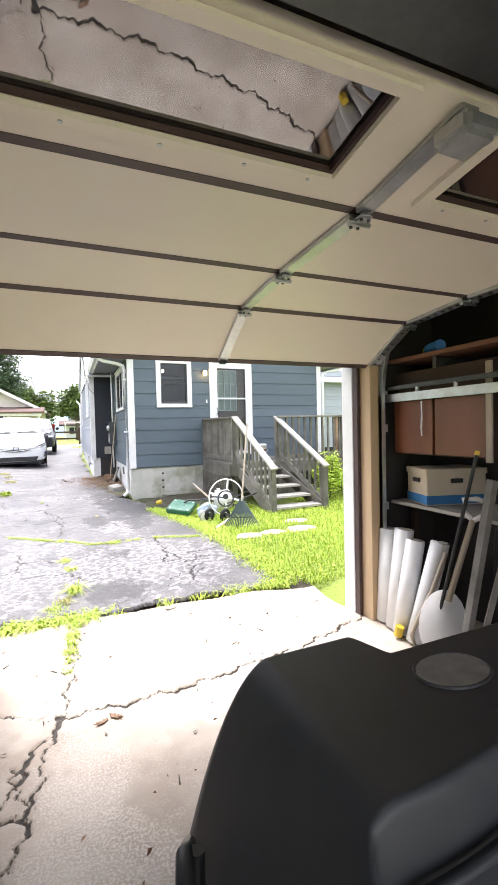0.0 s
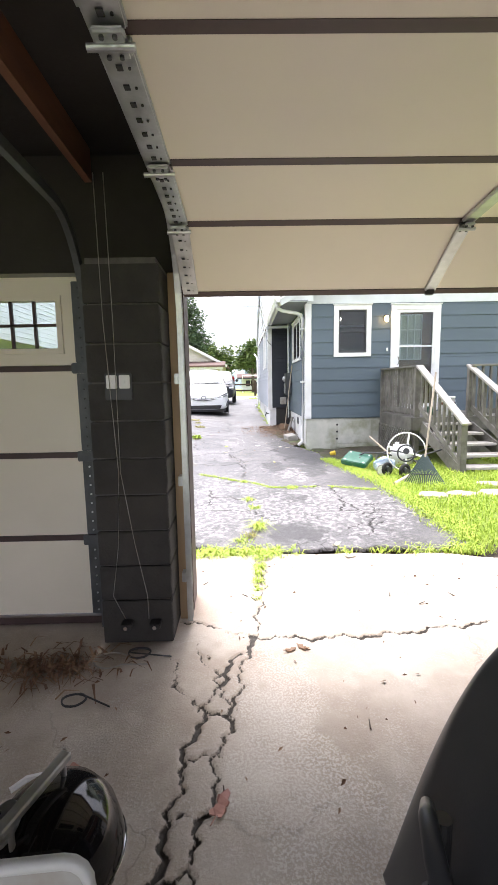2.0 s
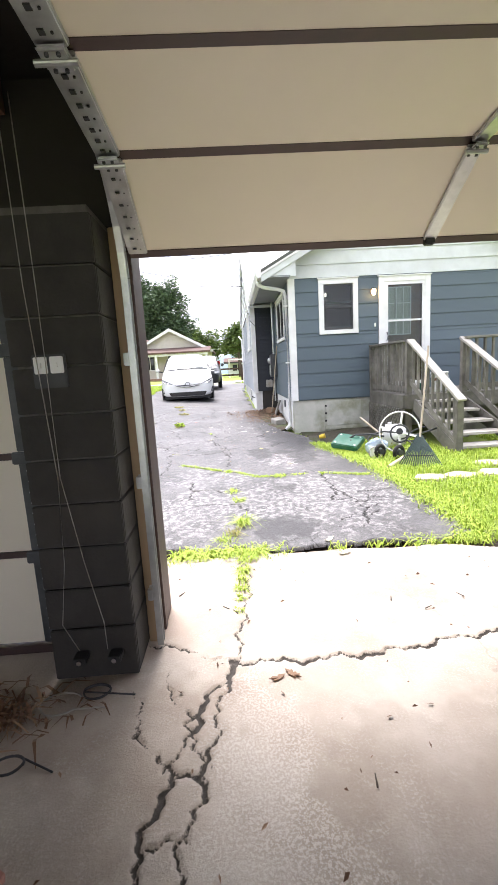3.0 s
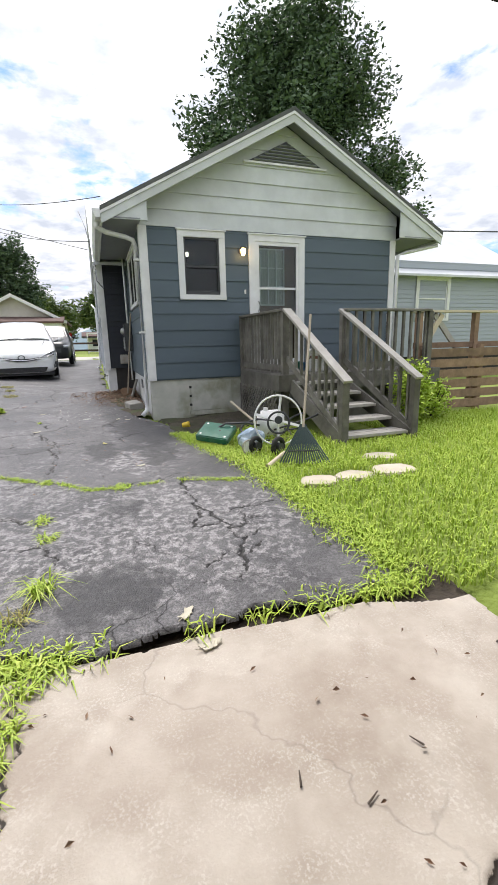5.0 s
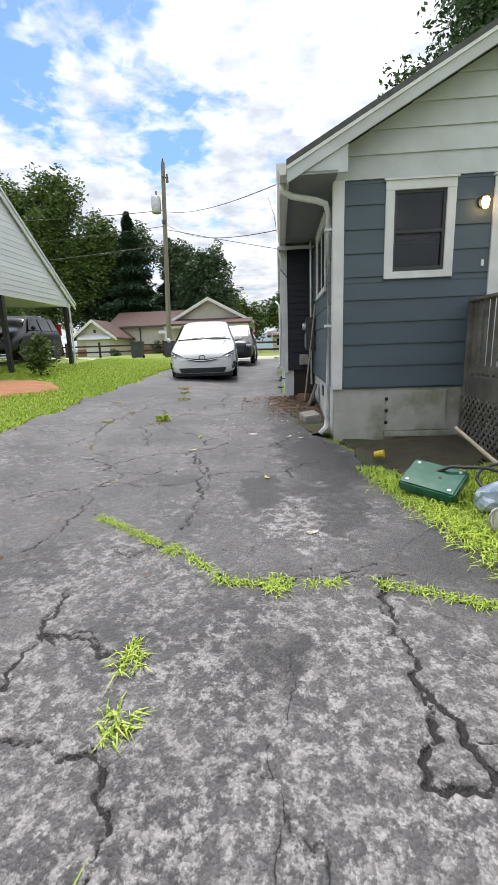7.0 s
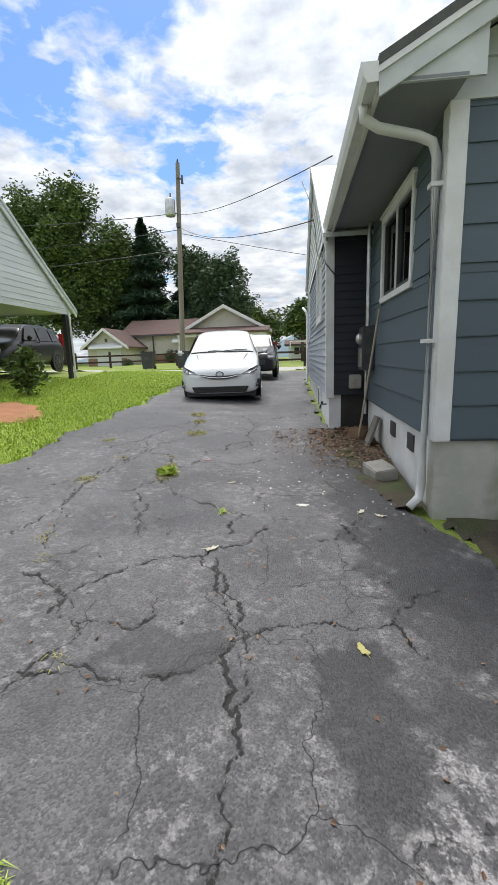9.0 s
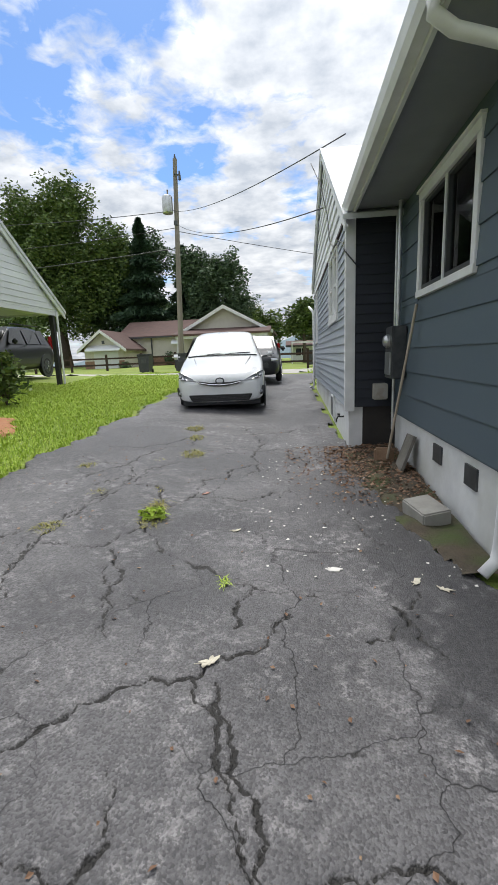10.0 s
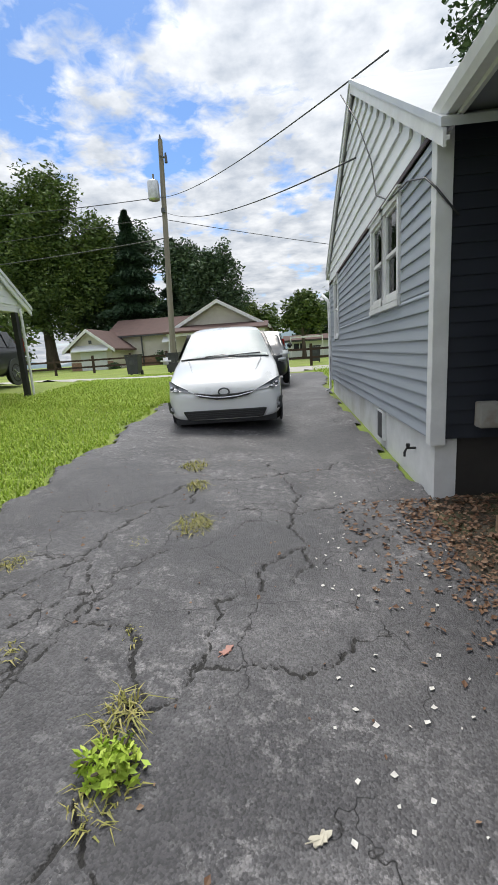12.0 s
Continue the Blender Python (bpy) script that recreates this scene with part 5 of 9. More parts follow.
part("gable_wall", prism([(HX0, ZF + 0.1), (HX1, ZF + 0.1), (HX1, roof_z(HX1) - 0.09), (RIDGE_X, RIDGE_Z - 0.1), (HX0, roof_z(HX0) - 0.09)], "y", HY0 + 0.003, HY0 + 0.12), GABLE, house)
gz = ZF
SLOPE = (RIDGE_Z - EAVE_Z) / (RIDGE_X - EAVE_L)
while gz < RIDGE_Z - 0.2:
    h = 0.245
    face_y = HY0 - 0.001
    bd = prism([(face_y, gz), (face_y - 0.026, gz), (face_y - 0.026, gz + 0.012), (face_y - 0.006, gz + h + 0.003), (face_y, gz + h + 0.003)], "x", HX0 - 0.02, HX1 + 0.02)
    for sg in (-1, 1):
        bmesh.ops.bisect_plane(bd, geom=bd.verts[:] + bd.edges[:] + bd.faces[:], plane_co=(RIDGE_X, face_y, RIDGE_Z - 0.07), plane_no=(sg * SLOPE, 0, 1), clear_outer=True)
    if bd.faces:
        part("gable_board", bd, GABLE, house)
    gz += h
vent = part("gable_vent", prism([(3.75, 4.15), (5.05, 4.15), (4.4, 4.48)], "y", HY0 - 0.045, HY0 - 0.03), DARKSTEEL, house, "dark louvred triangular vent")
for k in range(6):
    z = 4.17 + k * 0.047
    hw = 0.62 * (1 - (k * 0.047 + 0.03) / 0.33)
    if hw > 0.04:
        part("slat", beam((4.4 - hw, HY0 - 0.06, z), (4.4 + hw, HY0 - 0.06, z), 0.03, 0.012, up=(0, 0.5, 1)), SOFFIT, vent)
part("vent_frame", box(3.66, HY0 - 0.065, 4.115, 5.14, HY0 - 0.03, 4.145), WHITE, vent)

# roof: two slopes with overhang, soffits, fascias
for sgn, ex in ((-1, EAVE_L), (1, EAVE_R)):
    s = (RIDGE_Z - EAVE_Z) / abs(RIDGE_X - EAVE_L)
    o = [(ex, EAVE_Z + 0.02), (RIDGE_X, RIDGE_Z + 0.02), (RIDGE_X, RIDGE_Z + 0.08), (ex, EAVE_Z + 0.08)]
    part("roof", prism(o, "y", 8.68, 14.2), ROOF, house, "grey shingled roof slope")
    o = [(ex + sgn * -0.01, EAVE_Z - 0.14), (RIDGE_X, RIDGE_Z - 0.13), (RIDGE_X, RIDGE_Z + 0.018), (ex, EAVE_Z + 0.018)]
    part("rake_board", prism(o, "y", 8.7, 8.725), GABLE, house)
    part("rake_trim", prism([(ex, EAVE_Z - 0.02), (RIDGE_X, RIDGE_Z - 0.02), (RIDGE_X, RIDGE_Z + 0.019), (ex, EAVE_Z + 0.019)], "y", 8.683, 8.699), WHITE, house)
    o = [(ex - sgn * 0.6, roof_z(ex - sgn * 0.6) - 0.06), (RIDGE_X, RIDGE_Z - 0.06), (RIDGE_X, RIDGE_Z - 0.02), (ex - sgn * 0.6, roof_z(ex - sgn * 0.6) - 0.02)]
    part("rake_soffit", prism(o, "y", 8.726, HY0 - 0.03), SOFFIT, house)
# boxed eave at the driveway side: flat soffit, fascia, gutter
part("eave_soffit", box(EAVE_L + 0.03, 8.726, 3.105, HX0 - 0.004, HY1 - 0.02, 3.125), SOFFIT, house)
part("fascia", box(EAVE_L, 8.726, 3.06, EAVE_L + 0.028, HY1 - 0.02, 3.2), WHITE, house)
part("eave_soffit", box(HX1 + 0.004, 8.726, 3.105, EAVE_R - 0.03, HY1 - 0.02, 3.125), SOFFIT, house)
part("fascia", box(EAVE_R - 0.028, 8.726, 3.06, EAVE_R, HY1 - 0.02, 3.2), WHITE, house)
part("eave_return", prism([(EAVE_L, 3.1), (HX0 + 0.1, 3.1), (HX0 + 0.1, roof_z(HX0 + 0.1) - 0.08), (EAVE_L, EAVE_Z - 0.02)], "y", 8.727, 8.75), GABLE, house)
part("eave_return", prism([(EAVE_R, 3.1), (HX1 - 0.1, 3.1), (HX1 - 0.1, roof_z(HX1 - 0.1) - 0.08), (EAVE_R, EAVE_Z - 0.02)], "y", 8.727, 8.75), GABLE, house)
G = [(EAVE_L - 0.002, 3.2), (EAVE_L - 0.002, 3.09), (EAVE_L - 0.07, 3.085), (EAVE_L - 0.095, 3.13), (EAVE_L - 0.11, 3.2), (EAVE_L - 0.1, 3.2), (EAVE_L - 0.085, 3.135), (EAVE_L - 0.065, 3.095), (EAVE_L - 0.012, 3.1), (EAVE_L - 0.012, 3.2)]
gut = part("gutter", prism(G, "y", 8.68, HY1 - 0.05), WHITE, house)
part("end_cap", prism([(EAVE_L - 0.002, 3.2), (EAVE_L - 0.002, 3.09), (EAVE_L - 0.07, 3.085), (EAVE_L - 0.095, 3.13), (EAVE_L - 0.11, 3.2)], "y", 8.672, 8.68), WHITE, gut)
dsp = [(EAVE_L - 0.05, 8.95, 3.09), (EAVE_L - 0.05, 8.95, 3.02), (EAVE_L + 0.06, 8.99, 2.97), (1.75, 9.06, 2.93), (1.86, 9.1, 2.9), (1.895, 9.1, 2.8), (1.895, 9.1, 0.35), (1.88, 9.1, 0.24), (1.8, 9.08, 0.16)]
part("downspout", tube(dsp, 0.036, n=10), WHITE, house, "white downspout with bent elbows", True)
for z in (2.6, 1.5):
    part("strap", box(1.85, 9.055, z, 1.958, 9.145, z + 0.03), WHITE, house)
part("downspout", tube([(EAVE_R + 0.03, 8.85, 3.1), (EAVE_R + 0.03, 8.85, 3.03), (6.85, 8.95, 2.9), (6.69, 8.98, 2.85), (6.68, 8.98, 0.9)], 0.033, n=10), WHITE, house, "white downspout", True)

# ---- main house behind ----
BX, BY0, BY1 = 1.37, 12.2, 19.95
BZ, BTOP = 0.82, 3.12
BR_Y, BR_Z = 15.9, 5.3
B_NEAR, B_FAR = 0.585, 0.45         # the far slope is the flatter one
main = thing("house", (5.5, 16.2, 0.3), "larger house in grey-blue vinyl siding with a white gable", "house")
part("foundation", box(BX + 0.025, BY0 + 0.02, -0.1, BX + 0.2, BY1, BZ + 0.01), FOUND, main, "flaking white painted foundation")
# the recess's shade is put into this foundation's dark colour
part("foundation", box(BX + 0.2, BY0 + 0.03, -0.1, 14.0, BY0 + 0.2, BZ + 0.01), DARKWALL, main, "foundation coloured dark for shade")
BW = [(13.32, 14.62, 2.1, 3.0), (18.35, 18.95, 1.85, 3.0)]
bm = None
prev = BY0
for a, b, c, d in BW:
    bm = box(BX, prev, BZ, BX + 0.14, a, BTOP + 0.05, bm=bm)
    bm = box(BX, a, BZ, BX + 0.14, b, c, bm=bm)
    bm = box(BX, a, d, BX + 0.14, b, BTOP + 0.05, bm=bm)
    prev = b
bm = box(BX, prev, BZ, BX + 0.14, BY1, BTOP + 0.05, bm=bm)
part("wall", bm, VINYL, main)
part("wall", box(BX + 0.14, BY0, BZ, 14.0, BY0 + 0.14, BTOP + 0.3), VINYL, main)
part("wall", box(BX + 0.14, BY1 - 0.14, BZ, 14.0, BY1, BTOP + 0.3), VINYL, main)
part("wall", box(13.86, BY0 + 0.14, BZ, 14.0, BY1 - 0.14, BTOP + 0.3), VINYL, main)
part("gable_wall", prism([(BY0, BTOP + 0.05), (BY1, BTOP + 0.05), (BY1, BR_Z - 0.12 - B_FAR * (BY1 - BR_Y)), (BR_Y, BR_Z - 0.12)], "x", BX + 0.004, BX + 0.14), VINYL_WHITE, main)
part("room_wall", box(BX + 1.6, BY0 + 0.2, 0.8, BX + 1.66, BY1 - 0.2, 3.1), ROOMDARK, main)
# siding in the nook, its deep shade painted as near-black
NOOK = surface("nook_siding_shade", (0.01, 0.013, 0.022), (0.017, 0.021, 0.032), 4, 0.6, bump=0.15)
VS = 0.115
k = 0
z = BZ
while z < BTOP - 0.01:
    z1 = min(z + VS, BTOP)
    cuts = sorted([z, z1] + [v for hole in BW for v in (hole[2] - 0.09, hole[3] + 0.09) if z + 0.02 < v < z1 - 0.02])
    for z0, zz in zip(cuts, cuts[1:]):
        for p, q in gaps(BY0 + 0.09, BY1 - 0.06, z0, zz, [(a - 0.1, b + 0.1, c - 0.09, d + 0.09) for a, b, c, d in BW]):
            lap("y", p, q, BX - 0.001, z0, zz - z0 + 0.002, VINYL, main, t0=0.02 if z0 == z else 0.014, t1=0.004)
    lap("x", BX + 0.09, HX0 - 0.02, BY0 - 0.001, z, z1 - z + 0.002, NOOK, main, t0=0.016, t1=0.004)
    z = z1
z = BZ
while z < BTOP + 0.2:
    lap("x", HX1 + 0.02, 13.9, BY0 - 0.001, z, VS + 0.002, VINYL, main, t0=0.016, t1=0.004)
    z += VS
gz = BTOP + 0.02
# channel under the gable, coloured dark to draw its shadow line
part("gable_band", box(BX - 0.03, BY0 - 0.02, BTOP - 0.02, BX - 0.001, BY1 + 0.02, BTOP + 0.02), SEAM, main, "channel trim with its shadow line as dark colour")
while gz < BR_Z - 0.2:
    h = 0.2
    drop_ = BR_Z - 0.1 - gz - h * 0.6
    if drop_ > 0.06:
        lap("y", BR_Y - drop_ / B_NEAR, min(BR_Y + drop_ / B_FAR, BY1), BX - 0.001, gz, h + 0.002, VINYL_WHITE, main, name="gable_board", t0=0.03, t1=0.006)
    gz += h
part("corner_post", box(BX - 0.03, BY0 - 0.03, BZ - 0.05, BX + 0.09, BY0 + 0.088, BTOP, 0.004), WHITE, main)
part("corner_post", box(BX - 0.03, BY1 - 0.06, BZ - 0.05, BX + 0.06, BY1 + 0.02, BTOP, 0.004), WHITE, main)
for ey, sgn in ((BY0 - 0.28, -1), (BY1 + 0.25, 1)):
    ez = BR_Z - abs(BR_Y - ey) * (B_NEAR if sgn < 0 else B_FAR)
    part("roof", prism([(ey, ez + 0.02), (BR_Y, BR_Z + 0.02), (BR_Y, BR_Z + 0.08), (ey, ez + 0.08)], "x", 1.28, 14.3), METALROOF, main, "pale metal roof slope")
    part("rake_board", prism([(ey, ez - 0.1), (BR_Y, BR_Z - 0.1), (BR_Y, BR_Z + 0.018), (ey, ez + 0.018)], "x", 1.295, 1.316), WHITE, main)
    part("rake_soffit", prism([(ey, ez - 0.06), (BR_Y, BR_Z - 0.06), (BR_Y, BR_Z - 0.03), (ey, ez - 0.03)], "x", 1.317, BX - 0.031), WHITE, main)
    if sgn > 0:
        part("gutter", box(1.29, ey - 0.02, ez - 0.1, 14.0, ey + 0.09, ez + 0.0, 0.01), WHITE, main)
part("downspout", tube([(1.2, BY1 + 0.3, 2.9), (1.3, BY1 + 0.06, 2.75), (1.32, BY1 + 0.03, 2.6), (1.32, BY1 + 0.03, 0.55), (1.2, BY1 + 0.0, 0.5)], 0.035, n=8), WHITE, main, "", True)
for a, b, c, d in BW:
    if b - a > 1:
        m_ = (a + b) / 2
        sash_window(main, "window", "y", a, m_ - 0.04, c, d, BX, -1, 0.07, WHITE)
        sash_window(main, "window", "y", m_ + 0.04, b, c, d, BX, -1, 0.07, WHITE)
        part("casing", box(BX - 0.045, a - 0.1, c - 0.12, BX - 0.001, b + 0.1, c - 0.06, 0.004), WHITE, main)
    else:
        sash_window(main, "window", "y", a, b, c, d, BX, -1, 0.09, WHITE)
sash_window(main, "window", "x", 9.9, 10.9, 1.9, 2.95, BY0 - 0.02, -1, 0.1, WHITE, blind=CURTAIN)
bv = part("basement_window", box(BX - 0.02, 14.0, 0.42, BX + 0.024, 14.3, 0.8, 0.003), WHITE, main)
part("screen", box(BX - 0.024, 14.03, 0.45, BX - 0.0205, 14.27, 0.77), DARKSTEEL, bv)
tap = part("garden_tap", tube([(BX + 0.03, 12.75, 0.62), (BX - 0.06, 12.75, 0.62), (BX - 0.08, 12.75, 0.58), (BX - 0.08, 12.75, 0.54)], 0.012), BLACKMETAL, main)
part("tap_handle", rod((BX - 0.05, 12.75, 0.635), (BX - 0.05, 12.75, 0.665), 0.02, n=8), BLACKMETAL, tap)
part("roof_vent", box(3.1, 12.9, 3.75, 3.3, 13.1, 4.05, 0.01), DARKSTEEL, main, "dark roof vent")

# electric meter, conduit and boxes in the nook
meter = thing("electric_meter", (1.9, 11.6, 1.3), "grey metal electric meter box with conduit on the house wall", "meter box")
part("body", box(1.78, 11.42, 1.2, 1.935, 11.78, 1.78, 0.01), DARKSTEEL, meter)
part("cover", box(1.765, 11.47, 1.24, 1.78, 11.73, 1.5, 0.006), STEEL, meter)
part("glass_dome", lathe([(0.0, 0.09), (0.05, 0.08), (0.075, 0.05), (0.08, 0.0)], (0, 0, 0)), STEEL, meter).matrix_basis = Matrix.Translation(Vector((1.8, 11.6, 1.62)) - BASE[meter.name]) @ Euler((0, radians(-90), 0)).to_matrix().to_4x4() @ Matrix.Translation(BASE[meter.name])
part("conduit", rod((1.88, 11.62, 1.75), (1.88, 11.62, 3.1), 0.025), STEEL, meter)
part("conduit", rod((1.9, 11.85, 0.55), (1.9, 11.85, 3.1), 0.018), STEEL, meter)
meter.location.y += 0.15
jbox = thing("junction_box", (1.85, 12.1, 0.85), "small pale grey utility box on the nook wall", "utility box")
part("body", box(1.68, 12.05, 0.78, 1.84, 12.175, 0.98, 0.008), GREYPLASTIC, jbox)
part("lid", box(1.675, 12.04, 0.79, 1.845, 12.05, 0.97, 0.004), GREYPLASTIC, jbox)
jbox.location.z += 0.14

# ---- deck and stairs ----
deck = thing("wooden_deck", (4.9, 8.2, 0.1), "weathered grey wooden deck with lattice skirt and railings", "deck")
DKZ = 0.86
y = 7.32
while y < 8.98:
    part("deck_board", box(3.56, y, DKZ - 0.03, 6.3, min(y + 0.135, 8.985), DKZ, 0.003), DECK, deck)
    y += 0.142
part("rim_joist", box(3.56, 7.28, DKZ - 0.23, 6.3, 7.318, DKZ - 0.002, 0.003), DECK, deck)
part("rim_joist", box(3.52, 7.28, DKZ - 0.23, 3.558, 8.98, DKZ - 0.002, 0.003), DECK, deck)


def rail(parent, p, q, top, bottom, n, post_p=True, post_q=True, ground=None):
    """A straight railing from p to q (x, y): posts, top board, bottom board, balusters."""
    (x0, y0), (x1, y1) = p, q
    if post_p:
        part("post", box(x0 - 0.045, y0 - 0.045, bottom - 0.25 if ground is None else ground, x0 + 0.045, y0 + 0.045, top - 0.02, 0.004), DECK, parent)
    if post_q:
        part("post", box(x1 - 0.045, y1 - 0.045, bottom - 0.25 if ground is None else ground, x1 + 0.045, y1 + 0.045, top - 0.02, 0.004), DECK, parent)
    part("top_rail", beam((x0, y0, top), (x1, y1, top), 0.13, 0.035, bevel=0.004), DECK, parent)
    part("bottom_rail", beam((x0, y0, bottom + 0.09), (x1, y1, bottom + 0.09), 0.035, 0.085), DECK, parent)
    for k in range(n):
        t = (k + 0.5) / n
        bx_, by_ = x0 + (x1 - x0) * t, y0 + (y1 - y0) * t
        part("baluster", box(bx_ - 0.018, by_ - 0.018, bottom + 0.02, bx_ + 0.018, by_ + 0.018, top - 0.017), DECK, parent)


rail(deck, (3.56, 8.93), (3.66, 7.4), 1.74, DKZ, 13, ground=0.1)
rail(deck, (4.56, 7.34), (6.1, 7.36), 1.74, DKZ, 11, ground=0.1)
# lattice under the deck: crossing strips on the driveway side and front
lat = part("lattice", box(3.5, 8.93, 0.1, 3.52, 8.97, 0.63), DECK, deck)
for sgn in (1, -1):
    for k in range(22):
        a0 = 7.35 + k * 0.105 - 0.3
        y0, z0, y1, z1 = (a0, 0.1, a0 + 0.53, 0.63) if sgn > 0 else (a0 + 0.53, 0.1, a0, 0.63)
        lo, hi = 7.34, 8.95
        ta, tb = 0.0, 1.0
        for lim, cmp in ((lo, 1), (hi, -1)):
            if (y0 - lim) * cmp < 0:
                ta = max(ta, (lim - y0) / (y1 - y0))
            if (y1 - lim) * cmp < 0:
                tb = min(tb, (lim - y0) / (y1 - y0))
        if tb - ta > 0.08:
            part("strip", beam((3.512 + sgn * 0.003, y0 + (y1 - y0) * ta, z0 + (z1 - z0) * ta), (3.512 + sgn * 0.003, y0 + (y1 - y0) * tb, z0 + (z1 - z0) * tb), 0.006, 0.034), DECK, lat)
for x in (4.6, 5.4, 6.2):
    part("post", box(x, 7.36, 0.05, x + 0.09, 7.45, 0.64), DECK, deck)
# board added to stand for the shadow beneath the deck
part("skirt_shadow_board", box(4.65, 7.5, 0.1, 6.25, 7.53, 0.64), DECK, deck)

stairs = thing("wooden_stairs", (4.25, 6.7, 0.1), "weathered wooden stairs with sloping handrails and open risers", "stairs")
for k in range(5):
    t = k / 4
    z = 0.16 + 0.142 * k
    yf = 6.1 + 0.262 * k
    xl, xr = 3.83 - 0.1 * t, 4.76 - 0.24 * t
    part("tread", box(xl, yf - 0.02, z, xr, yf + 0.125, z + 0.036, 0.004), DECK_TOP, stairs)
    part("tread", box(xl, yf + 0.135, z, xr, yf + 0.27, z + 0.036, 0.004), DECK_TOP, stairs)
for xa, xb in ((3.81, 3.71), (4.79, 4.54)):
    part("stringer", beam((xa, 6.12, 0.12), (xb, 7.28, 0.7), 0.036, 0.2), DECK, stairs)
for xa, xb, ya in ((3.83, 3.68, 6.09), (4.83, 4.55, 6.09)):
    part("newel", box(xa - 0.045, ya - 0.045, -0.02, xa + 0.045, ya + 0.045, 0.86, 0.005), DECK, stairs)
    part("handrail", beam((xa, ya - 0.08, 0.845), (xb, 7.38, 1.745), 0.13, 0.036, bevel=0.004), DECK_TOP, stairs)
    part("lower_rail", beam((xa, ya, 0.2), (xb, 7.36, 1.08), 0.036, 0.085), DECK, stairs)
    for k in range(9):
        t = (k + 0.7) / 9.4
        bx_, by_ = xa + (xb - xa) * t, ya + 1.27 * t
        part("baluster", box(bx_ - 0.018, by_ - 0.018, 0.22 + 0.86 * t, bx_ + 0.018, by_ + 0.018, 0.82 + 0.9 * t), DECK, stairs)

bucket = thing("bucket", (4.35, 7.75, DKZ), "white plastic paint bucket with a dark band on the deck", "bucket")
part("body", lathe([(0.0, 0.0), (0.115, 0.0), (0.12, 0.02), (0.14, 0.3), (0.148, 0.305), (0.148, 0.335), (0.14, 0.34), (0.132, 0.33), (0.112, 0.03)], (4.35, 7.75, DKZ), n=24), PLASTER, bucket, "", True)
part("label_band", lathe([(0.1315, 0.19), (0.1345, 0.19), (0.1375, 0.235), (0.1345, 0.235)], (4.35, 7.75, DKZ), n=24), surface("brown_band", (0.12, 0.05, 0.03), (0.18, 0.08, 0.05), 8), bucket)
part("bail", tube([(4.35 - 0.146, 7.75, DKZ + 0.31), (4.35 - 0.15, 7.68, DKZ + 0.2), (4.35, 7.59, DKZ + 0.14), (4.35 + 0.15, 7.68, DKZ + 0.2), (4.35 + 0.146, 7.75, DKZ + 0.31)], 0.004), STEEL, bucket)
for k, (px, py, s, mt) in enumerate(((4.12, 7.9, 0.07, GREENPL), (4.22, 8.0, 0.06, BLUEPRINT), (4.62, 8.3, 0.09, PLASTER))):
    pot = thing("plastic_tub", (px, py, DKZ), "small plastic tub standing on the deck boards", "tub", "tubs on the deck")
    part("body", lathe([(0.0, 0.0), (s * 0.8, 0.0), (s, s * 2.1), (s * 1.06, s * 2.15), (s * 0.92, s * 2.15), (s * 0.75, 0.02), (0.0, 0.02)], (px, py, DKZ), n=18), mt, pot, "", True)

fence = thing("board_fence", (6.9, 7.5, 0.1), "low fence of brown horizontal boards beside the deck", "fence")
for k in range(6):
    z = 0.16 + k * 0.17
    part("board", box(6.05, 7.44, z, 8.6, 7.465, z + 0.135, 0.003), FENCEWOOD, fence)
for x in (6.1, 7.3, 8.5):
    part("post", box(x, 7.47, 0.0, x + 0.09, 7.56, 1.2, 0.004), FENCEWOOD, fence)
rail2 = thing("lumber_rail", (7.2, 7.75, 0.1), "new pale lumber rail with diagonal brace behind the fence", "railing")
part("top_rail", beam((6.15, 7.75, 1.75), (8.6, 7.75, 1.75), 0.12, 0.036), CARDBOARD, rail2)
part("brace", beam((6.3, 7.75, 1.1), (6.7, 7.75, 1.7), 0.036, 0.09), CARDBOARD, rail2)
part("brace", beam((7.1, 7.76, 1.1), (6.55, 7.76, 1.7), 0.036, 0.09), DECK_TOP, rail2)
part("rail", beam((6.15, 7.75, 1.2), (8.6, 7.75, 1.2), 0.036, 0.09), FENCEWOOD, rail2)
for x in (6.2, 7.4, 8.5):
    part("post", box(x, 7.72, 0.05, x + 0.09, 7.81, 1.73), FENCEWOOD, rail2)

# stepping stones
for cx, cy, r, seed in ((2.95, 5.05, 0.2, 1), (3.3, 5.03, 0.19, 2), (3.75, 5.05, 0.24, 3), (3.92, 5.48, 0.2, 4)):
    rnd = random.Random(seed)
    o = [(cx + r * (0.85 + 0.3 * rnd.random()) * math.cos(a), cy + 0.72 * r * (0.85 + 0.3 * rnd.random()) * math.sin(a)) for a in (k * math.pi / 4.5 for k in range(9))]
    z = float(land(cx, cy))
    tagged(part("stepping_stone", prism(o, "z", z - 0.06, z - 0.018, bevel=0.008), STONE), "flat tan stepping stone set in the grass", "stone", "stepping stones")

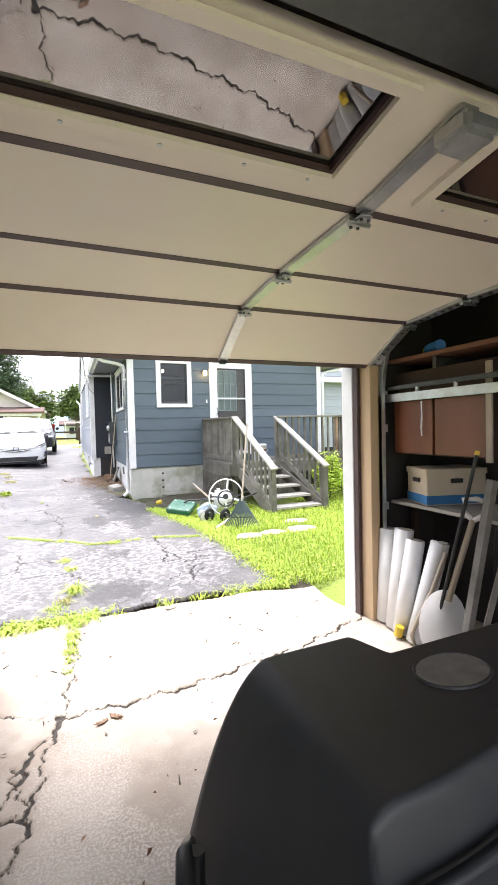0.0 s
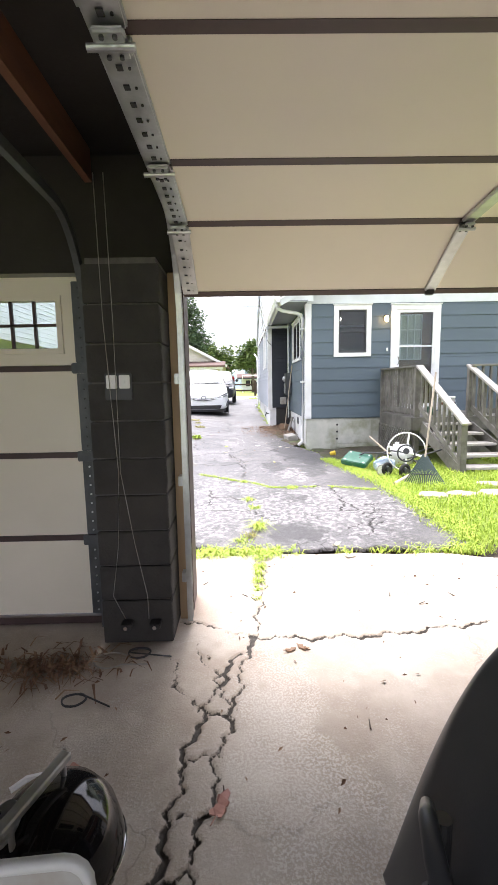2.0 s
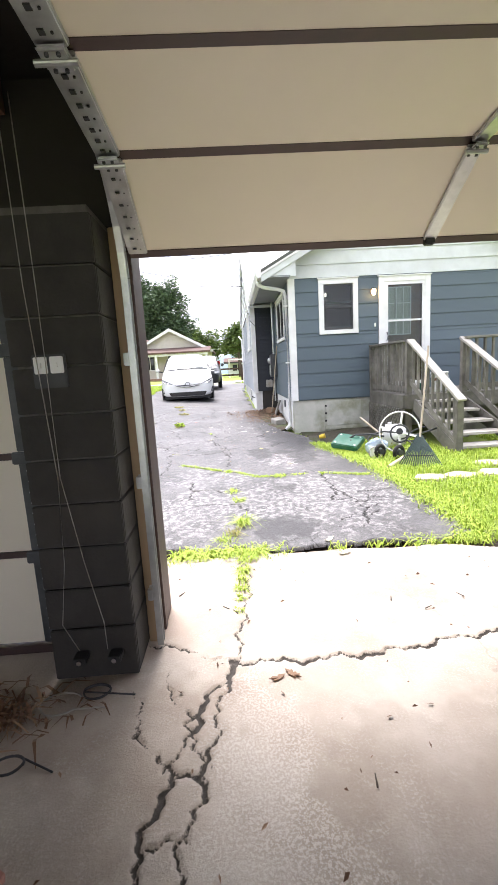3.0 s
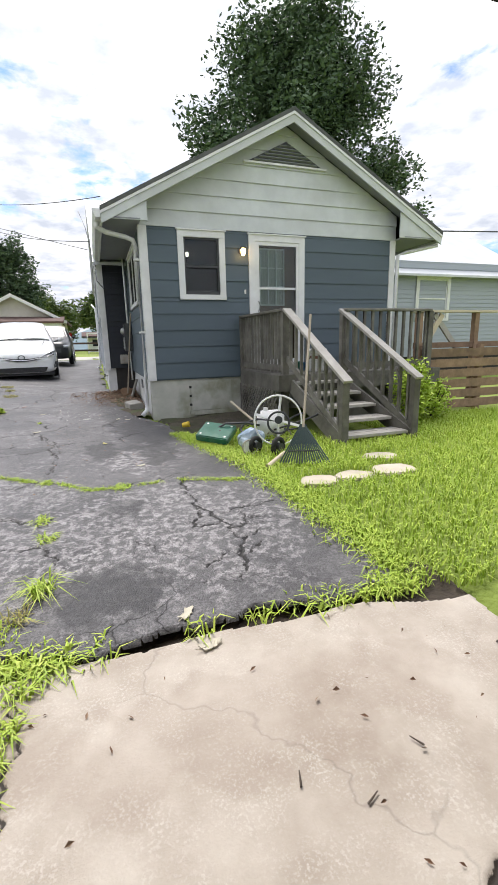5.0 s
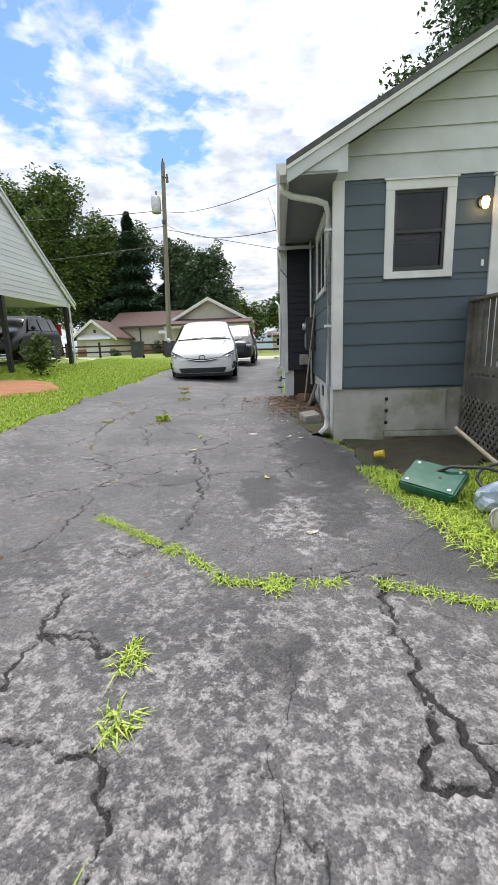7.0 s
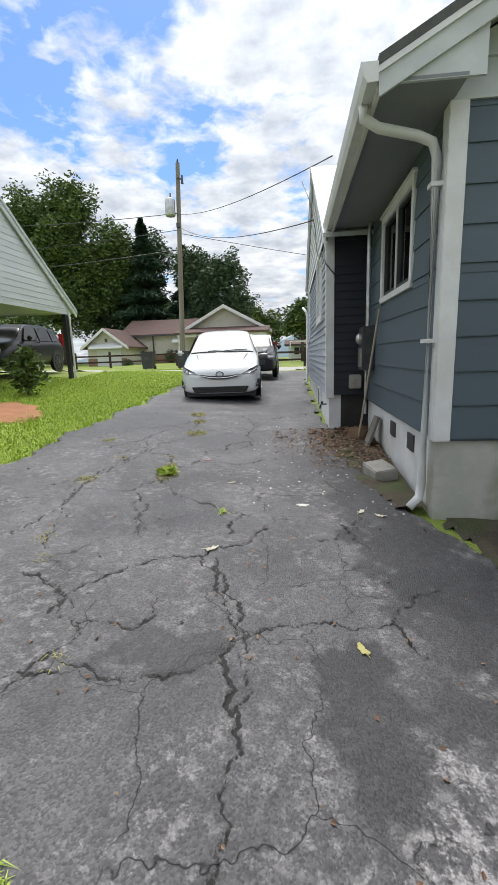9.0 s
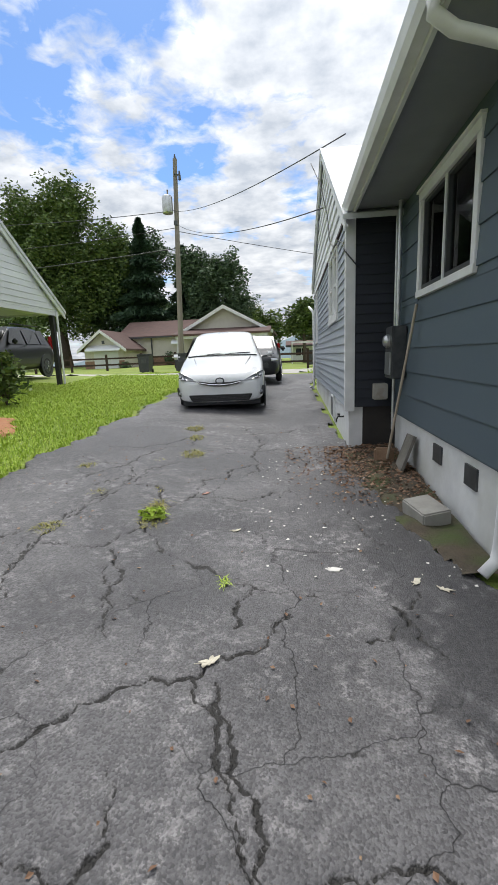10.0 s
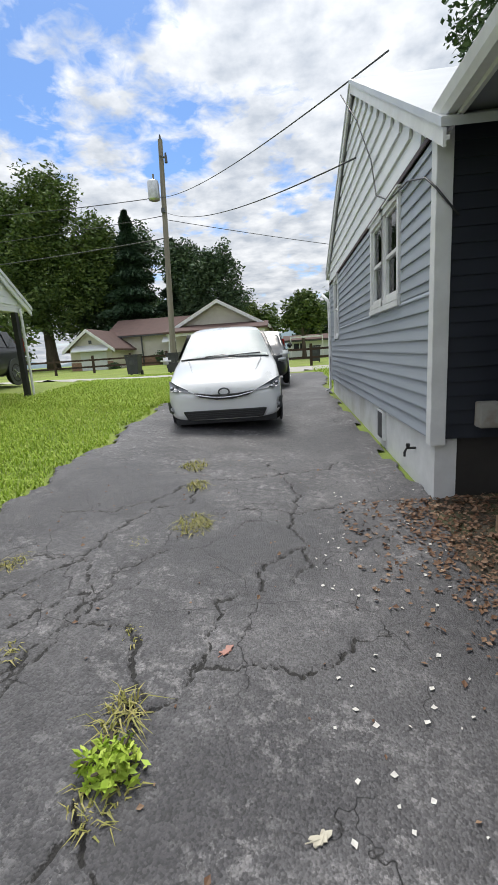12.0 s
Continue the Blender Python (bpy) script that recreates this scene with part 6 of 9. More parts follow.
# ---- heap of discarded things ----
reel = thing("hose_reel", (3.2, 6.55, 0.1), "white hose reel wheel on a cart lying in the grass", "hose reel")
RC = Vector((3.08, 6.3, 0.42))
ax1, ax2 = Vector((0.93, -0.36, 0.0)), Vector((0.07, 0.18, 0.98))
ring = [RC + ax1 * 0.275 * math.cos(a) + ax2 * 0.29 * math.sin(a) for a in (2 * math.pi * k / 36 for k in range(36))]
part("rim", tube(ring, 0.011, closed=True, n=8), PLASTER, reel, "", True)
for a in (82, 165, 345):
    e = RC + ax1 * 0.275 * math.cos(radians(a)) + ax2 * 0.29 * math.sin(radians(a))
    part("spoke", beam(RC, e, 0.03, 0.016, up=(0.5, -0.8, 0.1)), PLASTER, reel)
e = RC - ax2 * 0.285
part("spoke", beam(RC, e, 0.034, 0.016, up=(0.5, -0.8, 0.1)), PLASTER, reel)
nrm = ax1.cross(ax2).normalized()
part("hub", rod(RC - nrm * 0.03, RC + nrm * 0.06, 0.03), PLASTER, reel)
ring2 = [RC + nrm * 0.2 + Vector((0, 0, -0.03)) + ax1 * 0.12 * math.cos(a) + ax2 * 0.12 * math.sin(a) for a in (2 * math.pi * k / 24 for k in range(24))]
part("back_rim", tube(ring2, 0.012, closed=True, n=6), BLACKPLASTIC, reel)
part("drum", rod(RC + nrm * 0.05, RC + nrm * 0.2, 0.035, 0.045, n=14), BLACKPLASTIC, reel)
jug = thing("plastic_jug", (3.22, 6.75, 0.1), "white plastic jug behind the hose reel", "jug")
part("body", box(3.02, 6.7, 0.1, 3.36, 6.9, 0.46, 0.05), PLASTER, jug, "", True)
part("cap", rod((3.12, 6.8, 0.46), (3.12, 6.8, 0.5), 0.03), PLASTER, jug)
gb = thing("green_tote", (2.42, 6.62, 0.12), "upturned dark green plastic tote lid with bolt holes", "lid")
gm = Matrix.Translation((2.48, 6.85, 0.22)) @ Euler((radians(20), radians(6), radians(-38))).to_matrix().to_4x4()
bmg = box(-0.21, -0.17, -0.045, 0.21, 0.17, 0.045, 0.012)
bmesh.ops.transform(bmg, matrix=gm, verts=bmg.verts)
part("shell", bmg, GREENPL, gb)
for sx, sy in ((-0.16, -0.12), (0.16, -0.12), (0.16, 0.12), (-0.16, 0.12), (0.05, 0.0)):
    bmg = rod((sx, sy, 0.044), (sx, sy, 0.049), 0.014)
    bmesh.ops.transform(bmg, matrix=gm, verts=bmg.verts)
    part("stud", bmg, PLASTER if sx * sy else BLACKPLASTIC, gb)
for cx, cy, r in ((2.76, 6.2, 0.1), (2.96, 6.02, 0.105)):
    wh = thing("cart_wheel", (cx, cy, 0.08), "small black cart wheel in the grass", "wheel", "cart wheels")
    ring = [Vector((cx, cy, 0.1 + r * 0.8)) + Vector((0.9, 0.42, 0)) * r * 0.78 * math.cos(a) + Vector((0, 0, 1)) * r * 0.78 * math.sin(a) for a in (2 * math.pi * k / 20 for k in range(20))]
    part("tyre", tube(ring, r * 0.26, closed=True, n=8), RUBBER, wh, "", True)
    part("hub", rod((cx + 0.02, cy - 0.045, 0.1 + r * 0.8), (cx - 0.02, cy + 0.045, 0.1 + r * 0.8), r * 0.4, n=14), BLACKPLASTIC, wh)
cap = thing("white_bracket", (2.68, 6.2, 0.1), "crumpled white plastic bracket in the grass", "bracket")
part("plate", box(2.62, 6.17, 0.1, 2.72, 6.22, 0.24, 0.015), PLASTER, cap)
part("ring", tube([Vector((2.68, 6.16, 0.17)) + Vector((0.09 * math.cos(a), 0.02 * math.sin(a), 0.08 * math.sin(a))) for a in (2 * math.pi * k / 16 for k in range(16))], 0.008, closed=True, n=6), GREYPLASTIC, cap)
bag = thing("plastic_bag", (2.78, 6.5, 0.1), "crumpled clear and blue plastic bag", "bag")
bmg = bmesh.new()
bmesh.ops.create_icosphere(bmg, subdivisions=3, radius=0.14, matrix=Matrix.Translation((2.8, 6.48, 0.2)) @ Matrix.Diagonal((1.2, 0.8, 0.85, 1)))
for v in bmg.verts:
    v.co += 0.035 * noise.noise_vector(v.co * 13)
part("film", bmg, surface("pale_blue_film", (0.2, 0.28, 0.38), (0.5, 0.58, 0.66), 9, 0.25, bump=0.2), bag, "", False)
hose = thing("garden_hose", (3.0, 6.8, 0.1), "black garden hose looping through the heap", "hose")
pts = []
for k in range(60):
    a = k * 0.36
    pts.append((2.95 + 0.28 * math.cos(a) + 0.012 * k, 6.72 + 0.2 * math.sin(a), 0.22 + 0.12 * math.sin(a * 0.7 + 1) + 0.0015 * k))
part("loop", tube(pts, 0.013, n=6), BLACKPLASTIC, hose, "", True)
part("end", tube([(2.4, 6.95, 0.2), (2.6, 6.85, 0.33), (2.85, 6.8, 0.33), (3.0, 6.7, 0.3)], 0.014, n=6), BLACKPLASTIC, hose, "", True)
tagged(part("stick", rod((2.86, 7.45, 0.52), (3.12, 6.7, 0.18), 0.016, 0.018), TOOLWOOD), "pale wooden stick leaning over the heap", "stick")
tagged(part("wooden_pole", rod((2.66, 5.58, 0.1), (2.95, 5.82, 0.16), 0.026, 0.02), CARDBOARD), "broken pale yellow wooden pole in the grass", "pole")
tagged(part("yellow_hose", tube([(2.5, 7.0, 0.16), (2.62, 6.98, 0.2), (2.76, 6.9, 0.2)], 0.02, n=8), YELLOW), "short yellow hose piece", "hose")
tagged(part("yellow_plug", rod((2.27, 8.0, 0.14), (2.36, 7.96, 0.16), 0.035, 0.045), YELLOW), "yellow plastic cap on bare earth", "cap")
rake = thing("leaf_rake", (3.05, 5.55, 0.1), "dark green fan leaf rake leaning with its tines down", "rake")
RA = Vector((3.13, 5.76, 0.46))
tines = None
for k in range(19):
    t = (k - 9) / 9
    tip = Vector((3.03 + 0.23 * t, 5.5 - 0.1 * t, 0.1 + 0.02 * abs(t)))
    tines = beam(RA + Vector((0.02 * t, 0, 0)), tip, 0.014, 0.004, tines, up=(0, -1, 0.5))
part("tines", tines, surface("dark_green_plastic", (0.012, 0.03, 0.026), (0.02, 0.045, 0.038), 8, 0.5), rake)
part("crosspiece", beam((3.06 - 0.15, 5.645, 0.22), (3.06 + 0.15, 5.525, 0.22), 0.02, 0.012), BLACKPLASTIC, rake)
part("handle", rod(RA - Vector((0, 0.02, 0.03)), (3.44, 6.2, 1.6), 0.013), TOOLWOOD, rake)

# beside the house: broom, board, block
broom = thing("broom", (1.77, 11.5, 0.2), "old push broom leaning against the house wall", "broom")
part("handle", rod((1.74, 11.5, 0.3), (1.9, 11.1, 1.95), 0.014), TOOLWOOD, broom)
part("head", box(1.6, 11.5, 0.22, 1.82, 11.58, 0.42, 0.02), FENCEWOOD, broom)
brd = thing("wooden_board", (1.86, 11.3, 0.2), "short weathered board leaning on the foundation", "board")
part("plank", beam((1.78, 11.2, 0.2), (1.93, 11.22, 0.62), 0.03, 0.26, up=(0, 1, 0)), DECK, brd)
blk = thing("concrete_block", (1.78, 9.98, 0.17), "grey concrete splash block beside the wall", "block")
bmb = box(-0.12, -0.17, 0.0, 0.12, 0.17, 0.13, 0.012)
bmesh.ops.transform(bmb, matrix=Matrix.Translation((1.74, 10.0, 0.16)) @ Euler((radians(4), radians(-6), radians(14))).to_matrix().to_4x4(), verts=bmb.verts)
part("slab", bmb, surface("splash_block", (0.26, 0.25, 0.23), (0.36, 0.35, 0.32), 6, 0.9, bump=0.5), blk)

dirt = sheet("planting_strip", np.arange(1.2, 1.99, 0.05), np.arange(9.1, 12.3, 0.05), lambda x, y: x > np.interp(y, (9.1, 9.9, 11.2, 12.2), (1.7, 1.45, 1.2, 1.25)), lambda x, y: land(x, y) + 0.005 + 0.04 * smoothstep(1.3, 1.9, x) + 0.02 * np.sin(13 * x) * np.sin(11 * y), surface("mossy_earth", (0.05, 0.04, 0.028), (0.1, 0.08, 0.055), 9, 0.95, bump=0.8, fine=40, stain=(0.06, 0.09, 0.02), sscale=3, amount=0.8, depth=0.02), (), 0, 0.03)
tagged(dirt, "bare mossy earth along the foundation", "soil", kind="structure")
# darker copy of the mossy earth, shade from the house mixed in
dirt2 = sheet("bare_earth", np.arange(1.9, 3.9, 0.06), np.arange(7.4, 9.04, 0.06), lambda x, y: (x > 2.05 + 0.05 * np.sin(9 * y)) & (y > 7.6 - 0.3 * np.sin(3 * x)), lambda x, y: land(x, y) - 0.005 + 0.02 * np.sin(9 * x) * np.sin(7 * y), surface("shaded_earth", (0.04, 0.035, 0.025), (0.09, 0.075, 0.05), 9, 0.95, bump=0.8, fine=40, stain=(0.05, 0.08, 0.02), sscale=2, amount=0.8, depth=0.02), (), 0, 0.04)
tagged(dirt2, "bare earth below the house front with shade in its colour", "soil", kind="structure")

# ---- cars ----
def loft(stations, materials_parent, name, mat, label=""):
    """A car body from cross-sections: (y, half width, sill, belt, top, half top width)."""
    bm = bmesh.new()
    rows = []
    for y, hw, zl, zb, zt, ht in stations:
        half = [(0.0, zl), (hw * 0.8, zl), (hw * 0.97, zl + 0.07), (hw, zl + (zb - zl) * 0.45), (hw * 0.985, zb - 0.03), (hw * 0.93, zb + 0.03), (ht * 1.0, zt - 0.05), (ht * 0.86, zt - 0.008), (ht * 0.45, zt + 0.012), (0.0, zt + 0.018)]
        ringp = [(x, z) for x, z in half] + [(-x, z) for x, z in half[-2:0:-1]]
        rows.append([bm.verts.new((x, y, z)) for x, z in ringp])
    k = len(rows[0])
    for a, b in zip(rows, rows[1:]):
        for i in range(k):
            bm.faces.new((a[i], a[(i + 1) % k], b[(i + 1) % k], b[i]))
    bm.faces.new(rows[0][::-1]); bm.faces.new(rows[-1])
    ob = part(name, bm, mat, materials_parent, label, True)
    sub = ob.modifiers.new("round", "SUBSURF")
    sub.levels = sub.render_levels = 2
    return ob


def wheel(parent, x, y, r, side, rim):
    tyre = part("wheel", tube([(x, y + (r - 0.09) * math.cos(a), r + (r - 0.09) * math.sin(a)) for a in (2 * math.pi * k / 24 for k in range(24))], 0.1, closed=True, n=10), RUBBER, parent, "black tyre", True)
    bm = rod((x + side * 0.03, y, r), (x + side * 0.085, y, r), r * 0.62, r * 0.58, n=20)
    rim_ob = part("rim", bm, rim, tyre)
    for k in range(5):
        a = 2 * math.pi * k / 5
        part("spoke", beam((x + side * 0.09, y, r), (x + side * 0.09, y + r * 0.56 * math.cos(a), r + r * 0.56 * math.sin(a)), 0.02, 0.05, up=(1, 0, 0)), rim, tyre)
    return tyre


def arch(parent, x, y, r, side):
    bm = rod((x + side * 0.0, y, r + 0.02), (x + side * 0.028, y, r + 0.02), r + 0.055, n=24)
    return part("wheel_arch", bm, BLACKPLASTIC, parent)


def patch(quad, off, nx_=6, ny_=6, bulge=0.0):
    """A curved quad: four corners, moved out by off, bulging by bulge."""
    a, b, c, d = [Vector(q) for q in quad]
    nn = (b - a).cross(d - a).normalized()
    bm = bmesh.new()
    vs = [[bm.verts.new(a.lerp(b, i / nx_).lerp(d.lerp(c, i / nx_), j / ny_) + nn * (off + bulge * (1 - (2 * i / nx_ - 1) ** 2) * (1 - 0.3 * (2 * j / ny_ - 1) ** 2))) for i in range(nx_ + 1)] for j in range(ny_ + 1)]
    for j in range(ny_):
        for i in range(nx_):
            bm.faces.new((vs[j][i], vs[j][i + 1], vs[j + 1][i + 1], vs[j + 1][i]))
    return bm


def hatchback(m, label):
    """A white tall hatchback; its nose at y = 0, facing -y."""
    car = thing("car", (0, 0, 0), label, "car")
    loft([(0.0, 0.66, 0.2, 0.5, 0.58, 0.46), (0.06, 0.80, 0.17, 0.6, 0.68, 0.6), (0.2, 0.87, 0.16, 0.7, 0.78, 0.69), (0.5, 0.888, 0.16, 0.8, 0.89, 0.75), (0.85, 0.89, 0.16, 0.89, 0.98, 0.78), (1.05, 0.89, 0.16, 0.95, 1.05, 0.79),
          (1.45, 0.89, 0.16, 0.98, 1.32, 0.73), (1.85, 0.89, 0.16, 0.99, 1.53, 0.67), (2.3, 0.89, 0.16, 0.99, 1.6, 0.65), (3.4, 0.885, 0.17, 1.0, 1.6, 0.64), (4.1, 0.87, 0.2, 1.02, 1.52, 0.62), (4.5, 0.84, 0.25, 1.0, 1.2, 0.68), (4.62, 0.76, 0.3, 0.88, 1.0, 0.64)], car, "body", CARWHITE)
    ws = part("windscreen", patch([(-0.74, 1.06, 1.05), (0.74, 1.06, 1.05), (0.62, 1.8, 1.48), (-0.62, 1.8, 1.48)], 0.014, 8, 8, 0.055), SCREENGLASS, car, "windscreen with a sky reflection painted in", True)
    part("cowl", tube([(-0.74, 1.05, 1.05), (-0.4, 1.0, 1.065), (0, 0.985, 1.07), (0.4, 1.0, 1.065), (0.74, 1.05, 1.05)], 0.014, n=6), BLACKPLASTIC, ws, "", True)
    for s in (1, -1):
        q = [(s * 0.875, 1.3, 1.02), (s * 0.875, 3.6, 1.05), (s * 0.69, 3.4, 1.5), (s * 0.715, 1.85, 1.49)]
        part("side_window", patch(q if s < 0 else [q[1], q[0], q[3], q[2]], 0.012), CARGLASS, car, "", True)
        # lamp unit: dark housing behind a long clear lens that climbs over the wing
        q = [(s * 0.40, 0.022, 0.555), (s * 0.80, 0.07, 0.625), (s * 0.865, 0.36, 0.755), (s * 0.73, 0.13, 0.715)]
        hl = part("headlight", patch(q if s > 0 else [q[1], q[0], q[3], q[2]], 0.018, 8, 8, 0.012), HEADLAMP, car, "swept-back headlight with a dark housing", True)
        part("reflector", lathe([(0.0, 0.03), (0.042, 0.022), (0.05, 0.0)], (s * 0.72, 0.045, 0.64)), CHROME, hl)
        part("reflector", lathe([(0.0, 0.025), (0.03, 0.018), (0.036, 0.0)], (s * 0.79, 0.13, 0.68)), CHROME, hl)
        mir = part("mirror", box(s * 0.94, 1.12, 1.0, s * 1.12, 1.22, 1.12, 0.045), CARWHITE, car, "door mirror", True)
        part("mirror_arm", beam((s * 0.86, 1.2, 1.0), (s * 0.98, 1.18, 1.02), 0.04, 0.04), BLACKPLASTIC, mir)
        fg = part("fog_lamp_recess", patch([(s * 0.765, 0.052, 0.3), (s * 0.85, 0.15, 0.31), (s * 0.868, 0.17, 0.47), (s * 0.815, 0.08, 0.48)] if s > 0 else [(s * 0.85, 0.15, 0.31), (s * 0.765, 0.052, 0.3), (s * 0.815, 0.08, 0.48), (s * 0.868, 0.17, 0.47)], 0.012, 4, 4, 0.004), BLACKPLASTIC, car)
        part("fog_lamp", rod((s * 0.8, 0.06, 0.37), (s * 0.8, 0.09, 0.37), 0.028), LAMPGLASS, fg)
        part("wiper", tube([(s * 0.2 - 0.14, 1.04, 1.085), (s * 0.2 + 0.16, 1.06, 1.105), (s * 0.2 + 0.4, 1.09, 1.11)], 0.011, n=6), BLACKPLASTIC, ws)
        part("bonnet_crease", tube([(s * 0.36, 0.14, 0.722), (s * 0.5, 0.5, 0.885), (s * 0.6, 0.95, 1.02)], 0.012, n=6), CARWHITE, car, "", True)
        for y in (0.92, 3.7):
            arch(car, s * 0.872, y, 0.315, s)
            wheel(car, s * 0.80, y, 0.315, s, STEEL)
    lg = part("lower_grille", prism([(-0.63, 0.33), (0.63, 0.33), (0.56, 0.2), (-0.56, 0.2)], "y", -0.02, 0.1, bevel=0.012), BLACKMETAL, car, "wide black lower grille")
    for k in range(3):
        part("grille_bar", box(-0.56, -0.026, 0.232 + k * 0.028, 0.56, -0.018, 0.239 + k * 0.028), BLACKPLASTIC, lg)
    ug = part("upper_grille", prism([(-0.44, 0.6), (-0.2, 0.565), (0.2, 0.565), (0.44, 0.6), (0.36, 0.535), (0.12, 0.49), (-0.12, 0.49), (-0.36, 0.535)], "y", -0.034, 0.05), BLACKMETAL, car, "black V-shaped grille")
    part("chrome_strip", tube([(-0.42, -0.03, 0.575), (-0.2, -0.036, 0.53), (0, -0.038, 0.518), (0.2, -0.036, 0.53), (0.42, -0.03, 0.575)], 0.011, n=6), CHROME, ug)
    part("badge", tube([(0.078 * math.cos(a), -0.04, 0.6 + 0.054 * math.sin(a)) for a in (2 * math.pi * k / 20 for k in range(20))], 0.013, closed=True, n=6), DARKSTEEL, car, "plain oval dark chrome badge")
    part("underbody", box(-0.78, 0.2, 0.1, 0.78, 4.3, 0.2), BLACKPLASTIC, car)
    car.matrix_basis = m
    return car


HEADLAMP = surface("dark_headlight_lens", (0.07, 0.075, 0.085), (0.22, 0.23, 0.25), 14, 0.12, metal=0.2, bump=0)
hatchback(pose(-0.74, 14.95, float(land(-0.8, 16.4)) - 0.03, 1.2, 0, 5.0), "white hatchback car parked on the asphalt driveway")


def suv(m, label, group=""):
    """A black boxy car; its nose at y = 0, facing -y."""
    car = thing("car", (0, 0, 0), label, "car", group)
    loft([(0.0, 0.70, 0.3, 0.62, 0.78, 0.6), (0.1, 0.84, 0.26, 0.72, 0.92, 0.7), (0.6, 0.895, 0.24, 0.86, 1.02, 0.76), (1.1, 0.9, 0.24, 0.96, 1.1, 0.78), (1.5, 0.9, 0.24, 1.0, 1.42, 0.72), (1.85, 0.9, 0.24, 1.0, 1.6, 0.67), (2.8, 0.9, 0.24, 1.02, 1.63, 0.66), (3.75, 0.89, 0.24, 1.04, 1.58, 0.65), (4.05, 0.87, 0.28, 1.0, 1.3, 0.7), (4.15, 0.8, 0.32, 0.9, 1.05, 0.68)], car, "body", CARBLACK)
    part("windscreen", patch([(-0.73, 1.16, 1.12), (0.73, 1.16, 1.12), (0.64, 1.8, 1.56), (-0.64, 1.8, 1.56)], 0.014, 6, 6, 0.03), CARGLASS, car, "", True)
    for s in (1, -1):
        for y0, y1, ya, yb in ((1.3, 2.25, 1.75, 2.28), (2.35, 3.15, 2.38, 3.15), (3.22, 3.75, 3.25, 3.6)):
            q = [(s * 0.885, y0, 1.06), (s * 0.885, y1, 1.07), (s * 0.715, yb, 1.52), (s * 0.715, ya, 1.52)]
            part("side_window", patch(q if s < 0 else [q[1], q[0], q[3], q[2]], 0.014), CARGLASS, car, "", True)
        part("headlight", box(s * 0.56, 0.02, 0.68, s * 0.82, 0.14, 0.82, 0.03), LAMPGLASS, car, "", True)
        part("mirror", box(s * 0.9, 1.42, 1.04, s * 1.06, 1.52, 1.2, 0.04), CARBLACK, car, "", True)
        part("door_handle", box(s * 0.9, 2.05, 0.98, s * 0.925, 2.22, 1.01, 0.006), CHROME, car)
        part("tail_light", box(s * 0.72, 4.02, 0.9, s * 0.86, 4.16, 1.35, 0.02), surface("red_lamp", (0.25, 0.01, 0.01), (0.35, 0.02, 0.02), 8, 0.2), car)
        for y in (0.85, 3.4):
            arch(car, s * 0.885, y, 0.335, s)
            wheel(car, s * 0.82, y, 0.335, s, CHROME)
    part("grille", box(-0.5, -0.01, 0.5, 0.5, 0.06, 0.68, 0.02), BLACKPLASTIC, car)
    part("roof_rack", beam((-0.62, 1.9, 1.68), (-0.62, 3.6, 1.66), 0.03, 0.03), BLACKMETAL, car)
    part("roof_rack", beam((0.62, 1.9, 1.68), (0.62, 3.6, 1.66), 0.03, 0.03), BLACKMETAL, car)
    car.matrix_basis = m
    return car


suv(pose(-0.62, 21.0, float(land(-0.6, 22)) + 0.004, 0.8, 0, 1), "black sport utility car parked behind the white hatchback")
suv(pose(-8.35, 17.35, float(land(-8.4, 18.5)) + 0.01, 0.5, 0, 4.0), "glossy black compact car standing under the carport")

# ---- carport ----
cp = thing("carport", (-9, 14.6, 0.8), "open carport with a white vinyl gable on dark posts", "carport")
CX, CY0, CY1, CZ, CRZ = -6.0, 10.3, 18.9, 3.02, 6.1
CM = (CY0 + CY1) / 2
part("gable_wall", prism([(CY0, CZ), (CY1, CZ), (CM, CRZ)], "x", CX - 0.1, CX - 0.02), VINYL_WHITE, cp)
z = CZ
while z < CRZ - 0.2:
    half = (CRZ - z - 0.17) / (CRZ - CZ) * (CY1 - CM)
    if half > 0.1:
        lap("y", CM - half, CM + half, CX - 0.02, z, 0.152, VINYL_WHITE, cp, sign=1, name="gable_board", t0=0.018, t1=0.003)
    z += 0.15
for s, ey in ((1, CY1 + 0.15), (-1, CY0 - 0.15)):
    ez = CZ - 0.1
    part("roof", prism([(ey, ez), (CM, CRZ + 0.03), (CM, CRZ + 0.12), (ey, ez + 0.09)], "x", -12.5, CX + 0.12), METALROOF, cp)
    part("rake_board", prism([(ey, ez - 0.12), (CM, CRZ - 0.1), (CM, CRZ + 0.025), (ey, ez - 0.002)], "x", CX + 0.05, CX + 0.09), VINYL_WHITE, cp)
part("ceiling", box(-12.4, CY0, CZ - 0.06, CX - 0.02, CY1, CZ - 0.002), VINYL_WHITE, cp)
part("beam", box(CX - 0.16, CY0, CZ - 0.16, CX - 0.02, CY1, CZ - 0.062), VINYL_WHITE, cp)
for x in (-6.08, -12.2):
    for y in (10.9, 15.05, 18.6):
        part("post", box(x - 0.06, y - 0.06, float(land(x, y)) - 0.1, x + 0.06, y + 0.06, CZ - 0.16, 0.005), BLACKMETAL, cp, "dark metal post")
part("downspout", rod((-5.98, 18.7, 0.85), (-5.98, 18.7, 2.95), 0.03), WHITE, cp)
part("back_wall", box(-12.5, CY0, 0.6, -12.4, CY1, CZ), VINYL_WHITE, cp)

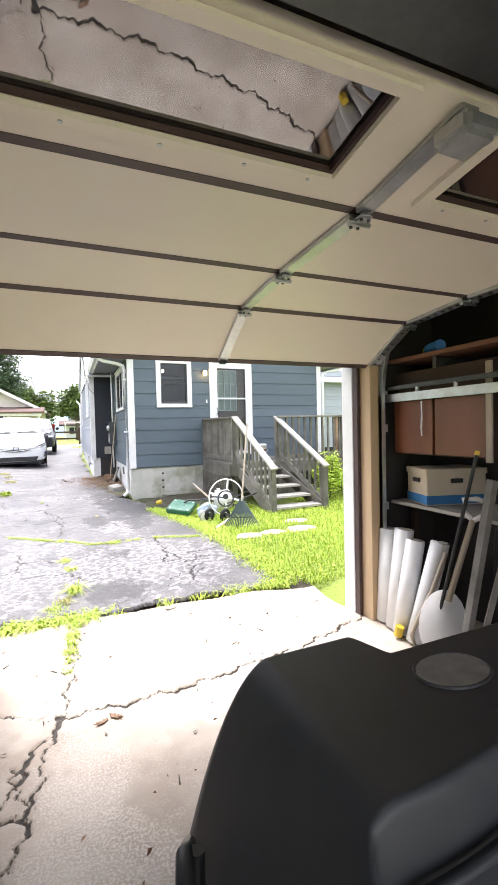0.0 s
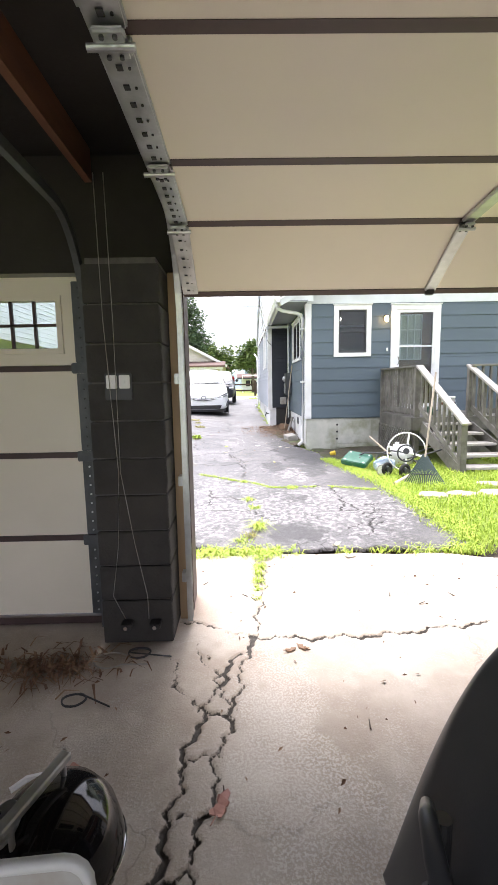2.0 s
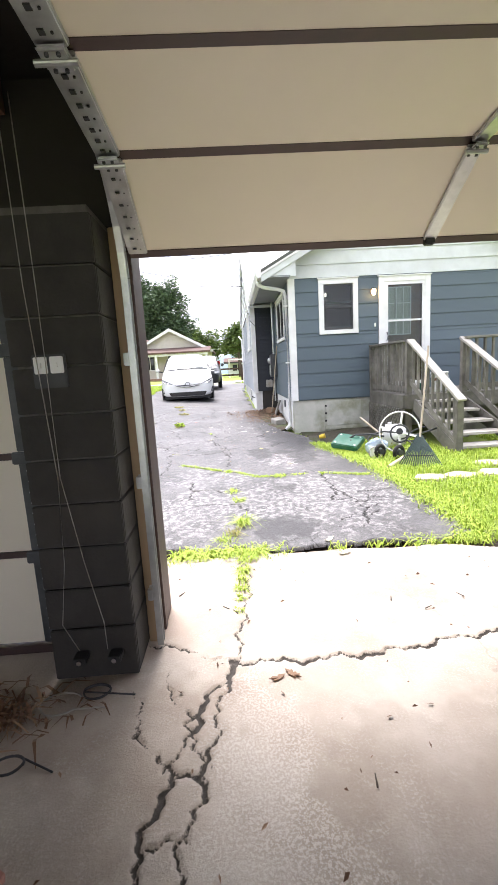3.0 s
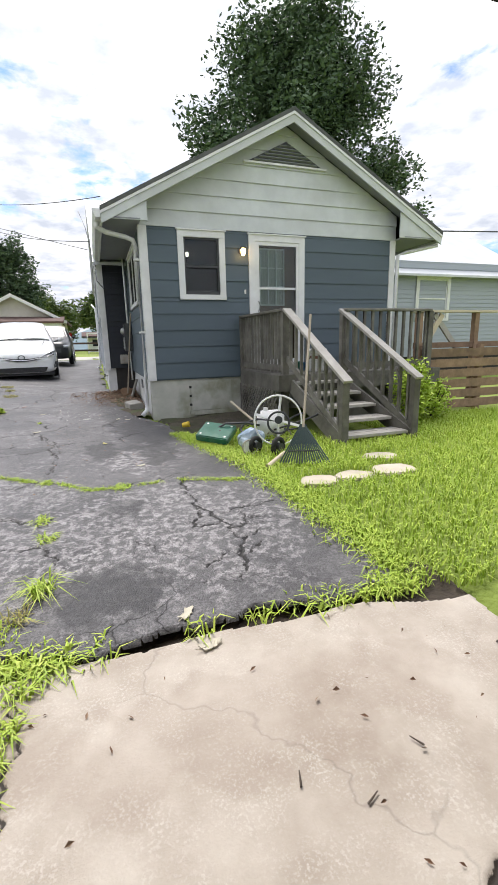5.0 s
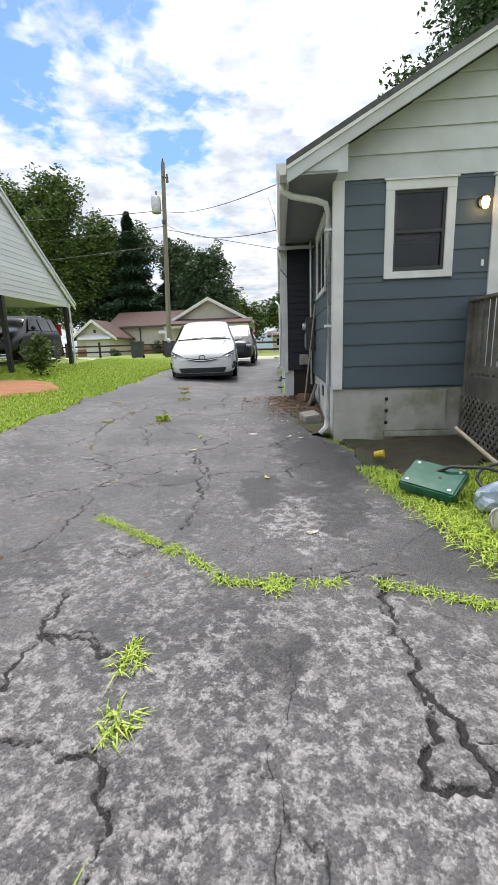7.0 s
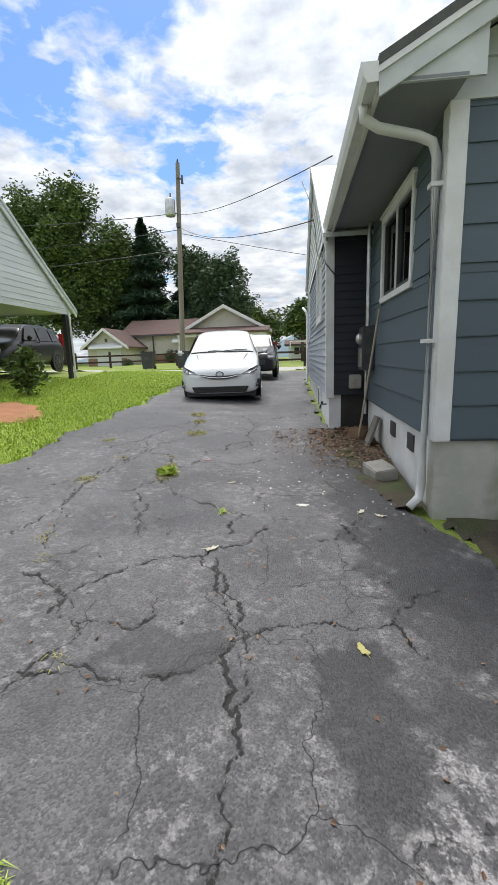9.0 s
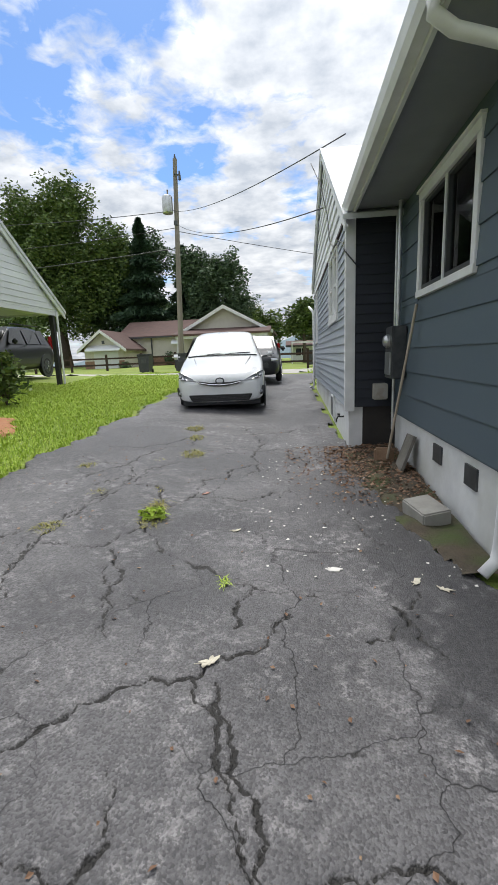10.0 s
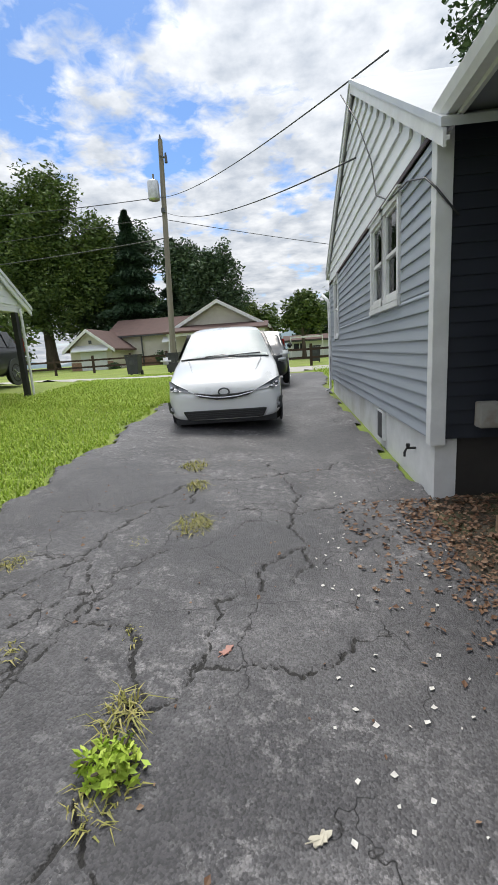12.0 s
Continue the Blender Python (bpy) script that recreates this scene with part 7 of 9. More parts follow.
# ---- utility pole, wires ----
pole = thing("utility_pole", (-6.35, 35.2, 0.8), "weathered wooden utility pole with grey transformer", "utility pole")
part("mast", rod((-6.72, 35.2, 0.6), (-6.25, 35.2, 13.5), 0.19, 0.13, n=14), POLE, pole)
tr_ = part("transformer", lathe([(0.0, 0.0), (0.3, 0.0), (0.32, 0.05), (0.32, 0.9), (0.28, 1.0), (0.0, 1.05)], (-6.85, 35.0, 10.4), n=18), STEEL, pole, "grey transformer drum", True)
part("bushing", rod((-6.8, 35.0, 11.4), (-6.8, 35.0, 11.75), 0.05), POLE, tr_)
part("crossbolt", rod((-6.3, 35.0, 12.6), (-5.9, 34.9, 12.45), 0.05), DARKSTEEL, pole)
part("insulator", rod((-5.95, 34.9, 12.2), (-5.95, 34.9, 12.7), 0.09, 0.05), DARKSTEEL, pole)
part("insulator", rod((-6.25, 35.2, 13.5), (-6.25, 35.2, 13.75), 0.08, 0.04), DARKSTEEL, pole)
part("cable_clamp", box(-6.5, 34.9, 9.7, -6.3, 35.1, 9.95), DARKSTEEL, pole)


def wire(name, p, q, sag, r, label):
    pts = []
    for k in range(25):
        t = k / 24
        v = Vector(p).lerp(Vector(q), t)
        pts.append((v.x, v.y, v.z - sag * 4 * t * (1 - t)))
    tagged(part(name, tube(pts, r, n=6), BLACKPLASTIC, None, "", True), label, "wire", "overhead wires")


wire("overhead_wire", (-6.4, 35.0, 10.5), (1.68, 15.19, 5.28), 0.35, 0.012, "black service wire sagging from the pole to the house")
wire("overhead_wire", (-6.4, 35.1, 9.8), (1.3, 15.5, 4.2), 0.5, 0.012, "thin black wire from the pole to the gable")
wire("overhead_wire", (-6.5, 35.2, 10.6), (-40, 34, 12.0), 0.8, 0.022, "black wire running from the pole towards the trees")
wire("overhead_wire", (-6.5, 35.2, 8.4), (-40, 30, 6.6), 0.6, 0.03, "black cable running from the pole towards the trees")
wire("overhead_wire", (-6.5, 35.2, 9.6), (-40, 33, 9.2), 0.8, 0.018, "black wire running from the pole towards the trees")
wire("overhead_wire", (-6.4, 35.2, 9.4), (40, 60, 8.0), 1.0, 0.018, "black wire running from the pole along the street")
wire("overhead_wire", (6.7, 8.95, 3.28), (14, 7.5, 3.4), 0.05, 0.012, "wire running from the gable to the yard")
tagged(part("house_cable", tube([(1.08, 15.3, 4.9), (1.22, 14.9, 4.4), (1.3, 14.4, 3.75), (1.32, 14.2, 3.3), (1.33, 13.6, 3.06), (1.33, 12.9, 3.0), (1.33, 12.4, 2.85), (1.33, 12.15, 2.7), (1.5, 12.15, 2.5)], 0.008, n=6), BLACKPLASTIC, None, "", True), "black cable hanging over the siding", "cable")

# ---- bins and far fences ----
def bin_(x, y, z, lid_tilt, label):
    b = thing("trash_bin", (x, y, z), label, "trash bin", "bins by the lane")
    bm = prism([(-0.26, 0.08), (0.26, 0.08), (0.32, 0.95), (-0.32, 0.95)], "y", -0.32, 0.34)
    bmesh.ops.translate(bm, vec=(x, y, z), verts=bm.verts)
    part("body", bm, BLACKPLASTIC, b)
    part("lid", box(x - 0.35, y - 0.38, z + 0.955, x + 0.35, y + 0.38, z + 1.03, 0.02), BLACKPLASTIC, b)
    part("handle", rod((x - 0.25, y + 0.42, z + 0.93), (x + 0.25, y + 0.42, z + 0.93), 0.018), BLACKPLASTIC, b)
    for s in (-1, 1):
        part("wheel", rod((x + s * 0.24, y + 0.28, z + 0.12), (x + s * 0.31, y + 0.28, z + 0.12), 0.12, n=16), RUBBER, b)
    part("panel", box(x - 0.12, y - 0.345, z + 0.55, x + 0.12, y - 0.322, z + 0.75), DARKSTEEL, b)


bin_(-7.35, 29.9, float(land(-7.35, 29.9)), 0, "dark grey wheeled trash bin beside the lane")
bin_(-5.5, 30.6, float(land(-5.5, 30.6)), 0, "dark grey wheeled trash bin beside the utility pole")
bin_(2.0, 36.0, float(land(2.0, 36.0)), 0, "dark grey wheeled trash bin by the rail fence")


def rail_fence(x0, y0, x1, y1, n, label):
    f = thing("rail_fence", (x0, y0, float(land(x0, y0))), label, "fence", "far rail fences")
    prev = None
    for k in range(n + 1):
        t = k / n
        x, y = x0 + (x1 - x0) * t, y0 + (y1 - y0) * t
        g = float(land(x, y))
        part("post", box(x - 0.07, y - 0.07, g - 0.1, x + 0.07, y + 0.07, g + 1.15, 0.01), DARKWOOD, f)
        if prev:
            for h in (0.4, 0.85):
                part("rail", beam((prev[0], prev[1], prev[2] + h), (x, y, g + h), 0.05, 0.12), DARKWOOD, f)
        prev = (x, y, g)


rail_fence(-20, 35.5, -8.0, 38.5, 5, "dark split rail fence before the far garage")
rail_fence(-0.5, 32.5, 12, 34.5, 6, "dark rail fence across the street")

# ---- far houses ----
def far_house(x0, x1, y, depth, z0, wall_h, ridge, wall_mat, along_x=True, gable_front=False, label="", windows=(), doors=(), awnings=()):
    h = thing("house", ((x0 + x1) / 2, y, z0), label, "house", "houses across the lane")
    part("wall", box(x0, y, z0 - 0.4, x1, y + depth, z0 + wall_h), wall_mat, h)
    e = 0.45
    if gable_front:
        m_ = (x0 + x1) / 2
        part("gable", prism([(x0, z0 + wall_h), (x1, z0 + wall_h), (m_, z0 + ridge)], "y", y + 0.02, y + depth - 0.02), wall_mat, h)
        s = (ridge - wall_h) / (m_ - x0)
        for a, b in ((x0 - e, m_), (x1 + e, m_)):
            za, zb = z0 + wall_h - s * e, z0 + ridge
            part("roof", prism([(a, za), (b, zb), (b, zb + 0.16), (a, za + 0.16)], "y", y - 0.5, y + depth + 0.4), BROWNROOF, h)
            part("rake_board", prism([(a, za - 0.14), (b, zb - 0.14), (b, zb + 0.14), (a, za + 0.14)], "y", y - 0.56, y - 0.5), WHITE, h)
    else:
        m_ = y + depth / 2
        part("gable", prism([(y, z0 + wall_h), (y + depth, z0 + wall_h), (m_, z0 + ridge)], "x", x0 + 0.02, x1 - 0.02), wall_mat, h)
        s = (ridge - wall_h) / (depth / 2)
        for a in (y - e, y + depth + e):
            za, zb = z0 + wall_h - s * e, z0 + ridge
            part("roof", prism([(a, za), (m_, zb), (m_, zb + 0.14), (a, za + 0.14)], "x", x0 - 0.5, x1 + 0.5), BROWNROOF, h)
        part("gutter", box(x0 - 0.5, y - e - 0.1, z0 + wall_h - s * e - 0.05, x1 + 0.5, y - e, z0 + wall_h - s * e + 0.08), DARKSTEEL, h)
    for wx, wz, ww, wh in windows:
        w = part("window", box(wx - 0.08, y - 0.05, wz - 0.08, wx + ww + 0.08, y - 0.005, wz + wh + 0.08), WHITE, h)
        for k in range(2):
            part("pane", box(wx + k * ww / 2 + 0.04, y - 0.06, wz, wx + (k + 1) * ww / 2 - 0.04, y - 0.051, wz + wh), CARGLASS, w)
    for wx, ww, wh in doors:
        d = part("garage_door", box(wx, y - 0.06, z0, wx + ww, y - 0.005, z0 + wh), VINYL_WHITE, h)
        for k in range(4):
            part("panel", box(wx + 0.06, y - 0.075, z0 + 0.06 + k * wh / 4, wx + ww - 0.06, y - 0.061, z0 + (k + 1) * wh / 4 - 0.06), VINYL_WHITE, d)
    for wx, ww, z in awnings:
        part("awning", prism([(y - 0.01, z + 0.45), (y - 0.75, z), (y - 0.75, z - 0.08), (y - 0.01, z + 0.35)], "x", wx, wx + ww), VINYL_WHITE, h)
    return h


PALEWALL = surface("pale_far_wall", (0.55, 0.52, 0.46), (0.64, 0.61, 0.55), 2, 0.8, bump=0.1, stain=(0.45, 0.42, 0.37), sscale=0.5, amount=0.4)
fh = far_house(-18.2, -14.5, 45, 6.5, 0.85, 1.95, 3.35, PALEWALL, gable_front=True, label="small cream garage with a white door and brick base", doors=((-17.3, 2.3, 1.55),), awnings=((-17.8, 3.2, 2.55),))
part("brick_base", box(-18.22, 44.97, 0.5, -17.32, 44.995, 1.6), BRICK, fh)
part("brick_base", box(-14.98, 44.97, 0.5, -14.48, 44.995, 1.6), BRICK, fh)
part("gable_vent", box(-16.45, 44.95, 3.1, -16.2, 44.99, 3.4), DARKSTEEL, fh)
fh = far_house(-16.5, -4.5, 50, 8, 0.9, 3.0, 4.6, PALEWALL, label="long low cream house with a brown shingle roof and brick base", windows=((-10.8, 2.0, 1.9, 1.15),), awnings=((-11.3, 2.9, 3.05),))
part("brick_base", box(-16.52, 49.95, 0.4, -4.48, 49.99, 1.75), BRICK, fh)
part("downspout", rod((-13.4, 49.8, 0.9), (-13.4, 49.8, 3.8), 0.07), DARKSTEEL, fh)
fh = far_house(-8.4, -1.3, 43, 9, 0.8, 2.85, 4.75, PALEWALL, gable_front=True, label="cream house with a front gable and shaded porch", windows=((-7.4, 1.9, 0.9, 1.3), (-5.2, 1.9, 0.9, 1.3)))
part("porch_roof", prism([(40.6, 3.25), (43.0, 3.75), (43.0, 3.9), (40.6, 3.4)], "x", -8.7, -1.0), BROWNROOF, fh)
for x in (-8.3, -6.0, -3.7, -1.4):
    part("porch_post", box(x - 0.09, 40.8, 0.5, x + 0.09, 41.0, 3.3), WHITE, fh)
part("porch_beam", box(-8.5, 40.75, 3.05, -1.2, 41.0, 3.26), WHITE, fh)
part("porch_floor", box(-8.5, 40.6, 0.4, -1.2, 43, 1.05), BRICK, fh)
far_house(0.5, 5.5, 52, 4, 0.9, 1.5, 1.9, VINYL_WHITE, label="low white shed beyond the rail fence", windows=((1.0, 1.4, 1.2, 0.7),))
fs = thing("swing_frame", (2.5, 44, 0.8), "white metal frame standing in a far yard", "frame")
part("beam", beam((0.6, 44, 2.5), (3.2, 44, 2.5), 0.1, 0.12), PLASTER, fs)
part("leg", rod((0.65, 44, 0.6), (0.65, 44, 2.45), 0.05), PLASTER, fs)
part("leg", rod((3.15, 44, 0.6), (3.15, 44, 2.45), 0.05), PLASTER, fs)

# ---- trees ----
def leaf_cloud(rng, lobes, count, size, droop=0.0):
    """Small folded leaves or clumps, scattered in lobes (x, y, z, rx, ry, rz), thicker towards their skins."""
    lobes = np.array(lobes, float)
    vol = lobes[:, 3] * lobes[:, 4] * lobes[:, 5]
    pick = rng.choice(len(lobes), count, p=vol / vol.sum())
    d = rng.normal(size=(count, 3))
    d /= np.linalg.norm(d, axis=1)[:, None]
    r = rng.random(count) ** 0.42
    # uneven skin: push out and in by direction
    wob = 0.8 + 0.28 * np.sin(5 * d[:, 0] + 3 * pick) * np.sin(4 * d[:, 2] + 2 * pick) + 0.15 * np.sin(11 * d[:, 1] + pick)
    c = lobes[pick, :3] + d * (r * wob)[:, None] * lobes[pick, 3:]
    a = rng.normal(size=(count, 3)); a /= np.linalg.norm(a, axis=1)[:, None]
    a[:, 2] = a[:, 2] * 0.6 - droop
    b = np.cross(a, rng.normal(size=(count, 3))); b /= np.linalg.norm(b, axis=1)[:, None]
    s = size * (0.55 + 0.9 * rng.random(count))[:, None]
    v = np.stack([c - a * s, c + b * s * 0.42, c + a * s, c - b * s * 0.42], 1).reshape(-1, 3)
    i = np.arange(count) * 4
    f = np.stack([i, i + 1, i + 2, i + 3], 1)
    return v, f


def tree(x, y, height, trunk_h, r, lobes, count, size, mat, label, seed, limbs=7):
    """A tapered trunk with limbs and a crown of many leaf clumps. lobes lie relative to the foot."""
    rng = np.random.default_rng(seed)
    z = float(land(x, y)) - 0.1
    t = thing("tree", (x, y, z), label, "tree", "trees")
    pts, rad = [], []
    for k in range(9):
        q = k / 8
        pts.append((x + 0.25 * math.sin(2.2 * q + seed) * q, y + 0.2 * math.sin(1.7 * q + seed), z + height * 0.82 * q))
        rad.append(r * (1.25 - q * 1.1) if k else r * 1.5)
    part("trunk", tube(pts, rad, n=10), BARK, t, "", True)
    lim = None
    for k in range(limbs):
        lo = lobes[k % len(lobes)]
        h = trunk_h + (height * 0.6 - trunk_h) * (k / limbs)
        p0 = Vector((x, y, z + h))
        p2 = Vector((x + lo[0] * 0.8, y + lo[1] * 0.8, z + lo[2]))
        p1 = p0.lerp(p2, 0.5) + Vector((0, 0, -0.4))
        lim = tube([p0, p1, p2], [r * 0.45, r * 0.3, r * 0.08], lim, 6)
    part("limbs", lim, BARK, t, "", True)
    v, f = leaf_cloud(rng, [(x + l[0], y + l[1], z + l[2], l[3], l[4], l[5]) for l in lobes], count, size)
    raw("crown", v.tolist(), f.tolist(), mat, t)
    return t


def conifer(x, y, height, width, count, size, label, seed):
    rng = np.random.default_rng(seed)
    z = float(land(x, y)) - 0.1
    t = thing("tree", (x, y, z), label, "tree", "trees")
    part("trunk", rod((x, y, z), (x, y, z + height * 0.95), 0.35, 0.04), BARK, t)
    h = 0.08 + 0.92 * rng.random(count) ** 1.3
    tier = 0.75 + 0.3 * np.sin(h * 55)
    a = rng.random(count) * 2 * np.pi
    rr = width * (1 - h) ** 0.85 * tier * (0.35 + 0.65 * rng.random(count) ** 0.5) * (0.85 + 0.25 * np.sin(3 * a + 9 * h))
    c = np.stack([x + rr * np.cos(a), y + rr * np.sin(a), z + height * h - 0.12 * rr], 1)
    out = np.stack([np.cos(a), np.sin(a), -0.35 + 0.5 * rng.normal(size=count) * 0.4], 1) + 0.35 * rng.normal(size=(count, 3))
    out /= np.linalg.norm(out, axis=1)[:, None]
    b = np.cross(out, rng.normal(size=(count, 3))); b /= np.linalg.norm(b, axis=1)[:, None]
    s = size * (0.6 + 0.8 * rng.random(count))[:, None]
    v = np.stack([c - out * s, c + b * s * 0.3, c + out * s, c - b * s * 0.3], 1).reshape(-1, 3)
    i = np.arange(count) * 4
    raw("crown", v.tolist(), np.stack([i, i + 1, i + 2, i + 3], 1).tolist(), LEAF_CONIFER, t)


# left group behind the lane
tree(-27, 58, 22, 5, 0.55, [(0, 0, 13, 6, 5, 6.5), (-5, 0, 11, 5, 4, 5), (5, 1, 11, 5, 4, 5), (2, 0, 18, 4, 4, 4), (-3, 0, 17.5, 3.6, 3.5, 3.6), (7, 0, 14, 3, 3, 3), (0, -1, 7, 6.5, 4, 4)], 64000, 0.22, LEAF_OAK, "tall spreading deciduous tree with yellow-green top", 3, 9)
tree(-38, 60, 22, 5, 0.6, [(0, 0, 14, 7, 5, 7), (-6, 0, 11, 6, 4, 6), (5, 0, 12, 5, 5, 6), (0, -1, 7, 8, 4, 5)], 52000, 0.25, LEAF_OAK, "tall broad deciduous tree", 5, 8)
tree(-20, 62, 18, 4, 0.5, [(0, 0, 10, 5, 4, 6), (3, 0, 13, 3.5, 3, 3.5), (-3, 0, 7, 5, 4, 5)], 38000, 0.23, LEAF_DARK, "dark green deciduous tree", 8, 7)
tree(-9.5, 60, 14.5, 4, 0.45, [(0, 0, 8.5, 3.8, 3.4, 5), (2.6, 0, 10, 2.6, 2.4, 3.2), (3.8, 0, 6.5, 2.4, 2.4, 2.8), (-2, 0, 11.5, 2.4, 2.2, 2.4), (0, 0, 5, 4, 3, 3)], 36000, 0.2, LEAF_DARK, "dark green tree with a ragged outline", 12, 7)
tree(-5.5, 72, 9.5, 2, 0.3, [(0, 0, 5, 4, 3, 4), (3, 0, 4.5, 3, 2.5, 3), (-3, 0, 5, 3, 3, 3.5)], 10000, 0.3, LEAF_OAK, "lighter green tree behind the houses", 14, 5)
conifer(-16.5, 58, 16.3, 5.2, 42000, 0.32, "tall dark green spruce tree", 21)
conifer(-12.6, 62, 14.0, 3.8, 14000, 0.4, "dark spruce beside a taller one", 22)
tree(-30, 46, 8, 1.5, 0.2, [(0, 0, 4, 5, 3, 3.4), (-5, 0, 3.6, 4, 3, 3), (5, 0, 3.2, 3.4, 3, 2.6)], 12000, 0.28, LEAF_OAK, "low bushy tree behind the carport", 25, 5)
# behind the house
tree(12.6, 27, 19, 4, 0.55, [(0, 0, 13.2, 4.2, 3.6, 5.0), (-4.2, -0.5, 10.6, 2.6, 2.6, 3.4), (3.6, 0, 14.4, 3.0, 3, 3.6), (6.2, 0, 10.6, 3.0, 2.6, 2.2), (1.5, 0, 17.2, 3.0, 2.6, 2.8), (-1.8, 0, 15.6, 2.2, 2.2, 2.6), (2.2, 0, 8.6, 4.6, 3, 3), (8.2, 0, 8.2, 2.2, 2, 1.4), (-2.4, 0, 8.4, 2.8, 2.4, 2.6)], 62000, 0.15, LEAF_DARK, "tall leafy tree rising behind the small house", 31, 10)
tree(6.6, 25, 9.2, 3, 0.25, [(0, 0, 7.4, 2.2, 1.8, 1.9), (1.4, 0, 6.4, 2, 1.6, 1.6)], 7000, 0.14, LEAF_OAK, "yellow-green small tree behind the roof ridge", 33, 4)
# right of the drive, far
tree(1.8, 46, 6.2, 1.6, 0.16, [(0, 0, 4.0, 1.7, 1.6, 1.6), (0.9, 0, 3.4, 1.3, 1.2, 1.3), (-0.9, 0, 3.3, 1.3, 1.2, 1.2), (0.3, 0, 4.9, 1.0, 1, 0.9)], 9000, 0.16, LEAF_OAK, "small round-headed tree in the far yard", 41, 6)
tree(7.5, 60, 8, 2, 0.3, [(0, 0, 4.5, 4, 3, 3.4), (-4, 0, 3.6, 3, 3, 2.6)], 9000, 0.28, LEAF_DARK, "dark green tree beyond the far yard", 43, 5)
for k, (x, y) in enumerate(((-48, 70), (-60, 78), (14, 84), (24, 80), (-24, 92), (36, 74))):
    tree(x, y, 13 + k % 3 * 2, 3, 0.4, [(0, 0, 7.5, 6.5, 4, 6), (4, 0, 6, 4, 3, 4), (-4, 0, 5.5, 4, 3, 4)], 8000, 0.5, LEAF_DARK, "far dark tree at the edge of the yards", 60 + k, 4)


def shrub(x, y, z, r, h, count, size, mat, label, seed):
    rng = np.random.default_rng(seed)
    s = thing("shrub", (x, y, z), label, "shrub", "shrubs")
    stems = None
    for k in range(7):
        a = 2 * math.pi * k / 7
        stems = tube([(x, y, z), (x + 0.35 * r * math.cos(a), y + 0.35 * r * math.sin(a), z + h * 0.5), (x + 0.7 * r * math.cos(a), y + 0.7 * r * math.sin(a), z + h * 0.85)], [0.012, 0.009, 0.004], stems, 5)
    part("stems", stems, BARK, s)
    v, f = leaf_cloud(rng, [(x, y, z + h * 0.45, r, r, h * 0.5), (x + r * 0.3, y, z + h * 0.75, r * 0.5, r * 0.5, h * 0.3)], count, size)
    raw("leaves", v.tolist(), f.tolist(), mat, s)


shrub(5.35, 6.75, 0.12, 0.34, 0.95, 2600, 0.035, GRASS, "leafy green weed beside the stairs", 71)
shrub(5.9, 6.95, 0.12, 0.3, 0.6, 1500, 0.035, GRASS, "leafy green weed before the fence", 72)
shrub(-0.46, 9.75, float(land(-0.46, 9.75)), 0.12, 0.1, 520, 0.024, GRASS, "low leafy weed growing through the asphalt", 77)
shrub(-5.0, 14.6, float(land(-5, 14.6)), 0.45, 1.1, 1200, 0.07, LEAF_OAK, "young sapling in red clay by the carport", 73)
shrub(-14.2, 44.3, 0.8, 0.6, 0.7, 700, 0.1, LEAF_DARK, "clipped round shrub by the far garage", 74)
for k, x in enumerate((-11.6, -8.7)):
    shrub(x, 49.3, 0.9, 0.6, 1.5, 500, 0.12, LITTER if k else LEAF_DARK, "dark reddish shrub before the far house", 75 + k)

clay = sheet("clay_bed", np.arange(-7, -2.4, 0.05), np.arange(8.5, 16, 0.05), lambda x, y: ((x + 4.6) / 1.2) ** 2 + ((y - 12.2) / 1.3) ** 2 + 0.3 * np.sin(5 * x) * np.sin(4 * y) + 0.15 * np.sin(13 * x + y) < 1, lambda x, y: land(x, y) + 0.0 + 0.05 * np.clip(1 - ((x + 4.6) / 1.2) ** 2 - ((y - 12.2) / 1.3) ** 2, 0, 1) + 0.01 * np.sin(8 * x) * np.sin(9 * y), CLAY, (), 0, 0.1)
tagged(clay, "bare red clay patch in the lawn", "soil", kind="structure")

# far hills close the horizon; their haze is a painted blue
hx = np.linspace(-700, 700, 90)
hv, hf = [], []
for k, x in enumerate(hx):
    top = 16 + 10 * math.sin(x * 0.009 + 1) + 6 * math.sin(x * 0.023) + 3 * math.sin(x * 0.06)
    hv += [(x, 520 + 0.0002 * x * x, -8), (x, 600 + 0.0002 * x * x, top), (x, 760, -8)]
for k in range(len(hx) - 1):
    a = 3 * k
    hf += [(a, a + 3, a + 4, a + 1), (a + 1, a + 4, a + 5, a + 2)]
tagged(raw("backdrop", hv, hf, HILL, smooth=True), "wooded hills far away, tinted blue for haze", "hills", kind="structure")


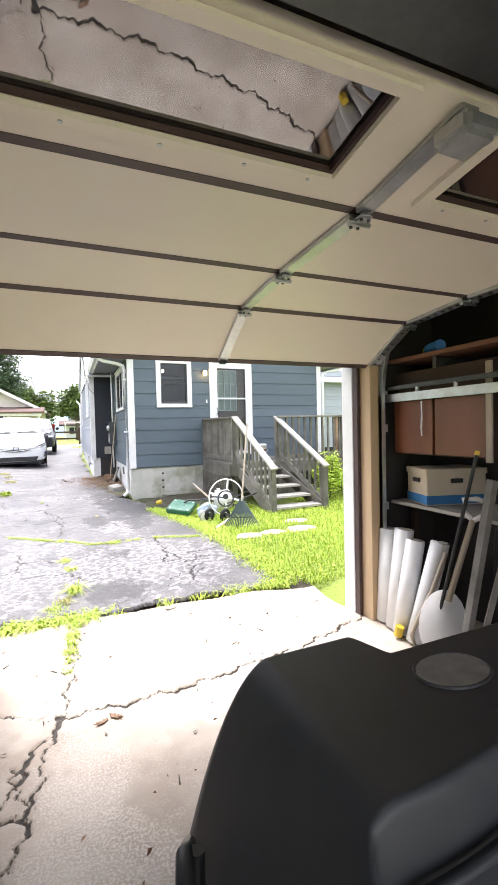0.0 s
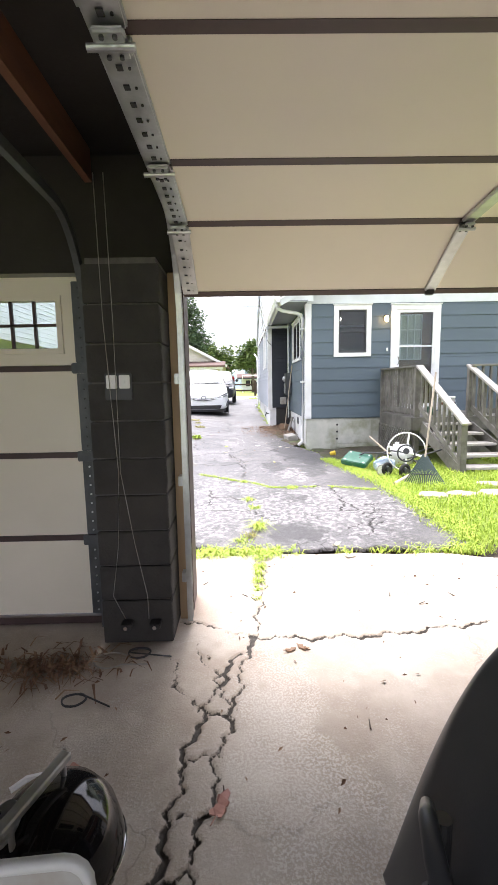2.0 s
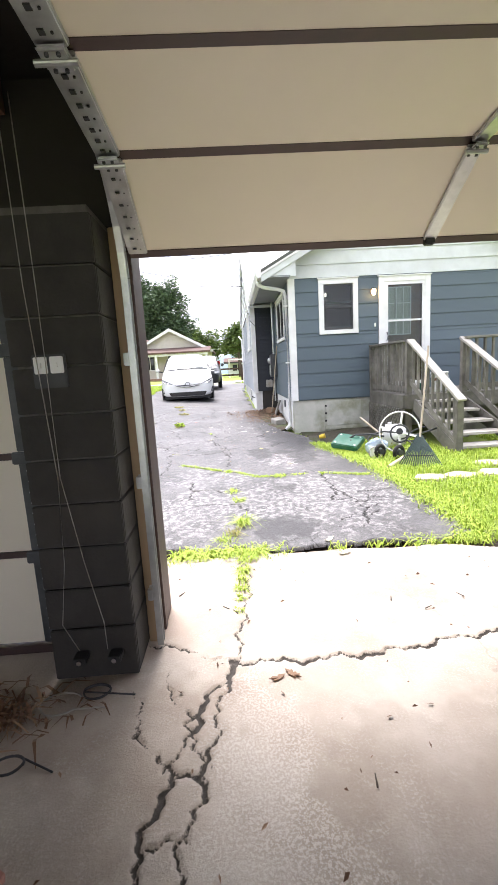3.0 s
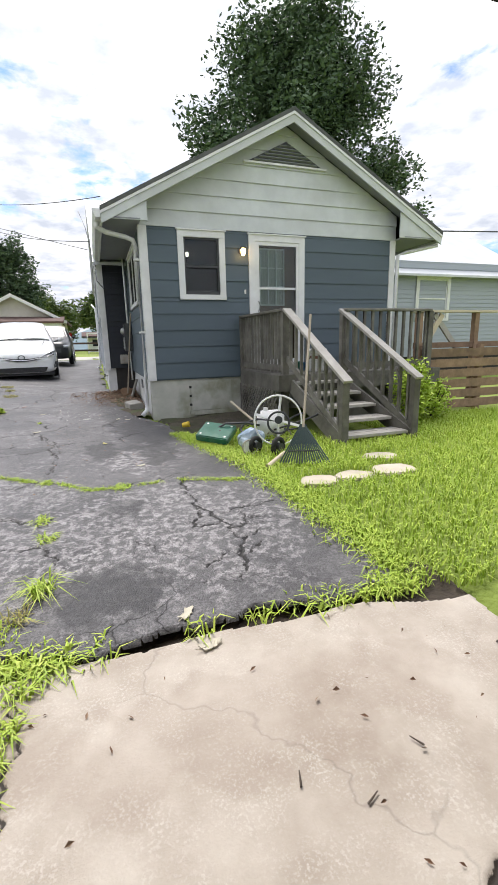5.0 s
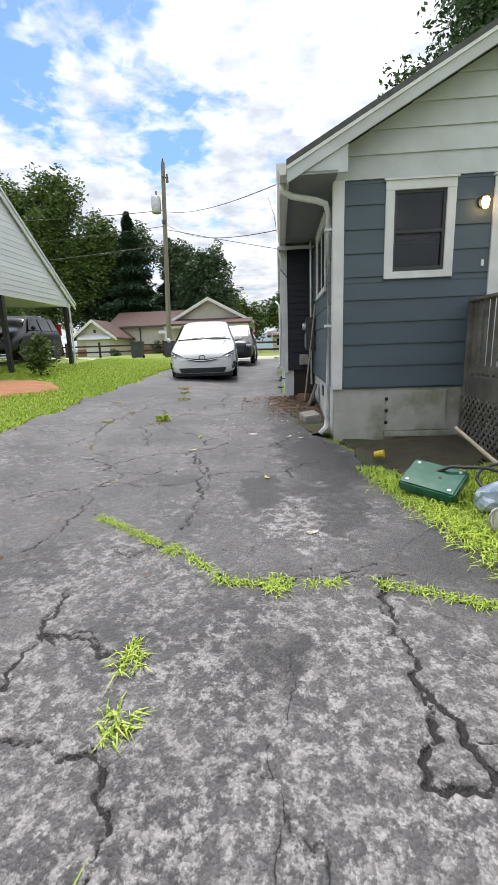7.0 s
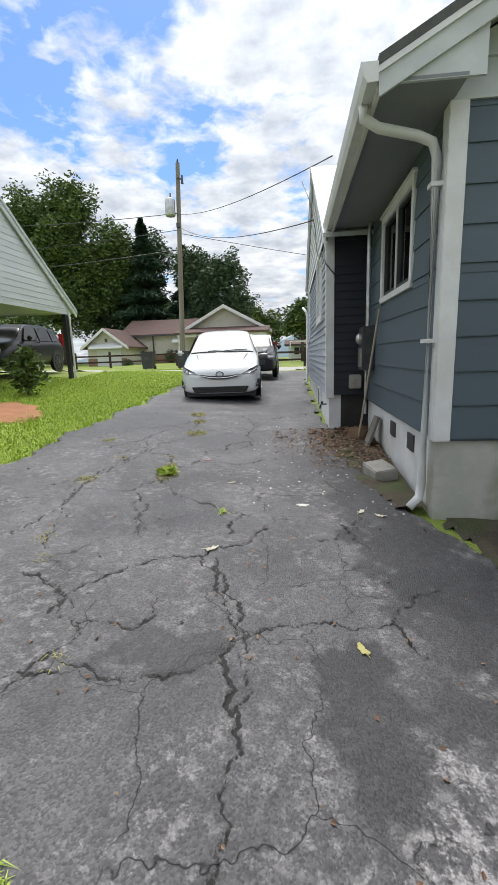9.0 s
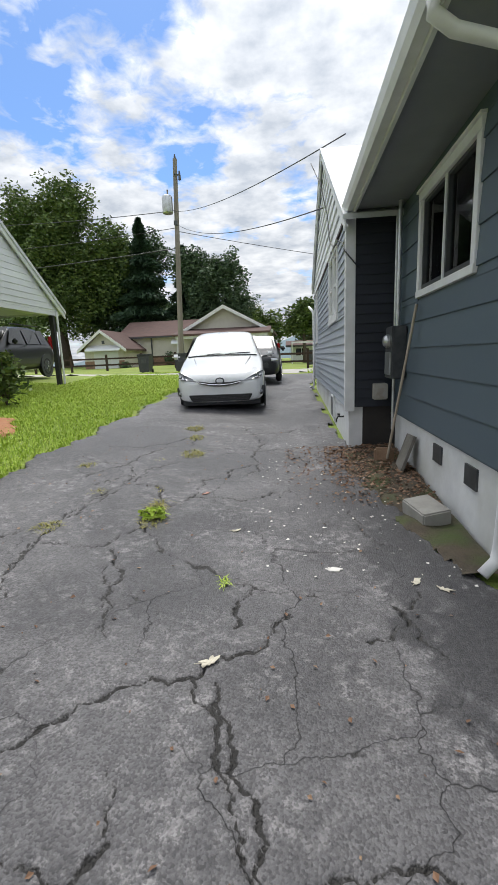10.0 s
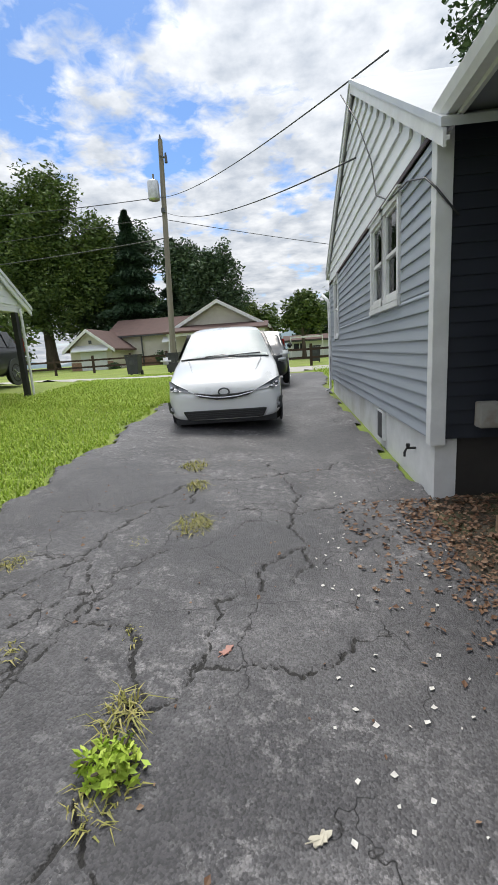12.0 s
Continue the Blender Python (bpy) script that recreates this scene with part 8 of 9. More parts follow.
# ---- grass ----
def blades(name, rng, px, py, pz, length, width, mat, label, lean=0.5, kind="stuff"):
    """Bent blades, two triangles and a tip each."""
    n = len(px)
    a = rng.random(n) * 2 * np.pi
    L = length * (0.5 + 0.9 * rng.random(n))
    w = width * (0.6 + 0.8 * rng.random(n))
    dx, dy = np.cos(a), np.sin(a)
    le = lean * (0.3 + rng.random(n))
    p0 = np.stack([px - dy * w, py + dx * w, pz], 1)
    p1 = np.stack([px + dy * w, py - dx * w, pz], 1)
    m0 = np.stack([px + dx * L * le * 0.35 - dy * w * 0.8, py + dy * L * le * 0.35 + dx * w * 0.8, pz + L * 0.62], 1)
    m1 = np.stack([px + dx * L * le * 0.35 + dy * w * 0.8, py + dy * L * le * 0.35 - dx * w * 0.8, pz + L * 0.62], 1)
    tip = np.stack([px + dx * L * le, py + dy * L * le, pz + L * (1.0 - 0.45 * le)], 1)
    v = np.stack([p0, p1, m1, m0, tip], 1).reshape(-1, 3)
    i = np.arange(n) * 5
    f = np.stack([i, i + 1, i + 2, i + 3], 1).tolist() + np.stack([i + 3, i + 2, i + 4], 1).tolist()
    ob = raw(name, v.tolist(), f, mat)
    return tagged(ob, label, "grass", kind=kind)


rng = np.random.default_rng(5)


def scatter(n, x0, x1, y0, y1, keep):
    x = x0 + (x1 - x0) * rng.random(n)
    y = y0 + (y1 - y0) * rng.random(n)
    k = keep(x, y)
    return x[k], y[k]


# lawn to the right of the drive
x, y = scatter(62000, 2.2, 8.5, 3.35, 8.6, lambda x, y: (~in_driveway(x - 0.03, y)) & ~((y < 3.42) & (x < 2.9)) & ~((x > 3.6) & (y > 7.3)) & ~((y > 7.5) & (x < 3.7)) & ~((np.abs(x - 4.25) < 0.5) & (y > 6.15)) & (((x - 2.95) / 0.2) ** 2 + ((y - 5.05) / 0.14) ** 2 > 1) & (((x - 3.3) / 0.19) ** 2 + ((y - 5.03) / 0.13) ** 2 > 1) & (((x - 3.75) / 0.24) ** 2 + ((y - 5.05) / 0.16) ** 2 > 1) & (((x - 3.92) / 0.2) ** 2 + ((y - 5.48) / 0.14) ** 2 > 1))
blades("grass", rng, x, y, land(x, y) - 0.035, 0.085, 0.0042, GRASS, "bright green lawn grass beside the asphalt", 0.9)
# ragged fringe along the asphalt's right and front edges
ey = 3.6 + 4.0 * rng.random(5000)
ex = np.interp(ey, (3.4, 3.7, 4.7, 5.8, 6.9, 7.9), (2.5, 2.66, 2.6, 2.5, 2.27, 2.12)) + rng.normal(size=5000) * 0.07
blades("grass", rng, ex, ey, land(ex, ey) - 0.025, 0.09, 0.0045, GRASS, "long grass fringe at the asphalt edge", 1.2)
# front joint: clumps where weeds grow
cl = [(0.75, 0.36, 420), (0.35, 0.35, 420), (-0.1, 0.3, 120), (1.02, 0.16, 40), (1.5, 0.2, 25), (1.85, 0.3, 40), (2.2, 0.35, 110), (2.55, 0.25, 250), (-0.9, 0.5, 120)]
fx = np.concatenate([c + s * (rng.random(n) - 0.5) for c, s, n in cl])
fy = 3.5 + 0.05 * rng.normal(size=len(fx))
blades("grass", rng, fx, fy, 0 * fx - 0.025, 0.075, 0.005, GRASS, "weedy grass growing in the joint before the slab", 1.5)
# tufts in the cracks
for k, (tx, ty, r, n, L, mt) in enumerate(((0.67, 4.98, 0.06, 130, 0.055, GRASS), (0.72, 4.68, 0.05, 110, 0.055, GRASS), (0.75, 4.05, 0.055, 110, 0.11, GRASS), (0.66, 3.84, 0.05, 60, 0.07, DRYGRASS), (0.6, 3.72, 0.08, 70, 0.07, GRASS), (0.61, 5.91, 0.05, 120, 0.05, GRASS), (1.26, 5.53, 0.07, 150, 0.05, GRASS), (-0.81, 8.0, 0.06, 70, 0.035, DRYGRASS), (-0.69, 6.66, 0.06, 60, 0.03, DRYGRASS), (-0.23, 7.16, 0.05, 50, 0.03, DRYGRASS), (-0.94, 8.27, 0.07, 80, 0.04, DRYGRASS), (-1.18, 9.46, 0.08, 110, 0.05, DRYGRASS), (-0.62, 10.42, 0.06, 60, 0.03, DRYGRASS), (-1.14, 10.23, 0.06, 60, 0.04, DRYGRASS), (-1.59, 10.97, 0.08, 100, 0.05, DRYGRASS), (-0.9, 11.34, 0.06, 70, 0.03, DRYGRASS), (0.74, 3.35, 0.05, 70, 0.06, GRASS), (0.72, 3.18, 0.04, 80, 0.05, GRASS), (0.71, 3.05, 0.03, 60, 0.045, GRASS), (0.7, 2.92, 0.028, 60, 0.045, GRASS), (0.69, 2.8, 0.022, 40, 0.04, GRASS), (0.68, 2.68, 0.018, 30, 0.03, GRASS),
                                          (-0.46, 9.7, 0.1, 160, 0.05, DRYGRASS), (-0.5, 9.95, 0.07, 110, 0.07, DRYGRASS), (-0.56, 11.66, 0.13, 260, 0.06, DRYGRASS), (-0.7, 12.5, 0.1, 160, 0.06, DRYGRASS), (-0.85, 13.1, 0.13, 220, 0.07, DRYGRASS), (0.25, 8.9, 0.03, 40, 0.05, GRASS))):
    a = rng.random(n) * 2 * np.pi
    rr = r * np.sqrt(rng.random(n))
    px, py = tx + rr * np.cos(a), ty + 1.4 * rr * np.sin(a)
    blades("grass_tuft", rng, px, py, land(px, py) - 0.01, L, 0.0038, mt, "tuft of grass growing through a crack", 1.5)
# green line in the long crack across the drive
cx = rng.random(2600)
px = -0.15 + 2.6 * cx
py = np.interp(px, (-0.13, 0.12, 0.4, 0.76, 0.97, 1.24, 1.56, 1.8, 2.19, 2.45), (6.45, 6.29, 6.07, 5.81, 5.57, 5.53, 5.56, 5.55, 5.39, 5.32)) + 0.02 * rng.normal(size=2600)
keep = (np.sin(7 * px) + np.sin(17 * px + 1) > -0.7)
blades("grass", rng, px[keep], py[keep], land(px[keep], py[keep]) - 0.01, 0.045, 0.003, GRASS, "short yellowing grass along the long crack", 1.3)
# left lawn
x, y = scatter(85000, -7.5, -2.1, 6, 19, lambda x, y: (~in_driveway(x + 0.02, y)) & (((x + 4.6) / 1.1) ** 2 + ((y - 12.2) / 1.2) ** 2 > 0.45 + 0.6 * rng.random(len(x))))
blades("grass", rng, x, y, land(x, y) - 0.035, 0.065, 0.007, GRASS, "bright mown lawn grass beside the drive", 0.9)
x, y = scatter(60000, -9, -2.3, 17, 30, lambda x, y: (~in_driveway(x + 0.02, y)) & (x > -6 - (y - 19) * 0.15) & (np.abs(y - np.interp(x, (-30, -12, -7, -3, 8), (21.5, 23.0, 25.8, 29.4, 30.6))) > 1.8))
blades("grass", rng, x, y, land(x, y) - 0.035, 0.1, 0.009, GRASS, "mown lawn grass by the lane", 0.9)
x, y = scatter(9000, 1.4, 6, 21, 30, lambda x, y: ~in_driveway(x, y))
blades("grass", rng, x, y, land(x, y) - 0.03, 0.11, 0.01, GRASS, "lawn grass behind the main house", 0.9)


# ---- litter ----
def flat_bits(name, px, py, pz, size, mat, label, aspect=0.6, category="litter"):
    n = len(px)
    a = rng.random(n) * 2 * np.pi
    s = size * (0.5 + rng.random(n))
    ux, uy = np.cos(a) * s, np.sin(a) * s
    t = 0.35 * rng.normal(size=n) * s
    v = np.stack([np.stack([px - ux, py - uy, pz + 0.003], 1), np.stack([px - uy * aspect, py + ux * aspect, pz + 0.008 + np.abs(t)], 1), np.stack([px + ux, py + uy, pz + 0.004 + np.abs(t) * 0.5], 1), np.stack([px + uy * aspect, py - ux * aspect, pz + 0.004], 1)], 1).reshape(-1, 3)
    i = np.arange(n) * 4
    return tagged(raw(name, v.tolist(), np.stack([i, i + 1, i + 2, i + 3], 1).tolist(), mat), label, category, kind="stuff")


n = 3600
px, py = 1.05 + 0.9 * rng.random(n), 10.2 + 2.0 * rng.random(n)
k = rng.random(n) < np.clip(1.2 - np.abs(py - 11.9) * 0.55 - (1.6 - px) * 0.7, 0.05, 1)
px[k] -= 0.5 * (rng.random(k.sum()) < 0.18)
flat_bits("leaf_litter", px[k], py[k], land(px[k], py[k]) + 0.04 * smoothstep(1.3, 1.9, px[k]) + 0.016, 0.017, LITTER, "dry brown leaves gathered in the nook by the wall")
n = 420
px, py = -2.2 + 4.2 * rng.random(n), 5.5 + 8 * rng.random(n)
flat_bits("leaf_litter", px, py, land(px, py) + 0.014, 0.012, LITTER, "scattered dry leaf bits on the asphalt")
n = 130
px, py = -0.6 + 3.2 * rng.random(n), 0.5 + 2.9 * rng.random(n)
flat_bits("leaf_litter", px, py, 0 * px + 0.003, 0.012, LITTER, "scattered dry leaf bits and twigs on the concrete", 0.3)
n = 160
px, py = 0.3 + 1.5 * rng.random(n), 9 + 3.5 * rng.random(n)
CHIP = surface("pale_chip", (0.6, 0.58, 0.54), (0.72, 0.7, 0.66), 9, 0.9, bump=0)
flat_bits("paint_chips", px, py, land(px, py) + 0.013, 0.011, CHIP, "pale paint chips scattered on the asphalt", 0.8)
tagged(part("paint_splash", prism([(0.92 + 0.05 * (1 + 0.22 * math.sin(3 * a) + 0.1 * math.sin(7 * a + 1)) * math.cos(a), 9.12 + 0.026 * (1 + 0.2 * math.sin(5 * a) + 0.12 * math.sin(8 * a)) * math.sin(a)) for a in (2 * math.pi * k / 22 for k in range(22))], "z", float(land(0.92, 9.12)) + 0.01, float(land(0.92, 9.12)) + 0.018), CHIP), "spilled white filler on the asphalt", "spill")


def oak_leaf(x, y, z, size, turn, mat, label):
    o = []
    for k in range(28):
        a = 2 * math.pi * k / 28
        r = size * (0.62 + 0.17 * math.cos(7 * a + 0.6) + 0.1 * math.sin(3 * a + turn)) * (0.7 + 0.42 * math.cos(2 * a))
        o.append((x + (r + 0.12 * size) * math.cos(a + turn), y + (r + 0.12 * size) * math.sin(a + turn)))
    own = prism(o, "z", z, z + 0.004)
    own = rod((x, y, z + 0.002), (x + 1.3 * size * math.cos(turn + 3.1), y + 1.3 * size * math.sin(turn + 3.1), z + 0.004), 0.003, 0.002, own, 5)
    for v in own.verts:
        d = (v.co - Vector((x, y, z))).length
        v.co.z += 0.25 * d * abs(math.sin(3 * math.atan2(v.co.y - y, v.co.x - x)))
    tagged(part("fallen_leaf", own, mat), label, "leaf", "fallen leaves")


PALELEAF = surface("pale_dry_leaf", (0.5, 0.46, 0.36), (0.62, 0.58, 0.48), 20, 0.8, bump=0.1)
PINKLEAF = surface("pink_brown_leaf", (0.4, 0.2, 0.16), (0.52, 0.3, 0.25), 20, 0.8, bump=0.1)
YELLOWLEAF = surface("yellow_leaf", (0.4, 0.36, 0.12), (0.5, 0.46, 0.2), 20, 0.8, bump=0.1)
for lx, ly, ls, lt, lm, lb in ((0.28, 8.24, 0.055, 0.6, PALELEAF, "pale dry oak leaf lying on the asphalt"), (1.15, 7.32, 0.045, 2.0, YELLOWLEAF, "yellow oak leaf lying on the asphalt"), (1.4, 9.02, 0.05, 1.0, PALELEAF, "pale dry oak leaf lying on the asphalt"), (1.54, 8.95, 0.045, 2.6, PALELEAF, "pale dry oak leaf lying on the asphalt"), (1.44, 3.6, 0.06, 0.9, PALELEAF, "pale dry leaf at the edge of the asphalt"), (1.5, 3.36, 0.06, 0.3, PALELEAF, "pale dry leaf on the concrete apron"), (1.48, 6.14, 0.045, 0.4, PALELEAF, "pale dry oak leaf lying on the asphalt"), (0.51, 1.2, 0.06, 1.2, PINKLEAF, "pinkish brown dry leaf on the concrete"), (-0.14, 10.33, 0.045, 1.0, PINKLEAF, "brown dry leaf on the asphalt"), (0.85, 2.08, 0.035, 0.4, LITTER, "curled brown leaf on the concrete"), (0.92, 2.1, 0.04, 2.4, LITTER, "curled brown leaf on the concrete"), (0.23, 9.6, 0.04, 0.5, PALELEAF, "pale dry leaf on the asphalt")):
    zz = float(land(lx, ly)) + 0.014 if ly > 3.5 else 0.003
    oak_leaf(lx, ly, zz, ls, lt, lm, lb)

# ---- things in the garage ----
# mower bagger with its black hood
hood = thing("mower_bagger", (1.35, 0.25, 0.0), "black moulded plastic grass bagger hood on a stand", "mower bagger")


# crown of the hood: a rounded sheet over x and y that rolls down at its edges
def hood_height(u, v):
    """Height over the plan, 0 to 1 each way: flat top, left and far shoulders rolled off."""
    left = (1 - (1 - np.clip(u / 0.239, 0, 1)) ** 1.726) ** 0.579
    far = (1 - (1 - np.clip((1 - v) / 0.12, 0, 1)) ** 1.726) ** 0.579
    return 0.326 + 0.674 * left * far


uu, vv = np.linspace(0, 1, 161) ** 1.5, 1 - np.linspace(1, 0, 161) ** 1.5
U, V = np.meshgrid(uu, vv)
HXs = 0.915 + 0.945 * U
HYs = -0.25 + (0.984 - 0.12 * smoothstep(0.47, 0.52, U)) * V
HZs = hood_height(U, V)
arch_edge = 0.46 - 0.2 * (1 - smoothstep(0.08, 0.2, U)) + 0.03 * smoothstep(0.3, 0.7, U)
scoop = smoothstep(0.1, 0.17, U + 0.08 * V) * (1 - smoothstep(-0.05, 0.0, V - arch_edge))
HZs = HZs - 0.42 * scoop
HZs = HZs - 0.012 * smoothstep(0.55, 0.57, U) * (1 - smoothstep(0.6, 0.62, V)) * (1 - scoop)
hi_ = np.arange(161 * 161).reshape(161, 161)
hv = np.stack([HXs.ravel(), HYs.ravel(), HZs.ravel()], 1).tolist()
hf = np.stack([hi_[:-1, :-1].ravel(), hi_[:-1, 1:].ravel(), hi_[1:, 1:].ravel(), hi_[1:, :-1].ravel()], 1).tolist()
crown_ob = raw("hood", hv, hf, PLASTIC, hood, smooth=True)
sol = crown_ob.modifiers.new("thickness", "SOLIDIFY")
sol.thickness, sol.offset = 0.012, -1
# side skirt and lip
part("side_wall", prism([(-0.25, 0.3), (0.62, 0.3), (0.62, 0.41), (-0.25, 0.41)], "x", 0.899, 0.909), PLASTIC, hood)
part("far_wall", box(1.2, 0.53, 0.5, 1.8, 0.541, 0.8), PLASTIC, hood)
part("lip", tube([(0.93, 0.56, 0.70), (0.905, 0.5, 0.74), (0.892, 0.44, 0.73), (0.888, 0.36, 0.68), (0.888, 0.2, 0.63), (0.888, -0.05, 0.6), (0.888, -0.25, 0.58)], [0.012, 0.016, 0.018, 0.017, 0.016, 0.016, 0.016], n=10), PLASTIC, hood, "thick moulded lip with a bolt", True)
part("lip_bolt", rod((0.868, 0.42, 0.71), (0.876, 0.42, 0.714), 0.009, n=8), BLACKMETAL, hood)
rim = []
for k in range(26):
    ru = 0.17 + 0.82 * k / 25
    rv = float(0.46 - 0.2 * (1 - smoothstep(0.08, 0.2, np.array(ru))) + 0.03 * smoothstep(0.3, 0.7, np.array(ru))) - 0.03
    rim.append((0.915 + 0.945 * ru, -0.25 + (0.984 - 0.12 * float(smoothstep(0.47, 0.52, np.array(ru)))) * rv - 0.01, float(hood_height(np.array(ru), np.array(rv))) - 0.11))
part("arch_rim", tube(rim, 0.011, n=8), PLASTIC, hood, "", True)
bmc = bmesh.new()
rows = []
for k in range(25):
    a = math.pi * k / 24
    rows.append([bmc.verts.new((1.36 - (0.2 + rr) * math.cos(a), 0.1 + dy, 0.62 + (0.13 + rr * 0.8) * math.sin(a))) for rr, dy in ((0.0, -0.14), (0.05, -0.12), (0.065, 0.0), (0.05, 0.1), (0.0, 0.1))])
for p_, q_ in zip(rows, rows[1:]):
    for j in range(5):
        bmc.faces.new((p_[j], p_[(j + 1) % 5], q_[(j + 1) % 5], q_[j]))
part("inner_chute", bmc, surface("scuffed_dark_plastic", (0.05, 0.046, 0.042), (0.13, 0.12, 0.11), 14, 0.5, bump=0.2), hood, "scuffed inner chute rim", True)
emb = part("emblem", prism([(1.472 + 0.085 * math.cos(a) , 0.402 + 0.058 * math.sin(a)) for a in (2 * math.pi * k / 28 for k in range(28))], "z", 0.992, 1.003), surface("grey_dusty_disc", (0.2, 0.195, 0.185), (0.32, 0.31, 0.295), 25, 0.5, bump=0.2), hood, "dusty grey oval emblem")
part("emblem_ring", tube([(1.472 + 0.089 * math.cos(a), 0.402 + 0.062 * math.sin(a), 1.001) for a in (2 * math.pi * k / 28 for k in range(28))], 0.004, closed=True, n=6), PLASTIC, hood)
part("bag", box(0.95, 0.05, 0.12, 1.36, 0.52, 0.66, 0.05), BLACKPLASTIC, hood, "black fabric grass bag", True)
part("bag", box(1.4, 0.05, 0.12, 1.8, 0.52, 0.66, 0.05), BLACKPLASTIC, hood, "black fabric grass bag", True)
for x in (0.93, 1.82):
    for y in (-0.15, 0.5):
        part("leg", rod((x, y, 0.0), (x, y, 0.74), 0.014), BLACKMETAL, hood)

# grey seat-like panel with tube frame, and a kettle grill behind it
pan = thing("folding_cart", (0.1, 0.5, 0.0), "grey plastic cart panel on a white tube frame", "cart")
o = []
for cx_, cz_, a0 in ((0.235, 0.53, 0), (-0.24, 0.53, 90), (-0.24, 0.08, 180), (0.235, 0.08, 270)):
    for k in range(5):
        a = radians(a0 + 22.5 * k)
        o.append((cx_ + 0.05 * math.cos(a), cz_ + 0.05 * math.sin(a)))
bmp = prism(o, "y", -0.012, 0.012)
PM = Matrix.Translation((0.03, 0.44, 0.0)) @ Euler((radians(-14), 0, radians(4))).to_matrix().to_4x4()
bmesh.ops.transform(bmp, matrix=PM, verts=bmp.verts)
pl = part("panel", bmp, GREYPLASTIC, pan, "stained grey plastic panel")
bmp = tube([PM @ Vector((a, -0.004, b)) for a, b in o], 0.013, closed=True, n=8)
part("rim", bmp, surface("pale_grey_rim", (0.42, 0.42, 0.41), (0.5, 0.5, 0.48), 8, 0.45), pan, "", True)
part("groove", rod(PM @ Vector((0.08, -0.016, 0.47)), PM @ Vector((0.02, -0.016, 0.2)), 0.006), DARKSTEEL, pan)
part("handle_tube", tube([(-0.18, 0.48, 0.0), (-0.18, 0.5, 0.45), (-0.18, 0.55, 0.66), (-0.15, 0.62, 0.69), (-0.08, 0.75, 0.66)], 0.013, n=8), PLASTER, pan, "", True)
KM = 0.8
ket = thing("kettle_grill", (0.0, 0.0, 0.0), "glossy black kettle grill lid with grey handle and vent", "kettle grill")
part("bowl", lathe([(0.0, 0.4), (0.1, 0.385), (0.17, 0.34), (0.215, 0.27), (0.235, 0.19), (0.24, 0.15), (0.24, 0.13), (0.225, 0.13), (0.2, 0.05), (0.12, 0.0), (0.0, 0.0)], (0.0, 0.0, 0.0), n=36), ENAMEL, ket, "", True)
part("lid_rim", tube([(0.241 * math.cos(a), 0.241 * math.sin(a), 0.145) for a in (2 * math.pi * k / 36 for k in range(36))], 0.006, closed=True, n=6), CHROME, ket)
part("vent_disc", rod((-0.13, -0.08, 0.36), (-0.136, -0.085, 0.372), 0.07, n=20), STEEL, ket)
for k in range(3):
    a = 2 * math.pi * k / 3
    part("vent_hole", rod((-0.138 + 0.035 * math.cos(a), -0.086 + 0.035 * math.sin(a), 0.369), (-0.161 + 0.035 * math.cos(a), -0.089 + 0.035 * math.sin(a), 0.379), 0.015), BLACKMETAL, ket)
part("handle", beam((-0.09, -0.18, 0.44), (0.02, 0.1, 0.46), 0.045, 0.03, bevel=0.006), STEEL, ket, "grey metal handle")
part("handle_leg", rod((-0.07, -0.14, 0.33), (-0.07, -0.14, 0.44), 0.01), STEEL, ket)
part("handle_leg", rod((0.01, 0.08, 0.37), (0.01, 0.08, 0.45), 0.01), STEEL, ket)
ket.matrix_basis = Matrix.Translation((0.05, 0.97, 0.0)) @ Matrix.Scale(KM, 4)

# right side: cabinets, shelves, tools
cab = thing("wall_cabinet", (3.35, 1.3, 1.3), "row of red-brown wooden wall cabinets", "cabinet")
part("body", box(3.13, -1.2, 1.3, 3.59, 2.42, 1.92), DARKWOOD, cab)
for k, (a, b) in enumerate(((2.02, 2.4), (1.6, 2.0), (1.1, 1.52), (0.6, 1.08), (0.1, 0.58))):
    d = part("door", box(3.1, a, 1.31, 3.125, b, 1.7, 0.004), CABINET, cab)
part("face_stile", box(3.085, 1.55, 1.28, 3.1, 1.59, 1.9), TOOLWOOD, cab)
part("cord", tube([(3.08, 2.1, 1.69), (3.078, 2.095, 1.58), (3.078, 2.1, 1.5), (3.077, 2.095, 1.44)], 0.006, n=6), PLASTER, cab, "white pull cord")
sh1 = thing("wall_shelf", (3.35, 0.6, 2.02), "reddish wooden shelf above the cabinets", "shelf", "garage shelves")
part("board", box(3.08, -1.2, 2.0, 3.59, 2.45, 2.03, 0.003), REDWOOD, sh1)
for yy in (2.0, 1.2, 0.4):
    part("bracket", box(3.12, yy, 1.92, 3.55, yy + 0.03, 1.998), DARKSTEEL, sh1)
lad = thing("aluminium_ladder", (3.1, 0.6, 1.71), "aluminium ladder lying along the cabinet fronts", "ladder")
part("stile", box(3.03, -1.4, 1.70, 3.055, 2.6, 1.76, 0.004), STEEL, lad)
part("stile", box(3.03, -1.4, 1.79, 3.055, 2.6, 1.82, 0.004), DARKSTEEL, lad)
for yy in np.arange(-1.2, 2.5, 0.33):
    part("rung", rod((3.045, float(yy), 1.755), (3.045, float(yy), 1.8), 0.014), STEEL, lad)
for yy in (2.3, -1.0):
    part("hook", box(3.055, yy, 1.7, 3.1, yy + 0.03, 1.74), DARKSTEEL, lad)
sh2 = thing("wall_shelf", (3.35, 1.2, 0.93), "low pale shelf carrying a carton", "shelf", "garage shelves")
